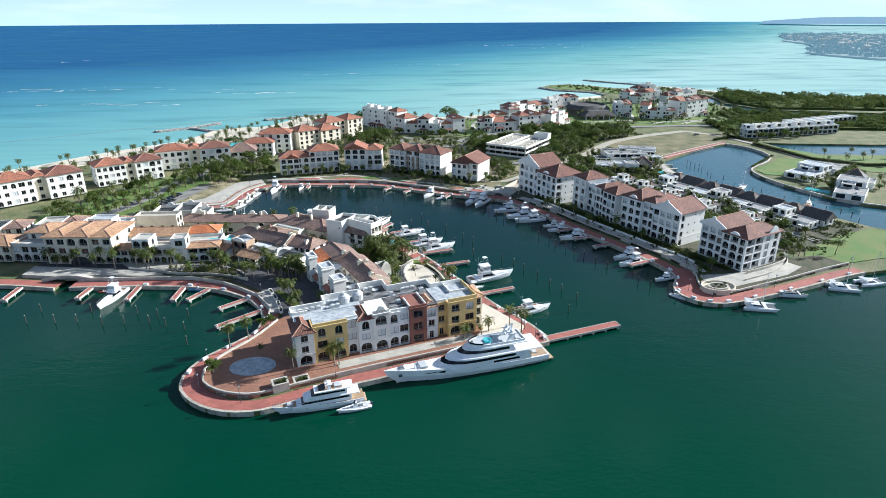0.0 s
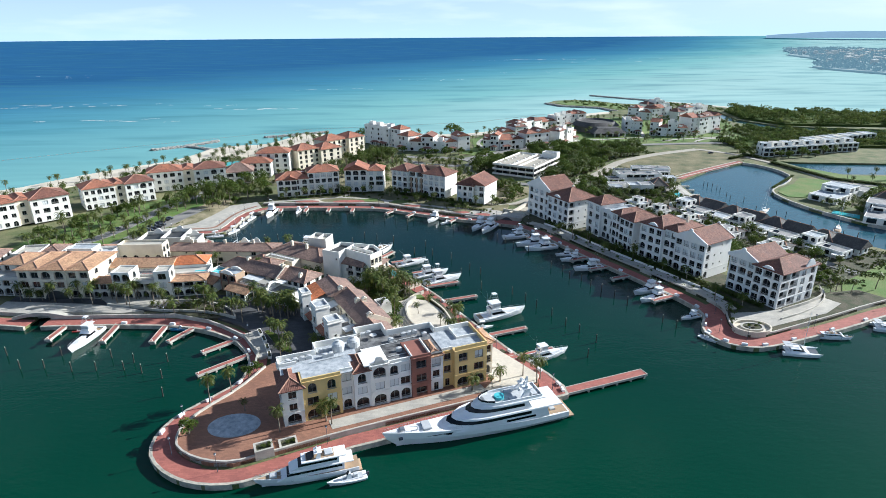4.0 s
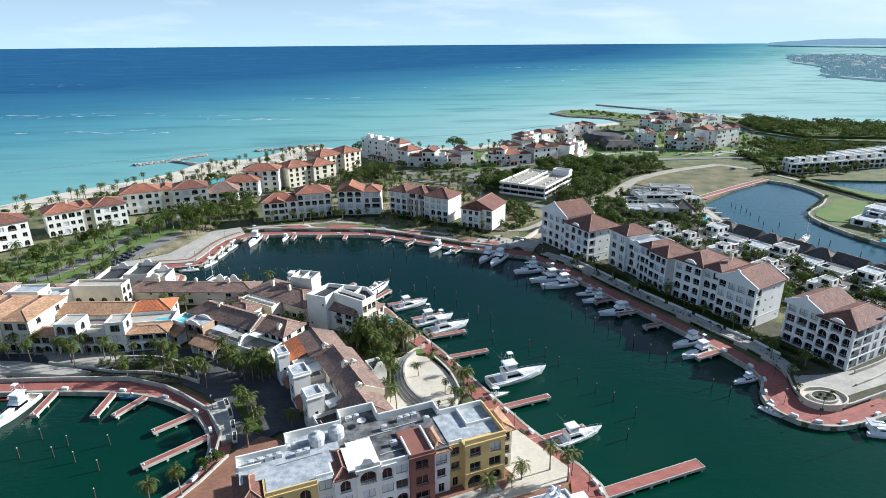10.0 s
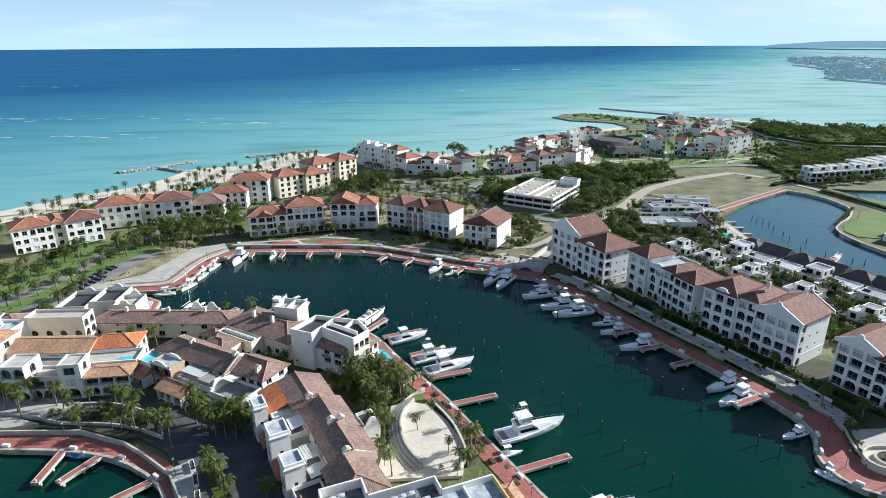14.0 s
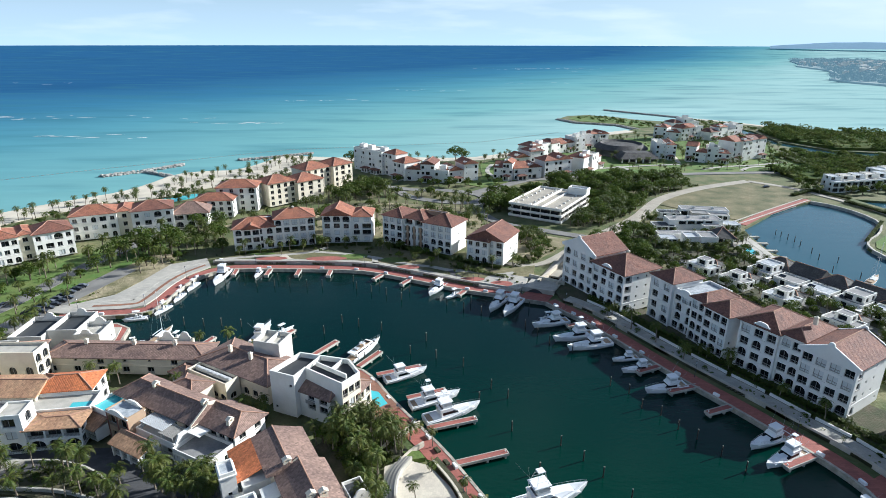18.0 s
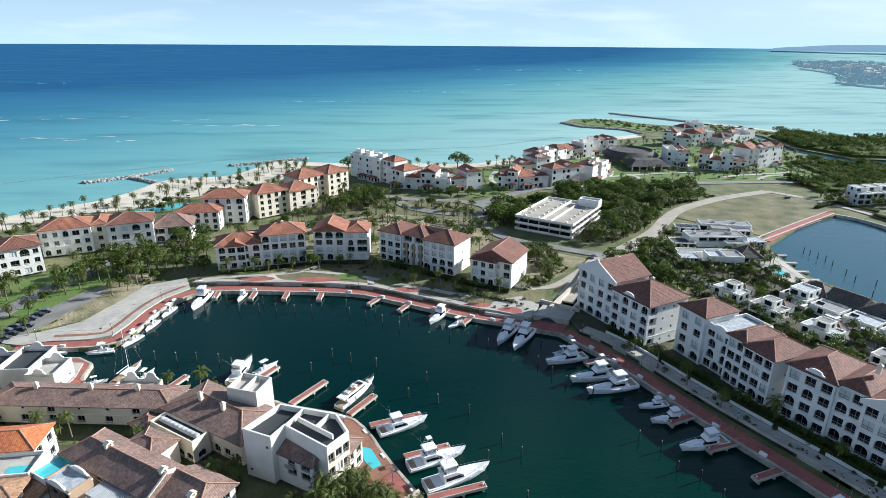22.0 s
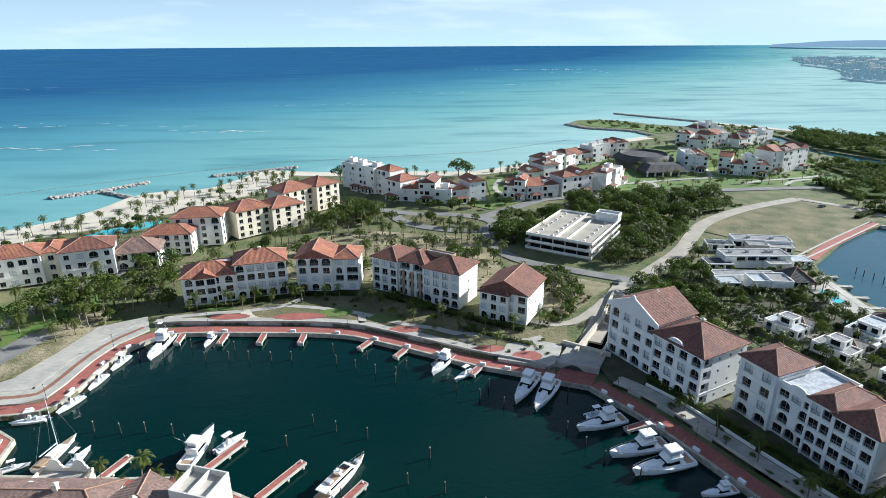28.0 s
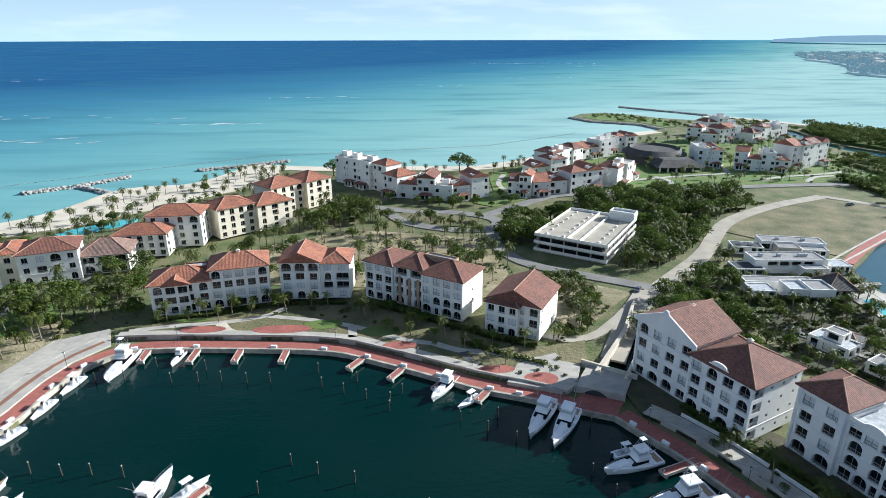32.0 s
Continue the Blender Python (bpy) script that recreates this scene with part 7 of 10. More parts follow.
row_a = [(134 + 5.2 * i, 315 - 10.0 * i) for i in range(8)]
for k, (x, y) in enumerate(row_a):
    villa((x, y), -63, k)
for k, (x, y) in enumerate([(112, 322), (118, 307), (126, 290), (135, 270), (146, 250)]):
    hs = thing("villa", "low white villa with flat roofs and a dark tiled lean-to", "villa", pose(x, y, 0, 0, 0, -63), "lagoon villas")
    block(hs, 0, 0, 11, 7, 1.5, 3.0, ["rSr"], right=["rr"], left=["rr"], roof="flat", deck="greydeck" if k % 2 else "paleroof", parapet=0.5, wall="white", cornice=False)
    block(hs, 1.5, 7, 8, 5.5, 1.5, 2.8, ["rr"], right=["r"], left=["r"], roof="hip", tiles="slate", pitch=0.35, wall="white", cornice=False)
    block(hs, 3, 2, 5, 4.5, 4.5, 2.5, ["R"], right=["r"], left=["r"], roof="flat", deck="greydeck", parapet=0.3, wall="white", cornice=False)

# large modern houses
MH = "low white and grey flat-roofed modern house with long window bands"
hs, L = house_at("modern_house", MH, (129, 396.5), (164, 389), "house", "modern houses")
FL = dict(roof="flat", cornice=False)
block(hs, 0, -1, 12, 7, 1.5, 3.0, [".L.LL"], left=["L"], deck="darkdeck", parapet=0.35, wall="white", **FL)
block(hs, 13, 5.4, 25, 8, 1.5, 3.8, ["LLLLLL"], right=["LL"], left=["."], deck="greydeck", parapet=0.35, wall="cool", **FL)
block(hs, 17.5, -1, 8.5, 6.2, 1.5, 3.5, ["...."], right=["."], deck="greydeck", parapet=0.3, wall="shutterwall", **FL)
block(hs, 27, 0, 10, 5.2, 1.5, 2.7, ["LLL"], right=["L"], deck="greydeck", parapet=0.3, wall="white", **FL)
for x in (4, 8, 20, 30):
    roof_unit(hs, x, 2.5 if x < 12 else 9, 4.6 if x < 12 else 5.4, 0)
hs, L = house_at("modern_house", MH, (118, 372), (154, 370), "house", "modern houses")
block(hs, 0, 0, 10.5, 8, 1.5, 2.7, ["LLL"], left=["LL"], deck="darkdeck", parapet=0.35, wall="cool", **FL)
block(hs, 8, 3, 27, 9, 1.5, 2.5, ["......", ".LLLL."], right=["..", "r."], left=["..", ".."], deck="greydeck", parapet=0.4, wall="white", **FL)
block(hs, 24, -1.5, 9, 4.4, 1.5, 3.4, ["..."], right=["."], deck="greydeck", parapet=0.3, wall="white", **FL)
block(hs, 36, 2, 8, 7, 1.5, 3.1, ["LLL"], right=["LL"], deck="paleroof", parapet=0.25, wall="cool", **FL)
for x in (12, 19, 27, 29):
    roof_unit(hs, x, 8, 6.6, 0)
hs, L = house_at("modern_house", "white flat-roofed modern house with a dark shingle pavilion", (113.5, 355.5), (146, 352), "house", "modern houses")
block(hs, 0, -2.5, 8, 7, 1.5, 2.6, [".LL"], left=["L"], deck="paleroof", parapet=0.35, wall="white", **FL)
block(hs, 11, -4.5, 6.4, 8, 1.5, 2.1, ["...", "..."], right=[".", "."], deck="paleroof", parapet=0.5, wall="white", **FL)
block(hs, 17.4, -5.5, 8, 9, 1.5, 2.3, ["L..", "..."], right=[".r", ".."], deck="greydeck", parapet=0.5, wall="white", **FL)
block(hs, 25.6, -1.5, 8.4, 9, 1.5, 3.3, ["LL"], right=["LL"], roof="hip", tiles="slate", pitch=0.8, over=1.1, cornice=False)
block(hs, 1, 6, 24, 5, 1.5, 2.6, ["......"], deck="greydeck", parapet=0.3, wall="cool", **FL)
for k, (fl, fr, d) in enumerate((((228, 316), (265, 338), 15), ((230, 275), (262, 310), 14))):
    hs, L = house_at("modern_house", "large white and grey flat-roofed modern house with long window bands", fl, fr, "house", "modern houses")
    block(hs, 0, 0, L * 0.4, d, 1.5, 3.2, ["SLr"], left=["LL"], right=["rr"], roof="flat", deck="greydeck" if k % 2 else "paleroof", parapet=0.4, wall="white", cornice=False)
    block(hs, L * 0.4, 1.5, L * 0.28, d, 1.5, 3.0, ["..", "LL"], right=["..", "rr"], left=["..", "ll"], roof="flat", deck="greydeck" if k % 2 else "paleroof", parapet=0.4, wall="cool", cornice=False)
    block(hs, L * 0.68, -1.0, L * 0.32, d * 0.8, 1.5, 3.3, ["LLL"], right=["LL"], roof="flat", deck="greydeck", parapet=0.35, wall="white", cornice=False)
    if k != 2:
        block(hs, L * 0.3, d * 0.45, L * 0.4, d * 0.45, 4.6, 2.2, ["LrLrL"], right=["L"], left=["L"], roof="flat", deck="greydeck" if k % 2 else "paleroof", parapet=0.3, wall="white", cornice=False)
    if k in (1, 2):
        block(hs, L * 0.8, d * 0.3, L * 0.22, d * 0.7, 1.5, 3.6, ["r."], right=["rr"], roof="hip", tiles="slate", pitch=0.9, over=0.8, cornice=False)
    for x in (0.08, 0.3, 0.85):
        roof_unit(hs, L * x, d * 0.3, 4.75, 0)
solo("pool_2", Geo().prism([[(150, 350), (154.2, 350), (152.8, 338.6), (148.6, 338)]], 1.0, 1.62), M["pool"], "long turquoise swimming pool beside the lagoon", "pool")
solo("pool_3", Geo().prism([[(-165, 434), (-157, 430), (-151, 437), (-144, 444), (-137, 450), (-138, 458), (-145, 456), (-153, 448), (-161, 442)]], 1.0, 1.7), M["pool"], "turquoise beach pool with curved edge", "pool")
solo("pool_4", Geo().prism([[(224, 292), (228, 297), (220, 306), (216, 302)]], 1.0, 1.56), M["pool"], "turquoise swimming pool of a modern house", "pool")

# far row of white houses beyond the channel
for k in range(9):
    x, y = 262 + 9.6 * k, 447 + 2.0 * k
    hs = thing("terrace_house", "white two-storey terrace house with open balconies", "house", pose(x, y, 0, 0, 0, 0), "far terrace houses")
    block(hs, 0, 0, 8.8, 12, 1.5, 3.3, ["LL", "LL"], left=["rr", "rr"], roof="flat", deck="concrete" if k % 2 else "paleroof", parapet=0.5, wall="white", cornice=False)
    block(hs, 1.2, 5, 6.4, 8, 8.1, 2.6, ["R."], left=["r"], roof="flat", deck="concrete" if k % 2 else "paleroof", parapet=0.3, wall="white", cornice=False)
for k in range(7):
    hs = thing("terrace_house", "white two-storey terrace house with open balconies", "house", pose(318 + 11 * k, 480 + 4 * k, 0, 0, 0, 5), "far terrace houses")
    block(hs, 0, 0, 10, 12, 1.5, 3.3, ["LL", "LL"], left=["rr", "rr"], roof="flat", deck="concrete" if k % 2 else "paleroof", parapet=0.5, wall="white", cornice=False)
FAR_OFF = False

# ---- docks, piles and boats ----
def dock(a, b, w=2.0, top="red"):
    d = math.dist(a, b)
    ob = thing("dock", "narrow red-decked concrete finger dock on piles" if top == "red" else "short pale concrete finger dock on the lagoon", "dock", pose(a[0], a[1], 0, 0, 0, math.degrees(math.atan2(b[1] - a[1], b[0] - a[0]))), "finger docks")
    part("deck", Geo().box(-0.5, -w / 2 + 0.2, 1.1, d - 0.2, w / 2 - 0.2, 1.32), M[top], ob)
    part("edge_beam", Geo().box(-0.5, -w / 2, 0.7, d, -w / 2 + 0.2, 1.392).box(-0.5, w / 2 - 0.2, 0.7, d, w / 2, 1.392).box(d - 0.2, -w / 2 + 0.2, 0.7, d, w / 2 - 0.2, 1.392), M["concrete"], ob)
    for i in range(max(2, int(d / 5))):
        x = d - 0.8 - i * 4.6
        if x > 0.5:
            part("dock_pile", Geo().box(x - 0.25, -w / 2 + 0.1, -1.5, x + 0.25, w / 2 - 0.1, 0.72), M["concrete"], ob)
    if w < 3:
        part("bollard", Geo().tube((d - 0.6, 0, 1.3), (d - 0.6, 0, 1.75), 0.14, 0.18, 8), M["white"], ob)


DOCKS = [(-145.5, 194, -145, 184), (-119.5, 194, -120, 184), (-102.5, 194, -102, 182), (-86, 192, -86, 181), (-76, 190, -81, 181), (-59, 182, -68, 174), (-53, 172, -65, 161.5),
         (20, 180.2, 33.5, 184.8), (7, 206.3, 19.6, 210), (1.4, 219.4, 13.5, 223), (25, 166, 39.5, 171.3), (-4, 232.6, 6.2, 236.2), (-13, 244.5, -0.6, 248.8), (-19, 249.5, -13.2, 257.8),
         (-35, 254.5, -27.6, 265), (-49, 263.5, -43.1, 273.3), (-71, 262, -68, 269)]
DOCKS_N = [(-78.3, 329, -78.0, 322), (-64.1, 328, -64.4, 321), (-51.7, 327.5, -51.9, 320.6), (-38.5, 326.5, -38.8, 319.8), (-16.2, 321, -19.9, 315.6), (-4.8, 315.5, -8.5, 310),
           (6.9, 310, 3.0, 304.8), (17.5, 304.5, 13.6, 299.2), (57.5, 275.6, 49, 272.5), (70, 246, 62.5, 243), (76.5, 235.4, 67.5, 232.8), (81, 225.4, 73.5, 222.9), (91, 206, 82, 202.5)]
for d in DOCKS + DOCKS_N:
    dock(d[:2], d[2:], 1.9)
dock((36, 148.2), (62.2, 157.0), 3.0)
for x, y in ((160.6, 364), (159.4, 354.4), (158, 344), (157, 335)):
    dock((x, y), (x + 6.4, y - 1.0), 2.0, "concrete")

PILES = [(-86, 314), (-79, 315), (-73, 321), (-66, 313), (-59, 313), (-59, 319), (-53, 313), (-46, 312), (-40, 312), (-28, 316), (-26, 309), (-20, 306), (-17, 311), (-14, 303), (-8, 301.5), (-5, 305),
         (-82, 280), (-75, 279), (-69, 279), (-62, 278), (-33, 272), (-28, 280), (-22, 277), (-14, 274), (-8, 298), (9, 293), (15, 289), (18, 294), (1, 266), (-4, 258), (21, 285), (39, 289), (35, 274), (38, 268), (41, 263), (47, 257)]
PILES_B = [(-18, 254.5), (4, 255), (12, 250), (19, 238), (23, 233), (22, 219), (33, 213), (37, 207.5), (26, 204), (40, 202), (44, 195), (47, 187.5), (50.5, 183), (54, 176), (49, 167.5), (53, 238), (57, 234), (58, 227), (62, 224), (64, 218),
           (67, 214), (70, 208), (73, 202.5), (80, 188), (83, 184), (15, 232), (-128, 169), (-128, 177), (-119, 169), (-112, 169), (-111, 176), (-103, 167), (-96, 167), (-95, 174), (-88, 167), (-87, 171), (-82, 165), (-75, 162), (-77, 171), (-71, 153)]
PILES_L = [(179, 369), (180, 366), (181, 362), (182, 358), (181, 352), (180, 342), (174, 319), (181, 312), (187, 303), (191, 301), (200, 270), (204, 266), (209, 262), (211, 257), (207, 247), (184, 330), (178, 334), (194, 285)]
_pile = Geo().rings([[(r * math.cos(i * math.tau / 8), r * math.sin(i * math.tau / 8), z) for i in range(8)] for r, z in ((0.17, -1.5), (0.15, 2.84), (0.14, 2.87))]).mesh("mooring_post", M["wood"])
_cap = Geo().rings([[(r * math.cos(i * math.tau / 8), r * math.sin(i * math.tau / 8), z) for i in range(8)] for r, z in ((0.165, 2.86), (0.165, 3.0), (0.05, 3.14))]).mesh("post_cap", M["quay"])
for x, y in PILES + PILES_B + PILES_L:
    p = tagged(part("mooring_post", _pile, None, m=pose(x, y, 0, random.uniform(-1.5, 1.5), random.uniform(-1.5, 1.5), 0)), "dark timber mooring post standing in the water", "post", "mooring posts")
    part("post_cap", _cap, None, p, "pale cap")


def hull_geo(L, B, h0, h1, fine=2.2, n=14, flare=0.82, tum=0.0):
    """A hull along +x from the stern at 0 to the bow at L; returns the hull and its deck."""
    g, deck = Geo(), Geo()
    rings, edge = [], []
    for i in range(n + 1):
        t = i / n
        b = B / 2 * (1 - t ** fine * 0.985) * (0.9 + 0.1 * min(1, t * 4))
        zs = h0 + (h1 - h0) * t ** 1.7
        kz = -0.5 + max(0, t - 0.8) * 2.0
        x = L * t + (0.0)
        xk = x - L * 0.07 * t ** 3
        rings.append([(xk, 0, kz), (xk, -b * flare * 0.9, 0.05 + max(0, t - 0.7) * 1.2), (x - L * 0.02 * t, -b * (flare + 0.12), (0.05 + zs) / 2 + max(0, t - 0.7)), (x, -b, zs), (x, -b + 0.14 * min(1, b), zs + 0.02), (x, b - 0.14 * min(1, b), zs + 0.02), (x, b, zs), (x - L * 0.02 * t, b * (flare + 0.12), (0.05 + zs) / 2 + max(0, t - 0.7)), (xk, b * flare * 0.9, 0.05 + max(0, t - 0.7) * 1.2)])
        edge.append((x - 0.02 * L * t ** 4, b - 0.12 * min(1, b), zs - 0.1))
    g.rings(rings)
    for i in range(n):
        (x0, b0, z0), (x1, b1, z1) = edge[i], edge[i + 1]
        deck.add([(x0, -b0, z0 + 0.13), (x1, -b1, z1 + 0.13), (x1, b1, z1 + 0.13), (x0, b0, z0 + 0.13)], [(0, 1, 2, 3)])
    return g, deck


def wedge(x0, x1, w, z0, z1, rake_f=0.35, rake_b=0.1, tuck=0.85):
    """A raked cabin body."""
    h = z1 - z0
    return Geo().frus((x0, -w / 2, x1, w / 2), (x0 + h * rake_b, -w / 2 * tuck, x1 - h * rake_f * 3, w / 2 * tuck), z0, z1)


def band(x0, x1, w, z0, z1, f0, f1, rake_f=0.35, rake_b=0.1, tuck=0.85, o=0.02):
    """A dark window band round a raked cabin between two shares of its height."""
    h = z1 - z0

    def rect(f):
        t = 1 - (1 - tuck) * f
        return (x0 + h * rake_b * f - o * 0.2 + 0.5, -w / 2 * t - o, x1 - h * rake_f * 3 * f + o, w / 2 * t + o)
    return Geo().frus(rect(f0), rect(f1), z0 + h * f0, z0 + h * f1)


def rail(g, L, B, h0, h1, fine, t0=0.45, n=8, h=0.7):
    pts = []
    for i in range(n + 1):
        t = t0 + (0.985 - t0) * i / n
        b = B / 2 * (1 - t ** fine * 0.985) - 0.15
        pts.append((L * t, max(b, 0.03), h0 + (h1 - h0) * t ** 1.7))
    for s in (1, -1):
        for p, q in zip(pts, pts[1:]):
            g.tube((p[0], s * p[1], p[2] + h), (q[0], s * q[1], q[2] + h), 0.025, n=4)
        for p in pts:
            g.tube((p[0], s * p[1], p[2]), (p[0], s * p[1], p[2] + h), 0.02, n=4)
    return g


def sportfisher(L, tower=True, label="", hull="gelcoat"):
    B, h0, h1 = L * 0.30, L * 0.075, L * 0.15
    ob = thing("motor_boat", label or "white sport-fishing boat with flybridge and outriggers", "boat", None, "moored boats")
    hg, dg = hull_geo(L, B, h0, h1, 2.8)
    part("hull", hg, M[hull], ob, smooth=False)
    part("deck", dg, M["gelcoat"], ob)
    part("cockpit_floor", Geo().box(0.4, -B * 0.36, h0 + 0.02, L * 0.24, B * 0.36, h0 + 0.07), M["teak"], ob)
    part("cockpit_coaming", Geo().box(0.05, -B * 0.43, h0, 0.35, B * 0.43, h0 + 0.45).box(0.35, -B * 0.43, h0, L * 0.25, -B * 0.37, h0 + 0.45).box(0.35, B * 0.37, h0, L * 0.25, B * 0.43, h0 + 0.45), M["gelcoat"], ob)
    z0 = h0 + 0.05
    zc = z0 + L * 0.105
    cab = part("cabin", wedge(L * 0.25, L * 0.66, B * 0.72, z0, zc, 0.75, 0.0), M["gelcoat"], ob)
    part("windscreen", band(L * 0.25, L * 0.66, B * 0.72, z0, zc, 0.45, 0.86, 0.75, 0.0), M["tint"], cab)
    part("foredeck", wedge(L * 0.5, L * 0.86, B * 0.5, z0 + L * 0.03, z0 + L * 0.075, 1.2, 0.0, 0.6), M["gelcoat"], ob)
    part("flybridge", wedge(L * 0.24, L * 0.5, B * 0.66, zc, zc + L * 0.045, 0.4, -0.2, 1.0), M["gelcoat"], ob)
    part("seating", Geo().box(L * 0.27, -B * 0.22, zc + L * 0.045, L * 0.42, B * 0.22, zc + L * 0.055), M["navy"], ob)
    zt = zc + L * 0.155
    top = part("hardtop", Geo().frus((L * 0.235, -B * 0.3, L * 0.46, B * 0.3), (L * 0.25, -B * 0.27, L * 0.45, B * 0.27), zt, zt + 0.14), M["gelcoat"], ob)
    enc = part("enclosure", Geo().frus((L * 0.29, -B * 0.27, L * 0.455, B * 0.27), (L * 0.275, -B * 0.255, L * 0.43, B * 0.255), zc + L * 0.045, zt), M["gelcoat"], ob)
    part("enclosure_window", Geo().frus((L * 0.31, -B * 0.275, L * 0.452, B * 0.275), (L * 0.30, -B * 0.265, L * 0.44, B * 0.265), zc + L * 0.085, zc + L * 0.125), M["canvas"], enc)
    legs = Geo()
    for x in (0.26, 0.44):
        for s in (-1, 1):
            legs.tube((L * x, s * B * 0.29, zc + L * 0.04), (L * (x - 0.005), s * B * 0.26, zt), 0.045, n=5)
    part("hardtop_frame", legs, M["metal"], top)
    if tower:
        tg = Geo()
        zz = zt + L * 0.16
        for x in (0.27, 0.43):
            for s in (-1, 1):
                tg.tube((L * x, s * B * 0.26, zt), (L * (0.35 + (x - 0.35) * 0.45), s * B * 0.11, zz), 0.04, n=5)
        for f in (0.35, 0.7):
            w = B * (0.26 - 0.15 * f)
            for s in (-1, 1):
                tg.tube((L * (0.35 - 0.08 * (1 - 0.55 * f)), s * w, zt + f * (zz - zt)), (L * (0.35 + 0.08 * (1 - 0.55 * f)), s * w, zt + f * (zz - zt)), 0.03, n=4)
        tw = part("tuna_tower", tg, M["metal"], ob)
        part("tower_top", Geo().bevbox(L * 0.305, -B * 0.14, zz, L * 0.395, B * 0.14, zz + 0.2, 0.05), M["gelcoat"], tw)
    for s in (-1, 1):
        part("outrigger", Geo().tube((L * 0.4, s * B * 0.36, zc), (L * 0.12, s * B * 0.62, zc + L * 0.36), 0.035, 0.012, 4), M["metal"], ob)
    part("antenna", Geo().tube((L * 0.26, B * 0.2, zt), (L * 0.23, B * 0.2, zt + L * 0.2), 0.025, 0.01, 4), M["gelcoat"], ob)
    part("bow_rail", rail(Geo(), L, B, h0, h1, 2.8), M["metal"], ob)
    return ob


def yacht(L, label, decks=2, hull="gelcoat", name="motor_yacht"):
    """A sleek motor yacht with stacked decks."""
    B, h0, h1 = L * 0.2, 0.5 + L * 0.055, 0.5 + L * 0.082
    ob = thing(name, label, "yacht", None)
    hg, dg = hull_geo(L, B, h0, h1, 3.0, 18, 0.9)
    part("hull", hg, M[hull], ob)
    part("deck", dg, M["teak"], ob)
    for s in (-1, 1):
        part("hull_window", Geo().add([(L * a, s * (B / 2 * (1 - a ** 3.0 * 0.985) * (0.9 + 0.1 * min(1, a * 4)) * k + 0.03), h0 * q + 0.4 * a) for a, q, k in ((0.34, 0.50, 0.975), (0.52, 0.50, 0.975), (0.64, 0.55, 0.98), (0.66, 0.62, 0.985), (0.52, 0.72, 0.988), (0.34, 0.72, 0.988))],
                                      [(0, 1, 2, 3, 4, 5) if s < 0 else (5, 4, 3, 2, 1, 0)]), M["tint"], ob)
    part("swim_platform", Geo().bevbox(-L * 0.03, -B * 0.42, 0.35, L * 0.02, B * 0.42, 0.7, 0.05), M["teak"], ob)
    z = h0 + 0.1
    x0, x1, w = L * 0.14, L * 0.78, B * 0.8
    for k in range(decks):
        zt = z + (1.15 + L * 0.022) * (1 - 0.04 * k)
        cab = part("superstructure", wedge(x0, x1, w, z, zt, 0.85, 0.0, 0.9), M["gelcoat"], ob)
        part("window_band", band(x0, x1, w, z, zt, 0.5, 0.8, 0.85, 0.0, 0.9, 0.03), M["tint"], cab)
        part("deck_overhang", Geo().bevbox(x0 - L * (0.09 - 0.02 * k), -w * 0.53, zt, x1 - L * 0.12, w * 0.53, zt + 0.22, 0.1), M["gelcoat"], cab)
        z = zt + 0.2
        x0, x1, w = x0 + L * 0.045, x1 - L * 0.115, w * 0.92
    part("sundeck", Geo().box(x0, -w * 0.42, z, x1 - L * 0.05, w * 0.42, z + 0.1), M["teak"], ob)
    part("sun_lounge", Geo().bevbox(x0 + L * 0.01, -w * 0.3, z + 0.1, x0 + L * 0.09, w * 0.3, z + 0.5, 0.1), M["canvas"], ob)
    part("windshield", Geo().frus((x1 - L * 0.09, -w * 0.42, x1 - L * 0.05, w * 0.42), (x1 - L * 0.13, -w * 0.38, x1 - L * 0.11, w * 0.38), z + 0.05, z + L * 0.02), M["tint"], ob)
    ar = Geo()
    xm = (x0 + x1) / 2
    for s in (-1, 1):
        ar.frus((xm - L * 0.03, s * w * 0.4 - 0.2, xm + L * 0.02, s * w * 0.4 + 0.2), (xm - L * 0.035, s * w * 0.32 - 0.12, xm - L * 0.005, s * w * 0.32 + 0.12), z, z + L * 0.05)
    ar.bevbox(xm - L * 0.045, -w * 0.36, z + L * 0.05, xm + L * 0.03, w * 0.36, z + L * 0.056, 0.04)
    mast = part("radar_arch", ar, M["gelcoat"], ob)
    dg2 = Geo()
    for s in (-1, 1):
        dg2.rings([[(xm + r * math.cos(i * math.tau / 10), s * w * 0.2 + r * math.sin(i * math.tau / 10), z + L * 0.056 + h) for i in range(10)] for r, h in ((L * 0.008, 0), (L * 0.012, L * 0.01), (L * 0.009, L * 0.02), (0.02, L * 0.024))])
    part("radar_dome", dg2, M["gelcoat"], mast)
    part("antenna", Geo().tube((xm, 0, z + L * 0.056), (xm - L * 0.01, 0, z + L * 0.14), 0.06, 0.02, 5), M["metal"], mast)
    part("foredeck_seat", Geo().bevbox(L * 0.78, -B * 0.16, h1 * 0.92, L * 0.85, B * 0.16, h1 * 0.92 + 0.55, 0.12), M["canvas"], ob)
    part("bow_rail", rail(Geo(), L, B, h0, h1, 3.0, 0.5, 10, 0.9), M["metal"], ob)
    return ob


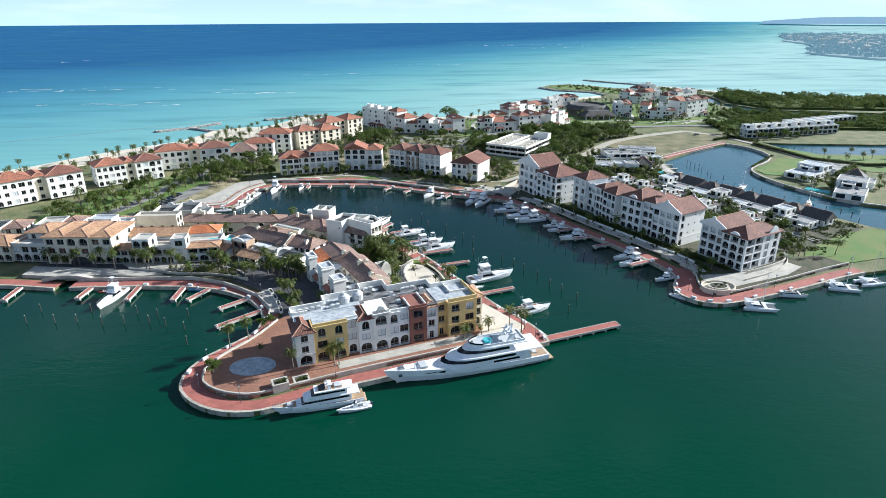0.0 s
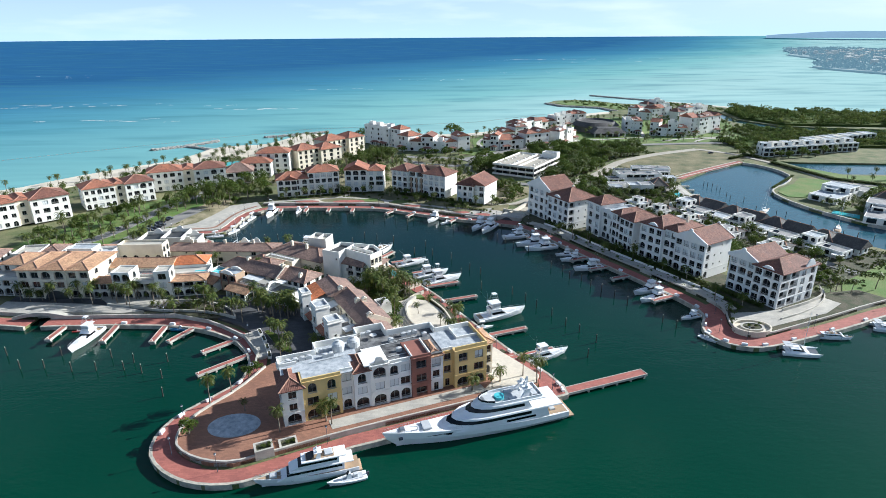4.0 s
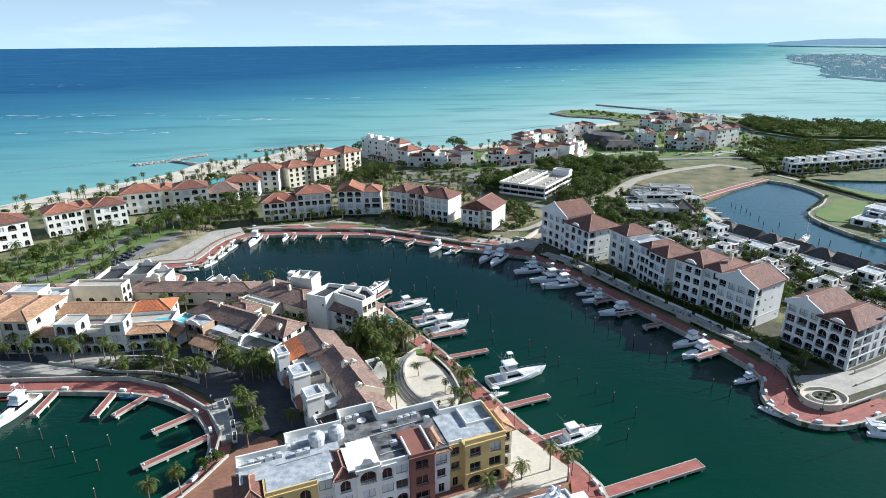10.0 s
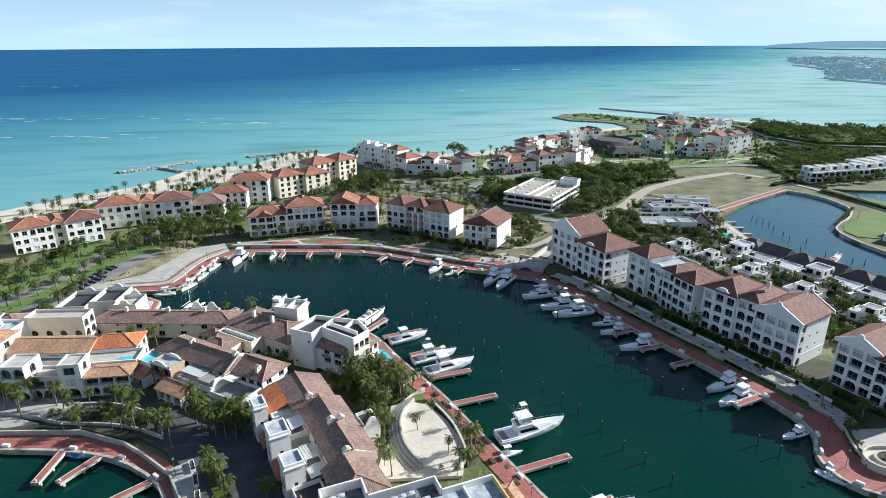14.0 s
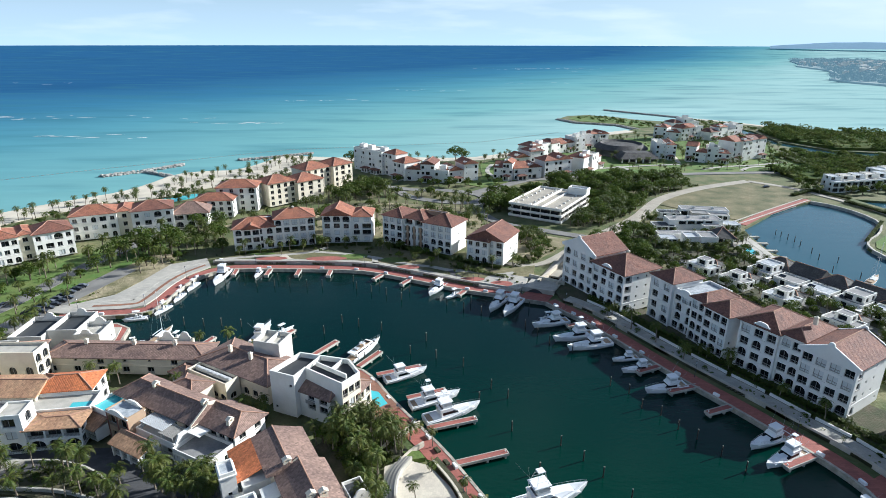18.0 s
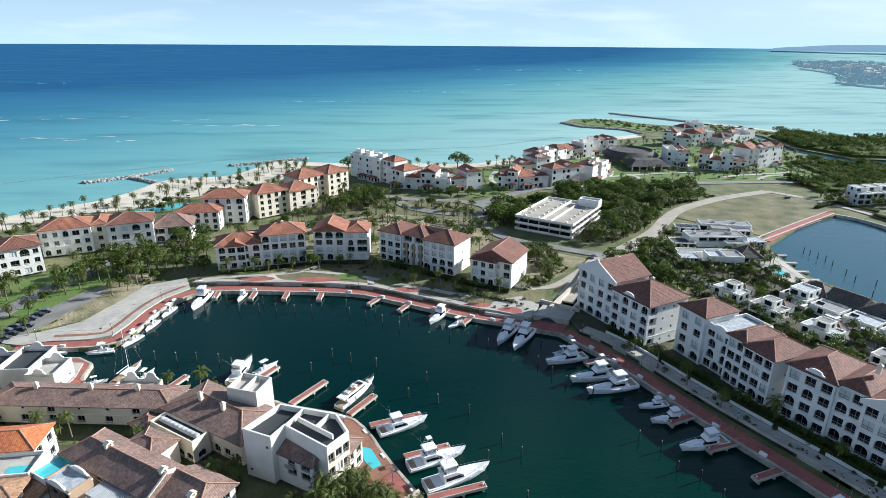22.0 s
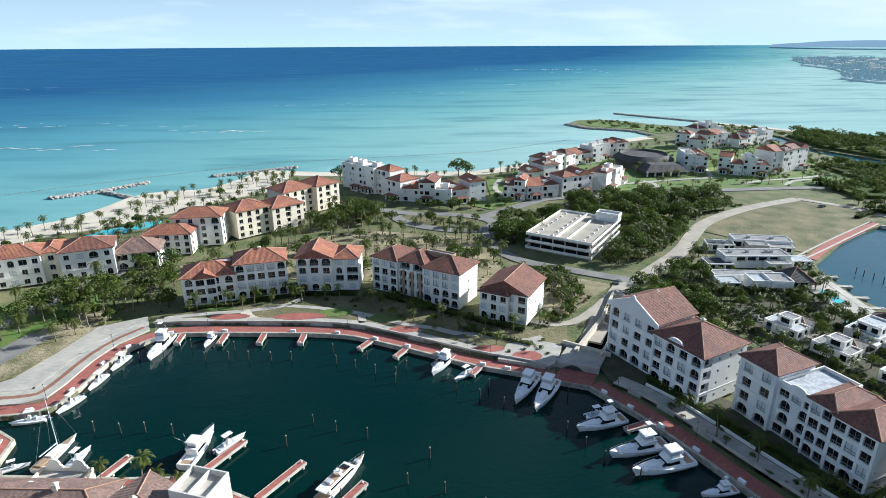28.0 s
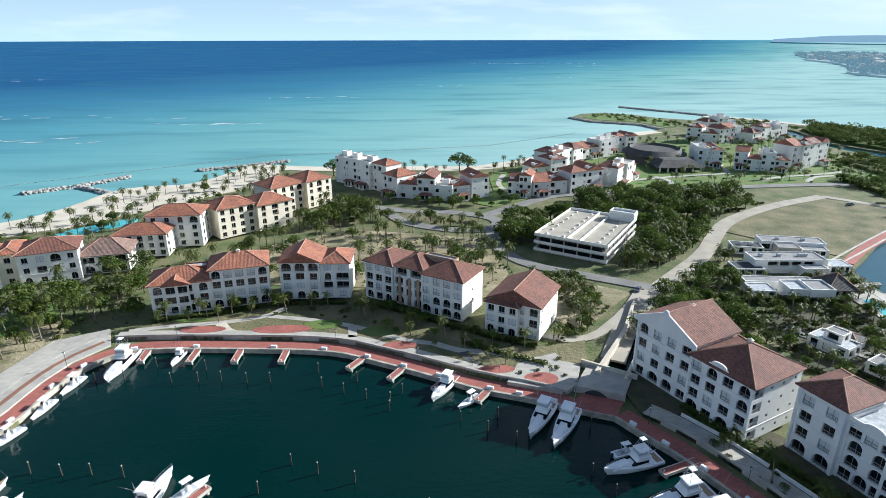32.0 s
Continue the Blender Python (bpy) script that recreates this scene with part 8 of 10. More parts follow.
def small_boat(L, label, hull="gelcoat", top=True):
    B = L * 0.32
    ob = thing("open_boat", label, "boat", None, "small boats")
    hg, dg = hull_geo(L, B, L * 0.09, L * 0.13, 2.6, 10)
    part("hull", hg, M[hull], ob)
    part("deck", dg, M["gelcoat" if hull == "gelcoat" else hull], ob)
    part("cockpit", Geo().box(L * 0.1, -B * 0.3, L * 0.1, L * 0.6, B * 0.3, L * 0.112), M["canvas"], ob)
    con = part("console", Geo().frus((L * 0.38, -B * 0.14, L * 0.52, B * 0.14), (L * 0.4, -B * 0.12, L * 0.47, B * 0.12), L * 0.11, L * 0.26), M["gelcoat"], ob)
    part("windscreen", Geo().frus((L * 0.47, -B * 0.13, L * 0.5, B * 0.13), (L * 0.44, -B * 0.12, L * 0.455, B * 0.12), L * 0.24, L * 0.31), M["tint"], con)
    part("seat", Geo().bevbox(L * 0.24, -B * 0.16, L * 0.11, L * 0.32, B * 0.16, L * 0.2, 0.04), M["canvas"], ob)
    if top:
        tt = part("t_top", Geo().bevbox(L * 0.27, -B * 0.26, L * 0.4, L * 0.55, B * 0.26, L * 0.415, 0.03), M["gelcoat"], ob)
        lg = Geo()
        for x in (0.32, 0.5):
            for s in (-1, 1):
                lg.tube((L * x, s * B * 0.16, L * 0.11), (L * x, s * B * 0.22, L * 0.4), 0.03, n=4)
        part("top_frame", lg, M["metal"], tt)
    part("outboard", Geo().bevbox(-L * 0.06, -0.2, L * 0.03, L * 0.01, 0.2, L * 0.15, 0.05), M["navy"], ob)
    return ob


def sailboat(L, label, cat=False):
    ob = thing("catamaran" if cat else "sailing_boat", label, "sailing boat", None, "sailing boats")
    if cat:
        for s in (-1, 1):
            hg, dg = hull_geo(L, L * 0.13, L * 0.09, L * 0.11, 3.0, 10)
            part("hull", hg, M["gelcoat"], ob, m=Matrix.Translation((0, s * L * 0.2, 0)))
            part("deck", dg, M["gelcoat"], ob, m=Matrix.Translation((0, s * L * 0.2, 0)))
        part("bridge_deck", Geo().bevbox(L * 0.08, -L * 0.24, L * 0.07, L * 0.68, L * 0.24, L * 0.11, 0.1), M["gelcoat"], ob)
        cab = part("cabin", wedge(L * 0.2, L * 0.62, L * 0.38, L * 0.11, L * 0.19, 0.8, 0.0, 0.85), M["gelcoat"], ob)
        part("window_band", band(L * 0.2, L * 0.62, L * 0.38, L * 0.11, L * 0.19, 0.35, 0.8, 0.8, 0.0, 0.85, 0.03), M["tint"], cab)
        part("trampoline", Geo().box(L * 0.7, -L * 0.14, L * 0.08, L * 0.92, L * 0.14, L * 0.085), M["navy"], ob)
        part("bimini", Geo().bevbox(L * 0.05, -L * 0.16, L * 0.24, L * 0.25, L * 0.16, L * 0.25, 0.03), M["canvas"], ob)
        zb = L * 0.19
    else:
        hg, dg = hull_geo(L, L * 0.27, L * 0.085, L * 0.115, 2.2, 12)
        part("hull", hg, M["gelcoat"], ob)
        part("deck", dg, M["teak"], ob)
        part("coachroof", wedge(L * 0.3, L * 0.72, L * 0.16, L * 0.09, L * 0.14, 0.8, 0.0, 0.8), M["gelcoat"], ob)
        part("cockpit", Geo().box(L * 0.06, -L * 0.07, L * 0.1, L * 0.28, L * 0.07, L * 0.115), M["teak"], ob)
        zb = L * 0.1
    mast = part("mast", Geo().tube((L * 0.55, 0, zb), (L * 0.55, 0, L * 1.3), 0.09, 0.05, 6), M["gelcoat"], ob)
    part("boom", Geo().tube((L * 0.54, 0, L * 0.24), (L * 0.14, 0, L * 0.25), 0.16, 0.14, 6), M["canvas"], mast)
    st = Geo()
    for p in ((L * 0.99, 0, L * 0.12), (0.1, 0, L * 0.1), (L * 0.5, L * 0.12, L * 0.1), (L * 0.5, -L * 0.12, L * 0.1)):
        st.tube((L * 0.55, 0, L * 1.28), p, 0.018, n=3)
    part("rigging", st, M["metal"], mast)
    part("spreader", Geo().tube((L * 0.55, -L * 0.06, L * 0.8), (L * 0.55, L * 0.06, L * 0.8), 0.03, n=4), M["gelcoat"], mast)
    return ob


def moor(ob, bow, stern, copy=None, length=None):
    """Lays a boat (or a copy of it) from stern to bow."""
    a = math.degrees(math.atan2(bow[1] - stern[1], bow[0] - stern[0]))
    m = pose(stern[0], stern[1], 0, 0, 0, a)
    if length:
        m = m @ Matrix.Scale(math.dist(bow, stern) / length, 4)
    if copy:
        return copy_thing(ob, m)
    ob.matrix_basis = m
    return ob


def outline(x0, x1, w, nose, n=8):
    """A deck plan: square aft, with a rounded nose."""
    arc = [(x1 - nose + nose * math.sin(a), -w / 2 * math.cos(a)) for a in (i * math.pi / n for i in range(n + 1))]
    return [(x0, -w / 2)] + arc + [(x0, w / 2)]


def tier(lo, hi, z0, z1):
    """A deck house between two plans (x0, x1, width, nose)."""
    return Geo().rings([[(x, y, z) for x, y in outline(*o)] for o, z in ((lo, z0), (hi, z1))])


def tier_band(lo, hi, z0, z1, f0, f1, start, o=0.05):
    """A dark glass strip round the nose and sides of a tier, from the share start of its length."""
    def at(f):
        a = [p + (q - p) * f for p, q in zip(lo, hi)]
        return [(x, y, z0 + (z1 - z0) * f) for x, y in outline(a[0] + (a[1] - a[0]) * start, a[1] + o, a[2] + 2 * o, a[3])]
    return Geo().rings([at(f0), at(f1)])


superyacht = thing("superyacht", "sleek white superyacht with dark window bands moored along the point", "yacht")
hg, dg = hull_geo(47, 8.8, 2.5, 4.5, 2.7, 24, 0.9)
part("hull", hg, M["gelcoat"], superyacht, smooth=False)
part("deck", dg, M["gelcoat"], superyacht)
part("boot_stripe", Geo().rings([[(x, -y, z) for x, y, z in ((46.0 * t, 8.8 / 2 * (1 - t ** 2.7 * 0.985) * 0.83 + 0.06, zz) for t in (0.0, 0.2, 0.4, 0.6, 0.75, 0.86))] for zz in (0.04, 0.34)], closed=False, cap=False), M["blue"], superyacht)
T1, T1b = (5.5, 34, 8.0, 10), (6.2, 29.5, 7.5, 8.5)
T2, T2b = (10, 28, 6.6, 7.5), (11, 24, 6.0, 6.5)
main = part("main_deck_house", tier(T1, T1b, 2.7, 5.2), M["gelcoat"], superyacht)
part("window_band", tier_band(T1, T1b, 2.7, 5.2, 0.62, 0.9, 0.18), M["tint"], main)
part("side_slot", tier_band((5.5, 20, 8.0, 3), (6.2, 19.4, 7.5, 3), 2.7, 5.2, 0.2, 0.42, 0.25, 0.04), M["tint"], main)
part("deck_edge", tier((2.0, 29.8, 7.9, 8.6), (2.2, 29.4, 7.7, 8.4), 5.2, 5.5), M["gelcoat"], main)
upper = part("upper_deck_house", tier(T2, T2b, 5.5, 7.5), M["gelcoat"], superyacht)
part("window_band", tier_band(T2, T2b, 5.5, 7.5, 0.42, 0.76, 0.1), M["tint"], upper)
part("deck_edge", tier((6.5, 24.4, 6.5, 6.6), (6.7, 24.0, 6.3, 6.4), 7.5, 7.75), M["gelcoat"], upper)
co = Geo()
o1, o2 = outline(7.2, 23.2, 5.6, 5.6), outline(7.4, 23.0, 5.2, 5.4)
co.prism([o1, o2], 7.75, 8.45)
part("sundeck_coaming", co, M["gelcoat"], superyacht)
part("sundeck_floor", Geo().prism([outline(7.4, 23.0, 5.2, 5.4)], 7.7, 7.8), M["canvas"], superyacht)
part("windshield", Geo().prism([outline(18, 23.1, 5.5, 5.5)[2:-2] + outline(18, 22.9, 5.2, 5.3)[2:-2][::-1]], 8.45, 8.85), M["tint"], superyacht)
part("jacuzzi", Geo().tube((17.6, 0, 7.8), (17.6, 0, 8.5), 1.25, 1.25, 16).tube((17.6, 0, 8.5), (17.6, 0, 8.52), 1.0, 1.0, 16), M["pool"], superyacht)
for x, y, sx, sy in ((20.4, 0, 1.2, 1.7), (14.6, -1.7, 1.0, 0.7), (14.6, 1.7, 1.0, 0.7), (8.8, 0, 0.8, 1.8)):
    part("sun_pad", Geo().bevbox(x - sx, y - sy, 7.8, x + sx, y + sy, 8.25, 0.1), M["canvas"], superyacht)
mg = Geo()
for s in (-1, 1):
    mg.frus((10.6, s * 2.2 - 0.2, 13.0, s * 2.2 + 0.2), (10.0, s * 1.7 - 0.14, 11.2, s * 1.7 + 0.14), 7.75, 10.0)
mg.bevbox(9.6, -2.1, 10.0, 12.0, 2.1, 10.25, 0.08).frus((10.2, -0.35, 11.2, 0.35), (10.0, -0.12, 10.4, 0.12), 10.25, 12.4)
mast = part("radar_arch", mg, M["gelcoat"], superyacht)
for x, y, r in ((10.9, -1.5, 0.55), (10.9, 1.5, 0.55), (13.2, 1.9, 0.4)):
    part("radar_dome", Geo().rings([[(x + r * q * math.cos(i * math.tau / 10), y + r * q * math.sin(i * math.tau / 10), 10.2 + r * h) for i in range(10)] for q, h in ((0.7, 0), (1, 0.7), (0.85, 1.4), (0.1, 1.8))]), M["gelcoat"], mast)
part("radar_bar", Geo().box(10.9, -1.1, 11.4, 11.1, 1.1, 11.55), M["gelcoat"], mast)
for s in (-1, 1):
    part("hull_window", Geo().add([(x, s * (4.4 * (1 - (x / 47) ** 2.7 * 0.985) * k + 0.02), z) for x, z, k in ((21.5, 2.55, 1.0), (31, 2.35, 0.99), (37, 2.6, 0.985), (31.5, 2.95, 1.0), (21.5, 2.95, 1.01))], [(0, 1, 2, 3, 4) if s < 0 else (4, 3, 2, 1, 0)]), M["tint"], superyacht)
    part("anchor_pocket", Geo().box(42.4, s * 1.35 - 0.25, 2.6, 43.3, s * 1.35 + 0.25, 3.1), M["navy"], superyacht)
part("aft_deck", Geo().box(0.4, -3.6, 2.4, 6.4, 3.6, 2.62), M["teak"], superyacht)
part("aft_seat", Geo().bevbox(3.2, -2.4, 2.62, 4.4, 2.4, 3.15, 0.1), M["canvas"], superyacht)
part("swim_platform", Geo().bevbox(-1.8, -3.5, 0.45, 0.4, 3.5, 0.8, 0.05), M["teak"], superyacht)
part("foredeck_seat", Geo().bevbox(35.2, -1.6, 4.0, 37.4, 1.6, 4.5, 0.12), M["canvas"], superyacht)
part("deck_crane", Geo().tube((38.6, 0.8, 4.0), (38.6, 0.8, 5.0), 0.25, 0.2, 8).tube((38.6, 0.8, 5.0), (41.6, 0.2, 5.4), 0.14, 0.1, 6), M["gelcoat"], superyacht)
part("winch", Geo().bevbox(41.5, -0.8, 4.1, 42.8, 0.8, 4.7, 0.15), M["metal"], superyacht)
part("bow_rail", rail(Geo(), 47, 8.8, 2.5, 4.5, 2.7, 0.6, 12, 0.8), M["metal"], superyacht)
moor(superyacht, (-10.2, 129.3), (35.0, 142.0))
moor(yacht(22.5, "white motor yacht moored at the tip of the point", 2), (-36.6, 118.0), (-15.4, 123.6))
moor(small_boat(8.8, "grey-white tender tied behind the motor yacht", "gelcoat", False), (-21.6, 117.6), (-13.2, 120.4))
big = sportfisher(18.5, True)
moor(big, (35.5, 198.0), (17.6, 192.0))
mid = sportfisher(14.0, False, "white sport-fishing boat with an enclosed flybridge")
moor(mid, (43.4, 170.4), (30.4, 165.6))
RIGHT_BOATS = [(37.1, 273.5, 50.5, 277.5, 1), (42, 263.7, 56.8, 267.5, 1), (45.2, 257.7, 60.5, 261.7, 0), (57.5, 250.9, 66.0, 252.4, 1), (58.2, 244.5, 68.6, 246.4, 0), (61.1, 233.7, 74.0, 236.6, 0),
               (77.4, 209.4, 89.6, 214.6, 0), (77.6, 202.9, 89.9, 208.4, 1), (86.6, 189.2, 94.6, 192, 0), (2.3, 300.2, 8.9, 311.3, 0), (-82.8, 312.6, -82.2, 328.6, 1), (-68.8, 320.2, -68.2, 328.6, 0),
               (1.1, 247.4, -11.1, 241.9, 0), (10, 234.8, -3.6, 229.4, 1), (15, 229, 0.2, 222.8, 1), (-52, 278.6, -54.3, 264.8, 0)]
for a, b, c, d, t in RIGHT_BOATS:
    moor(big if t else mid, (a, b), (c, d), True, 18.5 if t else 14.0)
cruiser = yacht(16, "white flybridge cruiser moored at a finger dock", 1, name="flybridge_cruiser")
moor(cruiser, (-12.8, 268.2), (-22.4, 252.6))
cruiser["group"] = "cruisers"
moor(mid, (23.8, 285), (31.6, 298), True, 14.0)
moor(mid, (28.4, 281.3), (36.6, 295.2), True, 14.0)
for a, b, c, d in ((135.2, 173.6, 125.2, 175.6),):
    moor(cruiser, (a, b), (c, d), True, 16)
moor(sportfisher(15.5, True, "white sport-fishing boat with a tall tower on the west quay"), (-109, 177.8), (-107.4, 192.0))
op = small_boat(8.0, "white open boat with a hard top")
moor(op, (9.2, 297.8), (14.6, 302.6))
for a, b, c, d in ((-43.8, 276.6, -49.0, 269.8), (-79.2, 273.6, -80.8, 265.8), (-110, 283.9, -117, 283.8), (23, 187.6, 16.4, 186.4), (91.6, 173.4, 88.0, 178.4), (48, 281, 41, 279), (-90, 268.5, -95.5, 266)):
    moor(op, (a, b), (c, d), True, 8.0)
for a, b, c, d in ((-91.4, 307.6, -90.2, 316.2), (-92.6, 297.6, -91.8, 305.8), (-95.2, 287.0, -92.6, 295.0), (-104.6, 283.2, -96.6, 285.4)):
    moor(op, (a, b), (c, d), True, 8.0)
moor(small_boat(3.2, "small red dinghy tied at the quay", "redp", False), (-116.2, 190.8), (-113.2, 191.6))
moor(small_boat(6.6, "blue open workboat tied at the quay", "blue", False), (-84.4, 190.4), (-77.8, 190.9))
sl = sailboat(12.5, "white sailing boat with a bare mast")
moor(sl, (-84.8, 277.4), (-87.2, 265.4))
for a, b, c, d in ((188, 312, 179, 305), (206, 282, 199, 273)):
    moor(sl, (a, b), (c, d), True, 11.0)
ct = sailboat(11.0, "white sailing catamaran at the promenade", True)
moor(ct, (118.9, 165.6), (108.6, 168.2))
for a, b, c, d in ((157, 177.8, 147, 181.4), (170, 184, 160, 183)):
    moor(ct, (a, b), (c, d), True, 11.0)

# ---- palms, trees, hedges ----
def palm_proto(seed, h):
    rr = random.Random(seed)
    ob = thing("palm_tree", "coconut palm with a slender trunk and drooping fronds", "palm", None, "palms")
    g, pts = Geo(), []
    lean, az = rr.uniform(0.02, 0.13) * h, rr.uniform(0, 6.3)
    for i in range(6):
        t = i / 5
        pts.append(Vector((lean * t * t * math.cos(az), lean * t * t * math.sin(az), h * t)))
    g.rings([[(p.x + r * math.cos(k * math.tau / 7), p.y + r * math.sin(k * math.tau / 7), p.z) for k in range(7)] for p, r in zip(pts, (0.26, 0.19, 0.17, 0.15, 0.14, 0.13))])
    part("trunk", g, M["palmbark"], ob)
    c, top = Geo(), pts[-1]
    nf = rr.randint(17, 22)
    for k in range(nf):
        a = k * 2.399 + rr.uniform(-0.2, 0.2)
        up = 1.15 - 1.75 * (k / nf) + rr.uniform(-0.15, 0.15)
        ln = rr.uniform(2.8, 3.8)
        p, e = Vector(top), up
        spine = [p.copy()]
        for s in range(6):
            e -= 0.22 + 0.05 * s
            p = p + Vector((math.cos(a) * math.cos(e), math.sin(a) * math.cos(e), math.sin(e))) * ln / 6
            spine.append(p.copy())
        side = Vector((-math.sin(a), math.cos(a), 0))
        for s in range(6):
            w = 0.62 * math.sin(math.pi * min(0.97, (s + 0.9) / 6.6)) + 0.1
            q0, q1 = spine[s], spine[s + 1]
            for sg in (1, -1):
                for f in (0.0, 0.5):
                    b0, b1 = q0.lerp(q1, f), q0.lerp(q1, f + 0.42)
                    tip = b1 + side * sg * w + (q1 - q0) * 0.5 - Vector((0, 0, w * rr.uniform(0.35, 0.75)))
                    c.add([b0, b1, tip], [(0, 1, 2)])
    part("crown", c, M["palm"], ob)
    return ob


def leaf_cloud(g, rr, blobs, n, size):
    """Small leaf clumps spread over the skins of several lumps."""
    for _ in range(n):
        bx, by, bz, br = rr.choice(blobs)
        v = Vector((rr.gauss(0, 1), rr.gauss(0, 1), rr.gauss(0, 1))).normalized()
        if v.z < -0.55:
            v.z *= -1
        p = Vector((bx, by, bz)) + Vector((v.x, v.y, v.z * 0.8)) * br * rr.uniform(0.72, 1.06)
        nrm = (v + Vector((rr.gauss(0, 0.5), rr.gauss(0, 0.5), rr.gauss(0, 0.5)))).normalized()
        t = nrm.orthogonal().normalized()
        b = nrm.cross(t)
        s = size * rr.uniform(0.6, 1.3)
        a = rr.uniform(0, 6.3)
        t, b = t * math.cos(a) + b * math.sin(a), b * math.cos(a) - t * math.sin(a)
        g.add([p - t * s, p - b * s * 0.6 + nrm * s * 0.15, p + t * s, p + b * s * 0.6 + nrm * s * 0.15], [(0, 1, 2, 3)])


def tree_proto(seed, h, spread, dry=False):
    rr = random.Random(seed)
    ob = thing("tree", "broad green tree with an uneven crown", "tree", None, "trees")
    g = Geo()
    g.rings([[(r * math.cos(k * math.tau / 7), r * math.sin(k * math.tau / 7), z) for k in range(7)] for z, r in ((0, 0.3), (h * 0.25, 0.2), (h * 0.5, 0.14))])
    blobs = []
    for k in range(7):
        a, d = k * 2.4 + rr.uniform(-0.4, 0.4), spread * rr.uniform(0.25, 0.62)
        z = h * rr.uniform(0.5, 0.8)
        blobs.append((d * math.cos(a), d * math.sin(a), z, spread * rr.uniform(0.3, 0.5)))
        g.tube((0, 0, h * rr.uniform(0.2, 0.45)), (blobs[-1][0] * 0.8, blobs[-1][1] * 0.8, z), 0.11, 0.04, 5)
    blobs.append((0, 0, h * 0.82, spread * 0.45))
    part("trunk", g, M["bark"], ob)
    c = Geo()
    leaf_cloud(c, rr, blobs, 620, 0.34)
    part("crown", c, M["dryleaf" if dry else "leaf"], ob)
    return ob


def bush_proto(seed, r, material="hedge", label="rounded green shrub with dense small leaves"):
    rr = random.Random(seed)
    ob = thing("shrub", label, "shrub", None, "shrubs")
    g = Geo()
    for k in range(5):
        g.tube((0, 0, 0), (r * 0.5 * math.cos(k * 1.3), r * 0.5 * math.sin(k * 1.3), r * 0.7), 0.05, 0.02, 4)
    part("stem", g, M["bark"], ob)
    c = Geo()
    leaf_cloud(c, rr, [(rr.uniform(-0.5, 0.5) * r, rr.uniform(-0.5, 0.5) * r, r * rr.uniform(0.35, 0.6), r * rr.uniform(0.45, 0.65)) for _ in range(5)], 260, 0.22)
    part("leaves", c, M[material], ob)
    return ob


PALMS = [palm_proto(k, h) for k, h in enumerate((5.2, 6.4, 7.4, 8.4))]
TREES = [tree_proto(20 + k, h, s) for k, (h, s) in enumerate(((5.5, 3.4), (6.5, 4.2), (7.5, 4.6), (4.6, 3.0)))]
BUSHES = [bush_proto(30, 1.3), bush_proto(31, 1.8), bush_proto(32, 1.2, "dryleaf", "dry brownish shrub with thin leaves"), bush_proto(33, 1.4, "flower", "shrub with magenta flowers")]
SPOTS = {}
for k, ob in enumerate(PALMS + TREES + BUSHES):
    SPOTS[ob] = 0
HOUSES = [o for o in scene.objects if o.parent is None and o.get("category") in ("house", "apartment house", "villa", "parking deck", "pavilion", "hall")]
BOXES = []
for o in HOUSES:
    inv = Matrix(o.matrix_basis).inverted()
    xs, ys = [0.0], [0.0]
    for c in o.children:
        if c.name.startswith(("wall", "floor_slab")):
            xs += [v.co.x for v in c.data.vertices]
            ys += [v.co.y for v in c.data.vertices]
    BOXES.append((inv, min(xs) - 1.2, max(xs) + 1.2, min(ys) - 1.2, max(ys) + 1.2))


def free(x, y, pad=0.0):
    for inv, a, b, c, d in BOXES:
        p = inv @ Vector((x, y, 0))
        if a - pad < p.x < b + pad and c - pad < p.y < d + pad:
            return False
    return True


FAR_PLANTS = {}


def plant(ob, x, y, z, s, rr):
    m = pose(x, y, z, 0, 0, rr.uniform(0, 360)) @ Matrix.Scale(s, 4)
    if y > 346 or x > 118 or x < -128 or (x < -84 and y > 280):
        FAR_PLANTS.setdefault(ob, []).append(m)
    elif SPOTS[ob] == 0:
        SPOTS[ob] = 1
        ob.matrix_basis = m
    else:
        SPOTS[ob] += 1
        copy_thing(ob, m)


ROADS = [([(53, 316), (66, 340), (80, 358), (96, 374), (118, 396), (134, 420), (150, 440), (185, 464), (226, 481)], 4.5), ([(86, 362), (60, 377), (42, 388), (34, 405), (32, 425), (40, 441)], 4.0),
         ([(-75, 494), (-40, 482), (-14, 468), (18, 462), (36, 452), (40, 441), (30, 430), (10, 434), (-8, 446)], 4.2), ([(34, 455), (60, 478), (76, 492), (120, 499), (160, 503), (266, 510)], 4.5),
         ([(-170, 262), (-155, 280), (-149, 300), (-145, 330), (-135, 362), (-120, 396), (-96, 425), (-84, 470), (-75, 494)], 4.5), ([(-144, 262), (-138, 282), (-131, 306), (-124, 330)], 6)]


def off_road(x, y):
    p = Vector((x, y))
    for line, w in ROADS:
        for a, b in zip(line, line[1:]):
            a, b = Vector(a), Vector(b)
            t = max(0, min(1, (p - a).dot(b - a) / (b - a).length_squared))
            if (p - a.lerp(b, t)).length < w:
                return False
    return True


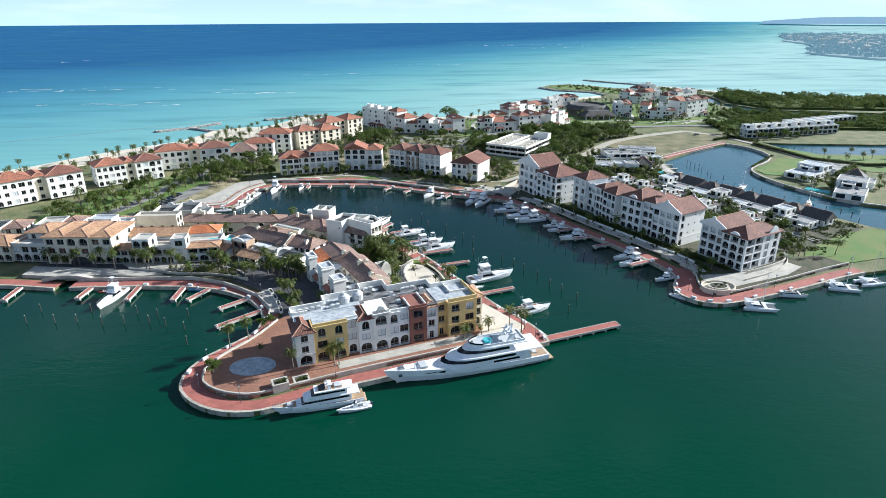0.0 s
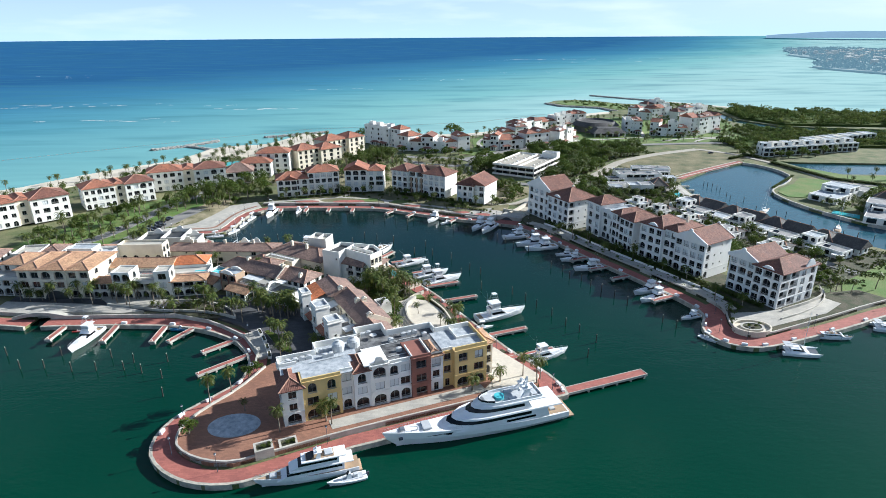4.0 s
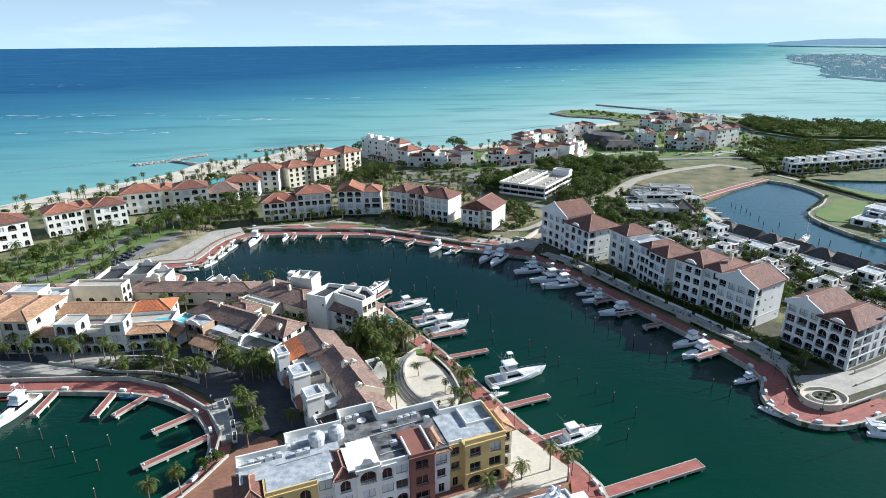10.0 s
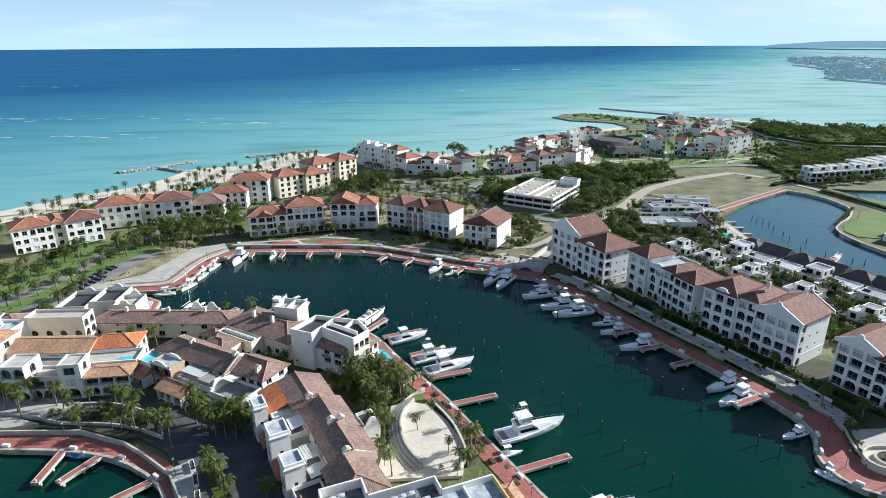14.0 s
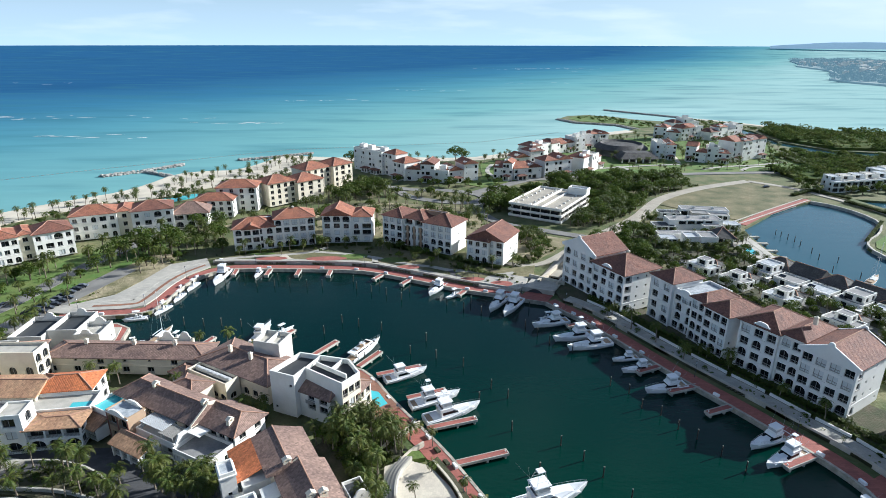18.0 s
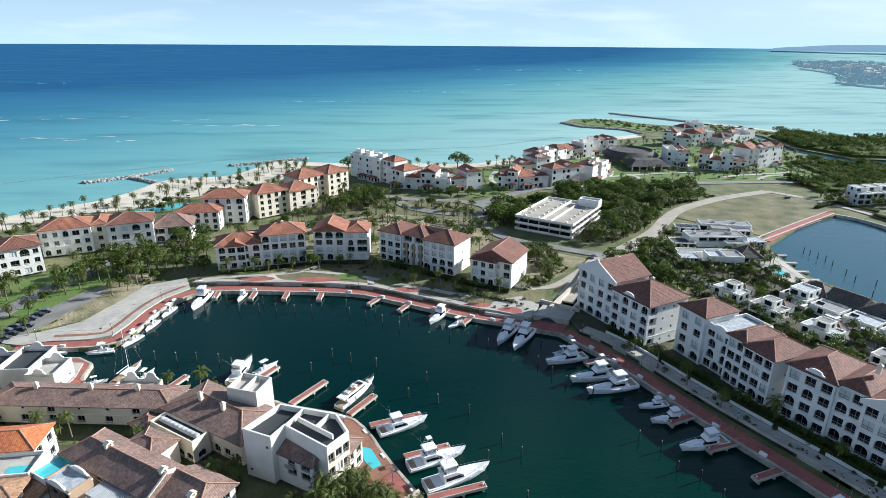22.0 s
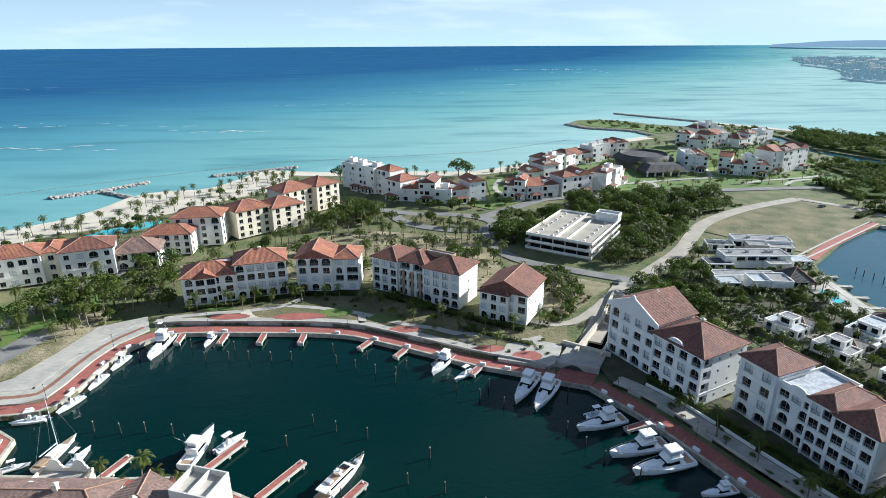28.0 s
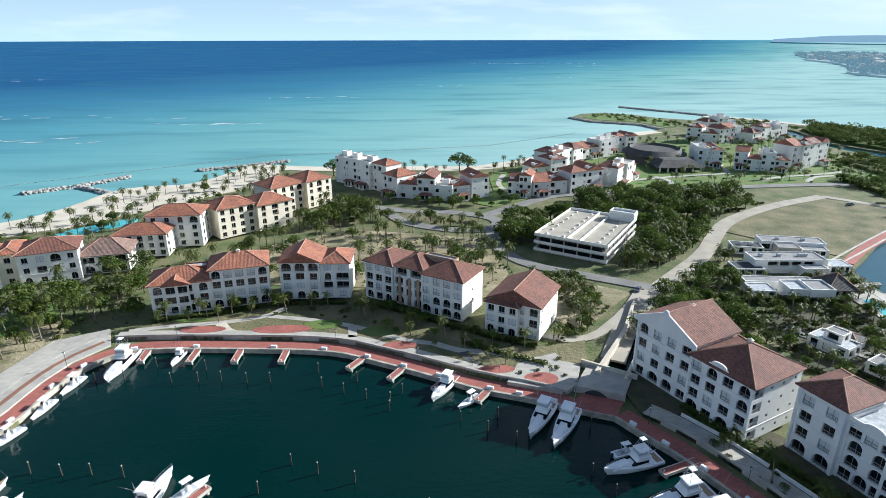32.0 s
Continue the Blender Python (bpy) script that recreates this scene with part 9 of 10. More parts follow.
def scatter(poly, n, kinds, z, seed, smin=0.8, smax=1.2, gap=2.0, pad=0.0):
    rr = random.Random(seed)
    x0, x1 = min(p[0] for p in poly), max(p[0] for p in poly)
    y0, y1 = min(p[1] for p in poly), max(p[1] for p in poly)
    placed = []
    for _ in range(n * 12):
        if len(placed) >= n:
            break
        x, y = rr.uniform(x0, x1), rr.uniform(y0, y1)
        if inside((x, y), poly) and free(x, y, pad) and off_road(x, y) and all((x - a) ** 2 + (y - b) ** 2 > gap * gap for a, b in placed):
            placed.append((x, y))
            plant(rr.choice(kinds), x, y, z, rr.uniform(smin, smax), rr)


P, T, S = PALMS, TREES, BUSHES[:2]
# the point and its street
for x, y, s in ((-55.8, 146.2, 0.9), (-51.5, 150.5, 0.95), (-45.8, 142.5, 0.5), (-35, 133.8, 0.9), (-24.5, 137.5, 1.0), (-23.0, 136.2, 0.9), (12.5, 148.8, 0.8), (20.5, 152.6, 0.85), (27.2, 155.2, 0.9), (30.4, 151.6, 0.95), (31.6, 153.2, 0.85), (18, 150, 0.5)):
    plant(P[int(abs(x)) % 4], x, y, 2.2, s, random.Random(int(x * 7)))
for x, y, s in ((-56.5, 133.8, 0.75), (-49.2, 158.2, 0.8), (-47.4, 160.5, 0.8)):
    plant(T[0], x, y, 2.2, s, random.Random(int(x)))
for k, (x, y) in enumerate(((-49.4, 183.4), (-47.4, 181.2), (-45.4, 178.6), (-43.6, 176.2), (-42.2, 174.0), (-40.8, 172.0), (-42, 166), (-60.4, 191.4), (-33.1, 172.6), (-31.2, 174.4), (-51.3, 195.5), (-45.7, 193.6), (-44.2, 195.4))):
    plant(P[k % 4], x, y, 2.1, 0.85 + 0.05 * (k % 4), random.Random(k + 40))
scatter([(-97, 201), (-85, 200), (-73, 196), (-68, 197), (-71, 204), (-82, 208), (-95, 208)], 34, P + S, 2.1, 102, 0.6, 0.95, 1.7)
scatter([(-58, 199), (-46, 192), (-42, 197), (-48, 205), (-56, 207)], 28, P, 2.0, 103, 0.8, 1.1, 1.5)
scatter([(-146, 210), (-100, 210), (-100, 212), (-146, 213)], 14, P, 2.2, 104, 0.7, 1.0, 2.4, -1.5)
scatter([(-22, 178), (-12, 176), (-9, 190), (-9.5, 204), (-4, 208), (-14, 222), (-26, 210), (-18, 200)], 86, P + P + T[:1] + S + S, 2.1, 105, 0.75, 1.15, 1.15, -1.0)
for k, (x, y) in enumerate(((-11.6, 206), (-12.6, 201), (-13.0, 196), (-12.4, 191), (-11.2, 186.5), (-9.4, 182.4), (-7.6, 179), (-6.0, 211), (-3.4, 214), (-1.0, 216.4), (10.6, 187), (11.4, 185), (9.4, 181), (6.8, 178.6))):
    plant(P[k % 4], x, y, 2.1, 0.8 + 0.06 * (k % 4), random.Random(k + 300))
scatter([(-26, 213), (-14, 222), (-20, 212)], 14, P + T[:1], 2.1, 106, 0.7, 1.0, 1.2, -1.0)
for x, y in ((5.2, 186), (1.5, 203), (8.8, 196.5), (3.2, 180), (7.6, 182), (-2, 195), (10, 188.5), (12.2, 184.5), (2, 212), (17.8, 179.5)):
    plant(P[int(x * 3) % 4], x, y, 1.6, 0.62, random.Random(int(y)))
scatter([(-108, 233), (-84, 236), (-84, 243), (-108, 245)], 12, P + T[3:], 2.0, 107, 0.6, 0.9, 2.0)
scatter([(-46, 230), (-40, 226), (-39, 212), (-44, 214), (-47, 222)], 14, P + T[3:], 2.0, 113, 0.6, 0.9, 1.4)
scatter([(-80, 236), (-66, 236), (-66, 243), (-80, 243)], 8, P + S, 2.0, 108, 0.6, 0.9, 2.0)
scatter([(-92, 255), (-40, 246), (-36, 250), (-52, 257), (-90, 260)], 18, P + BUSHES, 1.8, 109, 0.55, 0.95, 2.0)
for x, y in ((-58, 259.5), (-55, 260), (-46, 258.5)):
    plant(BUSHES[3], x, y, 1.8, 0.8, random.Random(int(x)))
plant(P[2], -60, 258, 1.8, 1.0, random.Random(3))
scatter([(-126, 262), (-102, 260), (-101, 274), (-124, 276)], 9, P[:2] + BUSHES, 1.7, 110, 0.5, 0.8, 3)
for x, y, z in ((-37.2, 127.2, 3.3), (-36.0, 127.8, 3.3), (-32.2, 129.6, 2.3), (-31.0, 130.2, 2.3), (104, 178.6, 3.2), (106, 178.2, 3.2), (108, 179.6, 3.2)):
    plant(BUSHES[0], x, y, z, 0.8, random.Random(int(x * 5)))
scatter([(-118, 205), (-100, 200), (-66, 196), (-62, 194), (-66, 206), (-90, 210), (-116, 212)], 14, P, 2.1, 111, 0.8, 1.1, 2.6, -1.0)
scatter([(-62, 212), (-46, 204), (-41, 196), (-52, 196), (-62, 203)], 12, P, 2.0, 112, 0.85, 1.15, 1.8, -1.0)
# north of the basin
scatter([(-86, 343), (-66, 349), (-46, 355), (-24, 354), (-18, 352), (12, 334), (20, 328), (30, 322), (26, 317), (4, 325), (-16, 340), (-40, 347), (-66, 342)], 64, P[:3] + T[:1] + S, 2.3, 120, 0.6, 0.95, 2.4)
scatter([(4, 318), (18, 310), (30, 306), (36, 303), (42, 314), (34, 318), (20, 322)], 15, P[:2] + S, 2.3, 121, 0.5, 0.8, 2.2)
scatter([(36, 324), (48, 330), (62, 348), (58, 368), (40, 376), (50, 346)], 60, P[:3] + T[:1] + S, 1.5, 122, 0.6, 0.95, 2.2)
scatter([(-150, 250), (-130, 262), (-128, 290), (-118, 322), (-100, 345), (-88, 345), (-100, 378), (-128, 372), (-152, 340), (-175, 305), (-185, 272)], 115, P + P + T + S, 1.5, 123, 0.75, 1.2, 3.8)
scatter([(-110, 392), (-60, 372), (-20, 366), (20, 352), (36, 382), (28, 424), (0, 430), (-30, 440), (-60, 420), (-90, 396)], 105, T[:2] + P + P + S, 1.3, 124, 0.8, 1.2, 3.2)
scatter([(-62, 430), (-30, 442), (-12, 450), (-30, 478), (-46, 470)], 44, T + P, 1.3, 125, 0.8, 1.4, 3)
scatter([(-40, 490), (20, 468), (50, 470), (60, 500), (40, 476), (0, 478)], 16, T, 1.3, 126, 0.6, 1.0, 4)
scatter([(0, 440), (24, 436), (30, 446), (14, 456), (-4, 456)], 12, T[:2] + P[:1] + S, 1.4, 127, 0.7, 1.1, 3)
scatter([(40, 408), (34, 426), (46, 446), (80, 452), (112, 436), (108, 424), (78, 448), (50, 410)], 64, T + S, 1.3, 128, 0.9, 1.4, 2.6)
scatter([(76, 384), (90, 380), (114, 400), (134, 428), (112, 440), (106, 420)], 80, T + P[:2] + S, 1.3, 129, 0.8, 1.3, 2.4)
scatter([(84, 450), (134, 430), (150, 446), (186, 470), (180, 488), (130, 492), (84, 484)], 110, T + P[:1], 1.3, 130, 0.9, 1.5, 3.0)
scatter([(58, 330), (76, 352), (100, 372), (112, 366), (104, 340), (108, 322), (88, 300), (74, 312)], 90, T + T + P[:2] + S, 1.3, 131, 0.7, 1.2, 2.2)
# beach
scatter([(-262, 372), (-225, 405), (-196, 440), (-170, 470), (-150, 512), (-128, 520), (-112, 560), (-84, 560), (-70, 520), (-96, 470), (-130, 430), (-150, 395), (-180, 370), (-215, 340), (-250, 335)], 150, P, 1.5, 140, 0.7, 1.05, 3.6)
scatter([(-250, 366), (-212, 396), (-166, 462), (-118, 522), (-96, 500), (-140, 430), (-190, 372)], 45, S + T[3:], 1.5, 141, 0.7, 1.1, 3.4)
scatter([(-60, 565), (30, 560), (90, 600), (150, 660), (190, 690), (150, 620), (100, 560), (40, 540), (-40, 540)], 40, P, 1.5, 142, 0.6, 0.9, 5)
plant(T[2], 28, 556, 1.3, 1.7, random.Random(1))
plant(T[2], 33, 552, 1.3, 1.5, random.Random(2))
plant(T[1], -54, 548, 1.3, 1.6, random.Random(4))
for x, y, s in ((-128, 352, 1.5), (-121, 346, 1.35), (-117, 356, 1.5), (-134, 344, 1.3), (-111, 351, 1.25), (-112, 379, 1.3), (-104, 386, 1.2), (-99, 372, 1.1)):
    plant(T[2], x, y, 1.4, s, random.Random(int(x * 3)))
# resort gardens
scatter([(45, 484), (110, 512), (300, 518), (306, 560), (330, 640), (300, 690), (244, 680), (180, 650), (112, 600), (64, 560), (44, 545)], 200, P + P + T[:1] + S, 1.5, 143, 0.6, 1.0, 3.2)
# along the channel houses and the villas
scatter(right_t[2:14] + [(118, 205), (104, 222), (90, 250), (76, 282)], 60, P[:3] + S + S, 2.1, 150, 0.6, 0.95, 1.8)
scatter([(104, 312), (106, 344), (146, 341), (150, 330), (166, 290), (186, 256), (176, 236), (160, 214), (140, 210), (120, 250), (100, 300)], 250, T + P[:3] + S + S, 1.4, 151, 0.5, 0.85, 2.0)
scatter([(108, 345), (150, 340), (158, 360), (150, 384), (120, 392), (106, 368)], 90, T[3:] + P[:2] + S, 1.4, 152, 0.5, 0.9, 2.4)
scatter([(128, 206), (150, 202), (168, 206), (160, 222), (140, 214)], 14, P + S, 1.8, 153, 0.6, 0.9, 3)
scatter([(262, 345), (300, 332), (420, 332), (420, 362), (300, 378), (270, 372)], 26, P, 1.4, 154, 0.7, 1.0, 6)
scatter([(226, 322), (216, 312), (232, 280), (262, 300), (270, 335), (240, 345)], 26, T[:2] + P[:2], 1.4, 155, 0.6, 1.0, 4)
scatter([(112, 512), (200, 530), (300, 540), (300, 516), (160, 506)], 30, P[:3] + S, 1.5, 156, 0.6, 0.9, 4)
scatter([(246, 446), (258, 440), (300, 444), (330, 460), (300, 470), (250, 470)], 26, T + P[:2], 1.4, 157, 0.7, 1.1, 4)

def joined(kind, pairs, label, category):
    """Far plants of one look, as a single mesh of many."""
    for pname, material in pairs:
        vs, sizes, idx, k = [], [], [], 0
        for ob, spots in FAR_PLANTS.items():
            if not ob.name.startswith(kind):
                continue
            for c in ob.children:
                if c.data.materials[0] != M[material]:
                    continue
                me = c.data
                co = np.empty(len(me.vertices) * 3)
                me.vertices.foreach_get("co", co)
                co = np.c_[co.reshape(-1, 3), np.ones(len(me.vertices))]
                li = np.empty(len(me.loops), int)
                me.loops.foreach_get("vertex_index", li)
                tot = np.empty(len(me.polygons), int)
                me.polygons.foreach_get("loop_total", tot)
                for m in spots:
                    vs.append((co @ np.array(m).T)[:, :3])
                    idx.append(li + k)
                    sizes.append(tot)
                    k += len(co)
        if not vs:
            continue
        vs, idx, sizes = np.concatenate(vs), np.concatenate(idx), np.concatenate(sizes)
        me = bpy.data.meshes.new(pname)
        me.vertices.add(len(vs))
        me.vertices.foreach_set("co", vs.ravel())
        me.loops.add(len(idx))
        me.loops.foreach_set("vertex_index", idx)
        me.polygons.add(len(sizes))
        me.polygons.foreach_set("loop_start", np.r_[0, np.cumsum(sizes)[:-1]])
        me.polygons.foreach_set("loop_total", sizes)
        me.materials.append(M[material])
        me.update(calc_edges=True)
        me.validate()
        tagged(part(pname, me, None), label, category, "", "stuff")


joined("palm_tree", (("palm_grove_fronds", "palm"), ("palm_grove_trunks", "palmbark")), "coconut palms of the farther gardens and beach", "palms")
joined("tree", (("grove_leaves", "leaf"), ("grove_trunks", "bark")), "broad green trees of the farther gardens", "trees")
joined("shrub", (("shrubbery_leaves", "hedge"), ("shrubbery_stems", "bark")), "green shrubs of the farther gardens", "shrubs")
for ob, n in SPOTS.items():
    if n == 0:
        for o in [*ob.children, ob]:
            bpy.data.objects.remove(o)
print({o.name: n for o, n in SPOTS.items() if n}, sum(len(v) for v in FAR_PLANTS.values()))

# undergrowth: low leafy clumps that cover the planted ground
def undergrowth(poly, n, seed, z, size=0.3, hmax=0.9, pad=0.2):
    rr = random.Random(seed)
    x0, x1 = min(p[0] for p in poly), max(p[0] for p in poly)
    y0, y1 = min(p[1] for p in poly), max(p[1] for p in poly)
    g, k = Geo(), 0
    for _ in range(n):
        x, y = rr.uniform(x0, x1), rr.uniform(y0, y1)
        if noise.noise((x * 0.13, y * 0.13, seed)) < -0.05 or not inside((x, y), poly) or not off_road(x, y) or not free(x, y, pad - 1.2):
            continue
        h = hmax * (0.4 + 0.9 * max(0, noise.noise((x * 0.25, y * 0.25, 3.0 + seed))))
        leaf_cloud(g, rr, [(x, y, z + h * 0.4, h * 0.9)], 9, size)
    return g


for k, (poly, n, z, size, h) in enumerate((
        ([(-150, 250), (-130, 262), (-128, 290), (-118, 322), (-100, 345), (-88, 345), (-100, 378), (-128, 372), (-152, 340), (-175, 305), (-185, 272)], 500, 1.4, 0.35, 0.9),
        ([(-110, 392), (-60, 372), (-20, 366), (20, 352), (36, 382), (28, 424), (0, 430), (-30, 440), (-60, 420), (-90, 396)], 900, 1.2, 0.4, 1.1),
        ([(36, 324), (48, 330), (62, 348), (58, 368), (40, 376), (50, 346)], 700, 1.4, 0.3, 0.8),
        (right_t[2:14] + [(118, 205), (104, 222), (90, 250), (76, 282)], 1300, 2.0, 0.28, 0.7),
        ([(104, 314), (106, 345), (146, 342), (150, 330), (168, 290), (186, 262), (204, 240), (172, 214), (140, 210), (120, 250), (100, 300)], 9000, 1.2, 0.38, 1.2),
        ([(-22, 178), (-12, 176), (-9, 190), (-9.5, 204), (-4, 208), (-14, 222), (-26, 210), (-18, 200)], 1800, 2.0, 0.3, 1.1),
        ([(-97, 201), (-85, 200), (-73, 196), (-68, 197), (-71, 204), (-82, 208), (-95, 208)], 260, 2.1, 0.22, 0.4),
        ([(-106, 239), (-84, 239), (-66, 241), (-50, 231), (-41, 225), (-41, 217), (-52, 223), (-70, 234), (-80, 235)], 700, 2.0, 0.3, 0.9),
        ([(76, 384), (90, 380), (114, 400), (134, 428), (112, 440), (106, 420)], 900, 1.2, 0.4, 1.3),
        ([(58, 330), (76, 352), (100, 372), (112, 366), (104, 340), (108, 322), (88, 300), (74, 312)], 1000, 1.2, 0.35, 1.0),
        ([(-250, 372), (-215, 404), (-188, 428), (-168, 432), (-164, 460), (-158, 480), (-136, 503), (-118, 526), (-100, 538), (-84, 540), (-70, 520), (-96, 470), (-130, 430), (-150, 395), (-180, 370), (-215, 340), (-250, 335)], 900, 1.4, 0.45, 1.0),
        ([(108, 345), (150, 340), (158, 360), (150, 384), (120, 392), (106, 368)], 700, 1.3, 0.3, 0.8),
        ([(84, 450), (134, 430), (150, 446), (186, 470), (180, 488), (130, 492), (84, 484)], 1500, 1.2, 0.5, 1.6))):
    tagged(part("undergrowth", undergrowth(poly, n, 200 + k, z, size, h), M["hedge"]), "low leafy undergrowth of the planted ground", "undergrowth", "", "stuff")

# clipped hedges
hg = Geo()
rr = random.Random(9)
for line, w, h in (([(101, 351), (141, 347.5), (147, 352)], 2.4, 2.6), ([(214, 353), (246, 384)], 1.5, 1.2), ([(232, 440), (252, 452), (262, 430)], 3, 1.8), ([(255, 425), (266, 372), (290, 352), (420, 350)], 3, 1.8), ([(-17, 354.5), (12, 335), (19, 330.5), (33, 322.5)], 2.6, 2.2), ([(-84, 344.5), (-66, 347.5), (-47, 354.5), (-24, 354)], 1.6, 2.0), ([(12, 326), (22, 319.5), (34, 313)], 1.4, 2.0),
                   (offset(right_t[1:12], 6.4), 1.3, 1.7), ([(62, 293), (74, 272), (88, 246), (104, 217), (117, 193)], 1.6, 2.4)):
    for a, b in zip(line, line[1:]):
        d = math.dist(a, b)
        for _ in range(int(d * w * 40)):
            t, o = rr.random(), rr.uniform(-w / 2, w / 2)
            nx, ny = -(b[1] - a[1]) / d, (b[0] - a[0]) / d
            x, y, z = a[0] + (b[0] - a[0]) * t + nx * o, a[1] + (b[1] - a[1]) * t + ny * o, 1.3 + h * rr.uniform(0.2, 1.0)
            s, q = rr.uniform(0.2, 0.36), rr.uniform(0, 6.3)
            hg.add([(x - s * math.cos(q), y - s * math.sin(q), z), (x + s * math.sin(q), y - s * math.cos(q), z + s * 0.4), (x + s * math.cos(q), y + s * math.sin(q), z + 0.05), (x - s * math.sin(q), y + s * math.cos(q), z - s * 0.4)], [(0, 1, 2, 3)])
tagged(part("hedge", hg, M["hedge"]), "dense clipped green hedges along the lanes", "hedge", "", "stuff")

# mangrove woods and far coast woods
def woods(poly, n, seed, rad, leaves, size, z=1.0):
    rr = random.Random(seed)
    g = Geo()
    x0, x1 = min(p[0] for p in poly), max(p[0] for p in poly)
    y0, y1 = min(p[1] for p in poly), max(p[1] for p in poly)
    k = 0
    while k < n:
        x, y = rr.uniform(x0, x1), rr.uniform(y0, y1)
        if inside((x, y), poly):
            k += 1
            r = rad * rr.uniform(0.6, 1.3)
            leaf_cloud(g, rr, [(x, y, z + r * 0.5, r), (x + r * 0.6, y, z + r * 0.3, r * 0.8), (x - r * 0.5, y + r * 0.4, z + r * 0.8, r * 0.6)], leaves, size)
    return g


w1 = woods([(262, 520), (300, 512), (420, 506), (600, 500), (600, 430), (420, 470), (345, 480), (300, 475), (262, 480)], 420, 60, 4.0, 100, 0.8)
w1.prism([[(264, 518), (300, 512), (420, 506), (600, 500), (600, 430), (420, 470), (345, 480), (300, 475), (262, 480)]], 1.0, 3.4)
tagged(part("mangrove_wood", w1, M["wood_far"]), "dense dark green mangrove wood", "wood", "", "stuff")
w2 = woods([(372, 600), (355, 650), (366, 715), (395, 745), (420, 712), (600, 648), (760, 590), (760, 530)], 520, 61, 4.8, 85, 1.0)
w2.prism([[(372, 600), (355, 650), (366, 715), (395, 745), (420, 712), (600, 648), (760, 590), (760, 530)]], 1.0, 3.4)
tagged(part("coastal_wood", w2, M["wood_far"]), "dense green wood behind the far beach", "wood", "", "stuff")
w3 = woods([(190, 832), (232, 852), (262, 800), (300, 775), (330, 800), (346, 812), (392, 752), (335, 690), (300, 700), (262, 740)], 170, 62, 2.0, 60, 0.6)
tagged(part("shore_scrub", w3, M["wood_far"]), "low green scrub on the far spit", "scrub", "", "stuff")
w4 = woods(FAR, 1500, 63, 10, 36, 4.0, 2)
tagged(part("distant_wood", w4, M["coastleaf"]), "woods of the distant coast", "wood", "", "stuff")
w5 = woods([(300, 575), (330, 590), (345, 570), (420, 545), (520, 520), (520, 510), (300, 514)], 220, 64, 4.0, 100, 0.8)
w5.prism([[(300, 575), (330, 590), (345, 570), (420, 545), (520, 520), (520, 510), (300, 514)]], 1.0, 3.4)
tagged(part("river_wood", w5, M["wood_far"]), "green wood along the narrow river", "wood", "", "stuff")
fb = Geo()
rr = random.Random(12)
for _ in range(170):
    x, y = rr.uniform(1150, 2000), rr.uniform(1450, 2900)
    if inside((x, y), FAR):
        s = rr.uniform(7, 15)
        fb.box(x, y, 2, x + s * 1.6, y + s, rr.uniform(12, 21))
tagged(part("distant_town", fb, M["white"]), "white houses of the distant town", "town", "", "stuff")

# parked cars
def car(label):
    ob = thing("car", label, "car", None, "parked cars")
    body = Geo()
    prof = [(0.0, 0.35), (0.05, 0.75), (0.7, 0.85), (1.25, 1.35), (2.9, 1.4), (3.7, 0.9), (4.3, 0.78), (4.4, 0.35)]
    m = len(prof)
    body.add([(x, -0.85 if z < 1 else -0.68, z) for x, z in prof] + [(x, 0.85 if z < 1 else 0.68, z) for x, z in prof],
             [tuple(range(m - 1, -1, -1)), tuple(range(m, 2 * m))] + [(i, (i + 1) % m, m + (i + 1) % m, m + i) for i in range(m)])
    part("body", body, M["carpaint"], ob)
    part("cabin_glass", Geo().frus((0.85, -0.86, 3.55, 0.86), (1.3, -0.7, 2.95, 0.7), 0.9, 1.33), M["tint"], ob)
    for x in (0.85, 3.55):
        for s in (-1, 1):
            part("wheel", Geo().tube((x, s * 0.72, 0.32), (x, s * 0.9, 0.32), 0.32, n=12), M["tyre"], ob)
    return ob


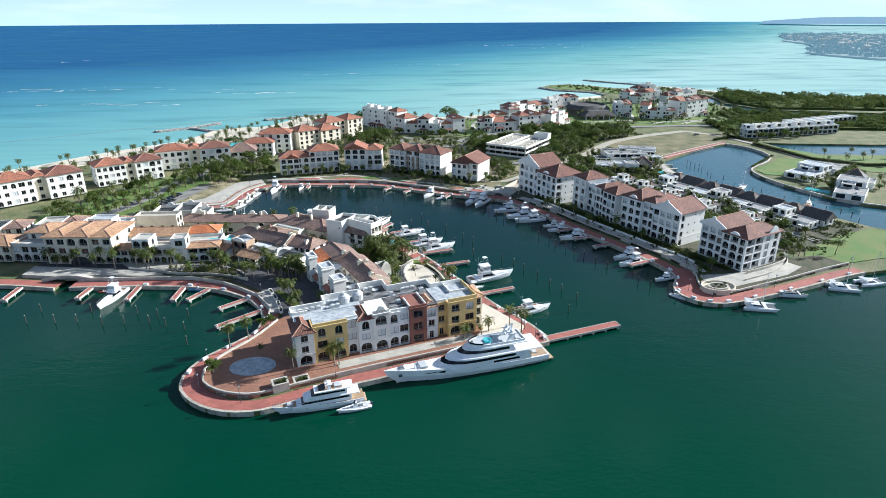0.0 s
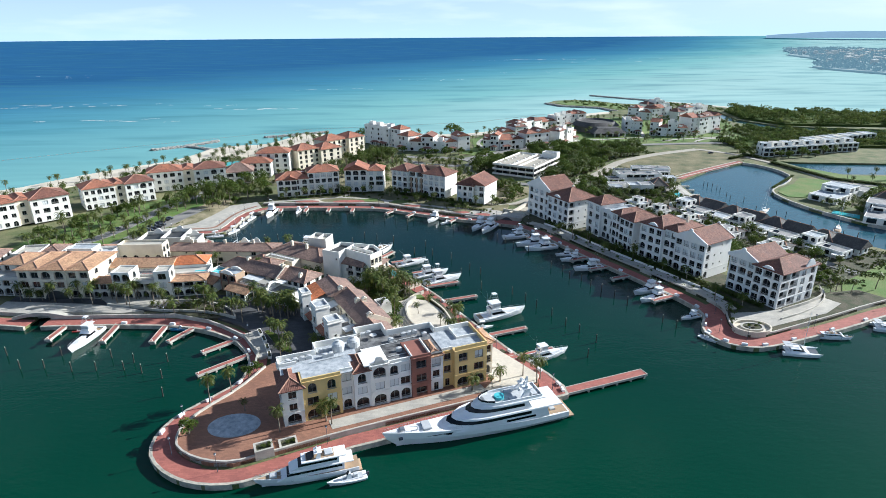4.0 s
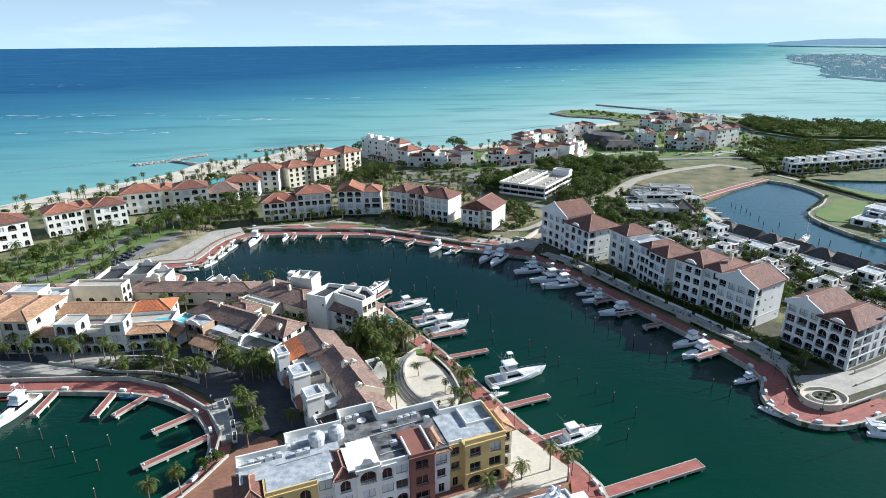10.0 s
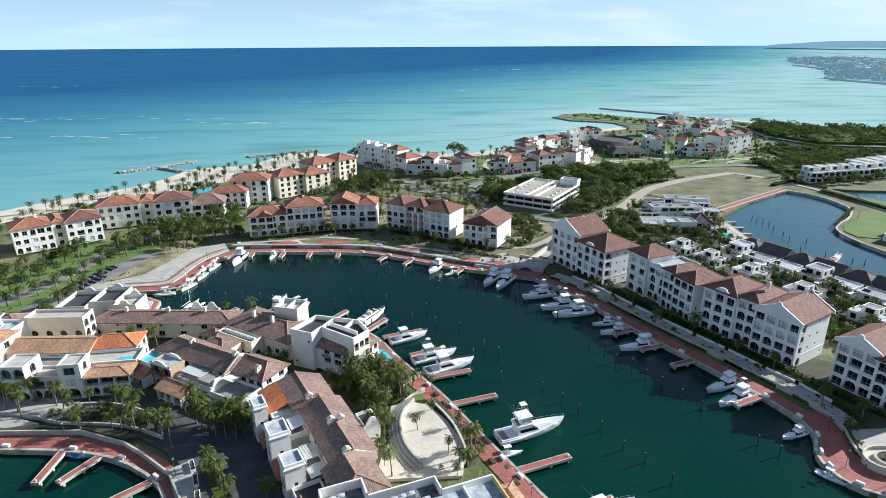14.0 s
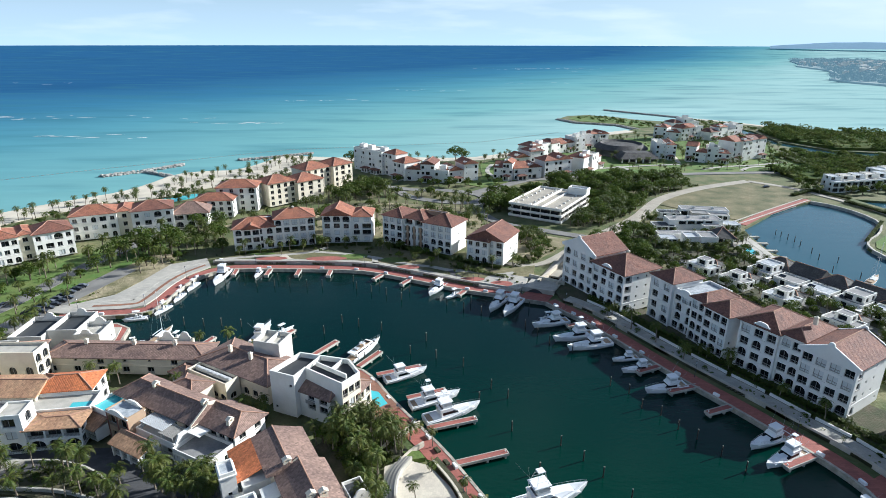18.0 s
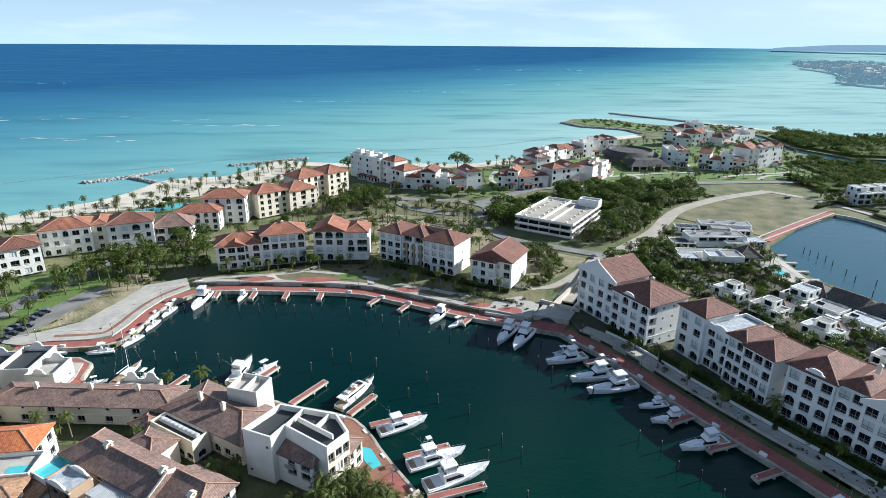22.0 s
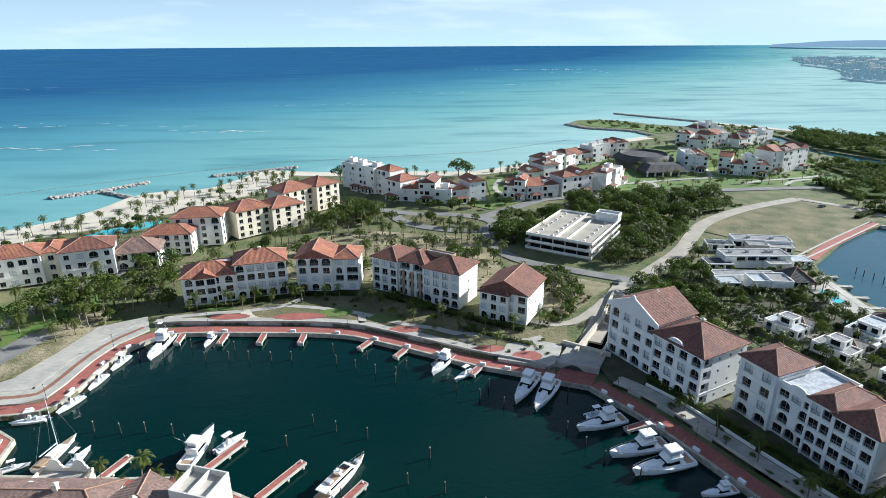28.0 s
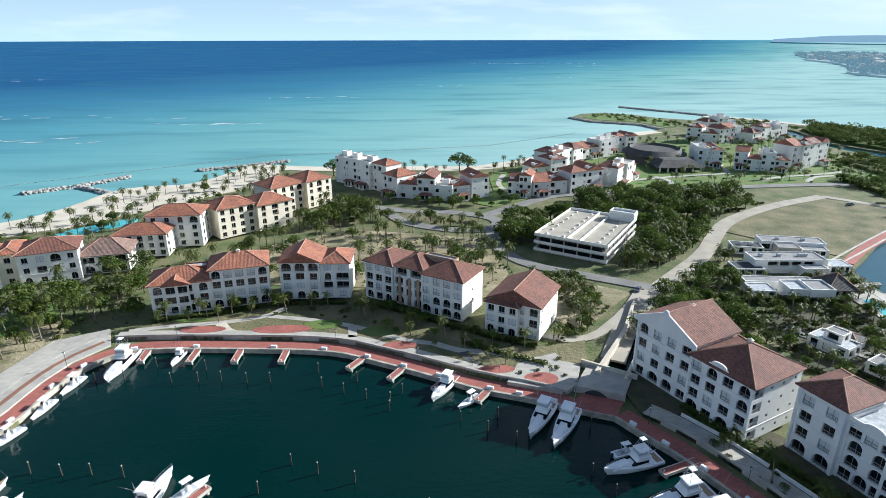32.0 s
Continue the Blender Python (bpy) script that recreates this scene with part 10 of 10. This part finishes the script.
c0 = car("parked passenger car on the asphalt")
c0.matrix_basis = pose(-141, 287, 1.56, 0, 0, 20)
for x, y, a, z in [(-140.2 + 0.75 * i, 290 + 2.9 * i, 15, 1.56) for i in range(8)] + [(-133.5 + 0.7 * i, 286 + 2.9 * i, 195, 1.56) for i in range(6)] + [(78, 363, 235, 1.6), (-152, 292, 80, 1.62), (120, 300, 30, 1.56), (142, 262, 30, 1.56), (226, 462, 10, 1.62), (112, 320, 20, 1.56)]:
    copy_thing(c0, pose(x, y, z, 0, 0, a))
# bollards, dock boxes and benches along the quays
box_me = Geo().bevbox(-0.85, -0.36, 0, 0.85, 0.36, 0.75, 0.08).mesh("dock_box", M["gelcoat"])
for line, off, n in ((Q_NORTH, 1.0, 16), (Q_RIGHT, 1.0, 20), (Q_EAST, 1.0, 14), (Q_TIP[:20], 1.0, 10)):
    pts = offset(line, off)
    for k in range(n):
        i = int((k + 0.5) * (len(pts) - 1) / n)
        a, b = pts[i], pts[i + 1]
        tagged(part("dock_box", box_me, None, m=pose((a[0] + b[0]) / 2, (a[1] + b[1]) / 2, 1.345, 0, 0, math.degrees(math.atan2(b[1] - a[1], b[0] - a[0])))), "white dock box on the promenade", "dock box", "dock boxes")
lamp = thing("street_lamp", "slim dark street lamp beside the promenade", "lamp", None, "street lamps")
part("pole", Geo().tube((0, 0, 0), (0, 0, 4.6), 0.07, 0.05, 6), M["navy"], lamp)
part("lantern", Geo().frus((-0.12, -0.12, 0.12, 0.12), (-0.2, -0.2, 0.2, 0.2), 4.6, 5.0), M["gelcoat"], lamp)
part("cap", Geo().frus((-0.24, -0.24, 0.24, 0.24), (-0.04, -0.04, 0.04, 0.04), 5.0, 5.2), M["navy"], lamp)
spots = [(p, 1.34) for line in (Q_NORTH, Q_RIGHT, Q_EAST, Q_TIP) for p in offset(line, 3.9)[2::5]]
lamp.matrix_basis = pose(*spots[0][0], spots[0][1])
for (x, y), z in spots[1:]:
    copy_thing(lamp, pose(x, y, z))
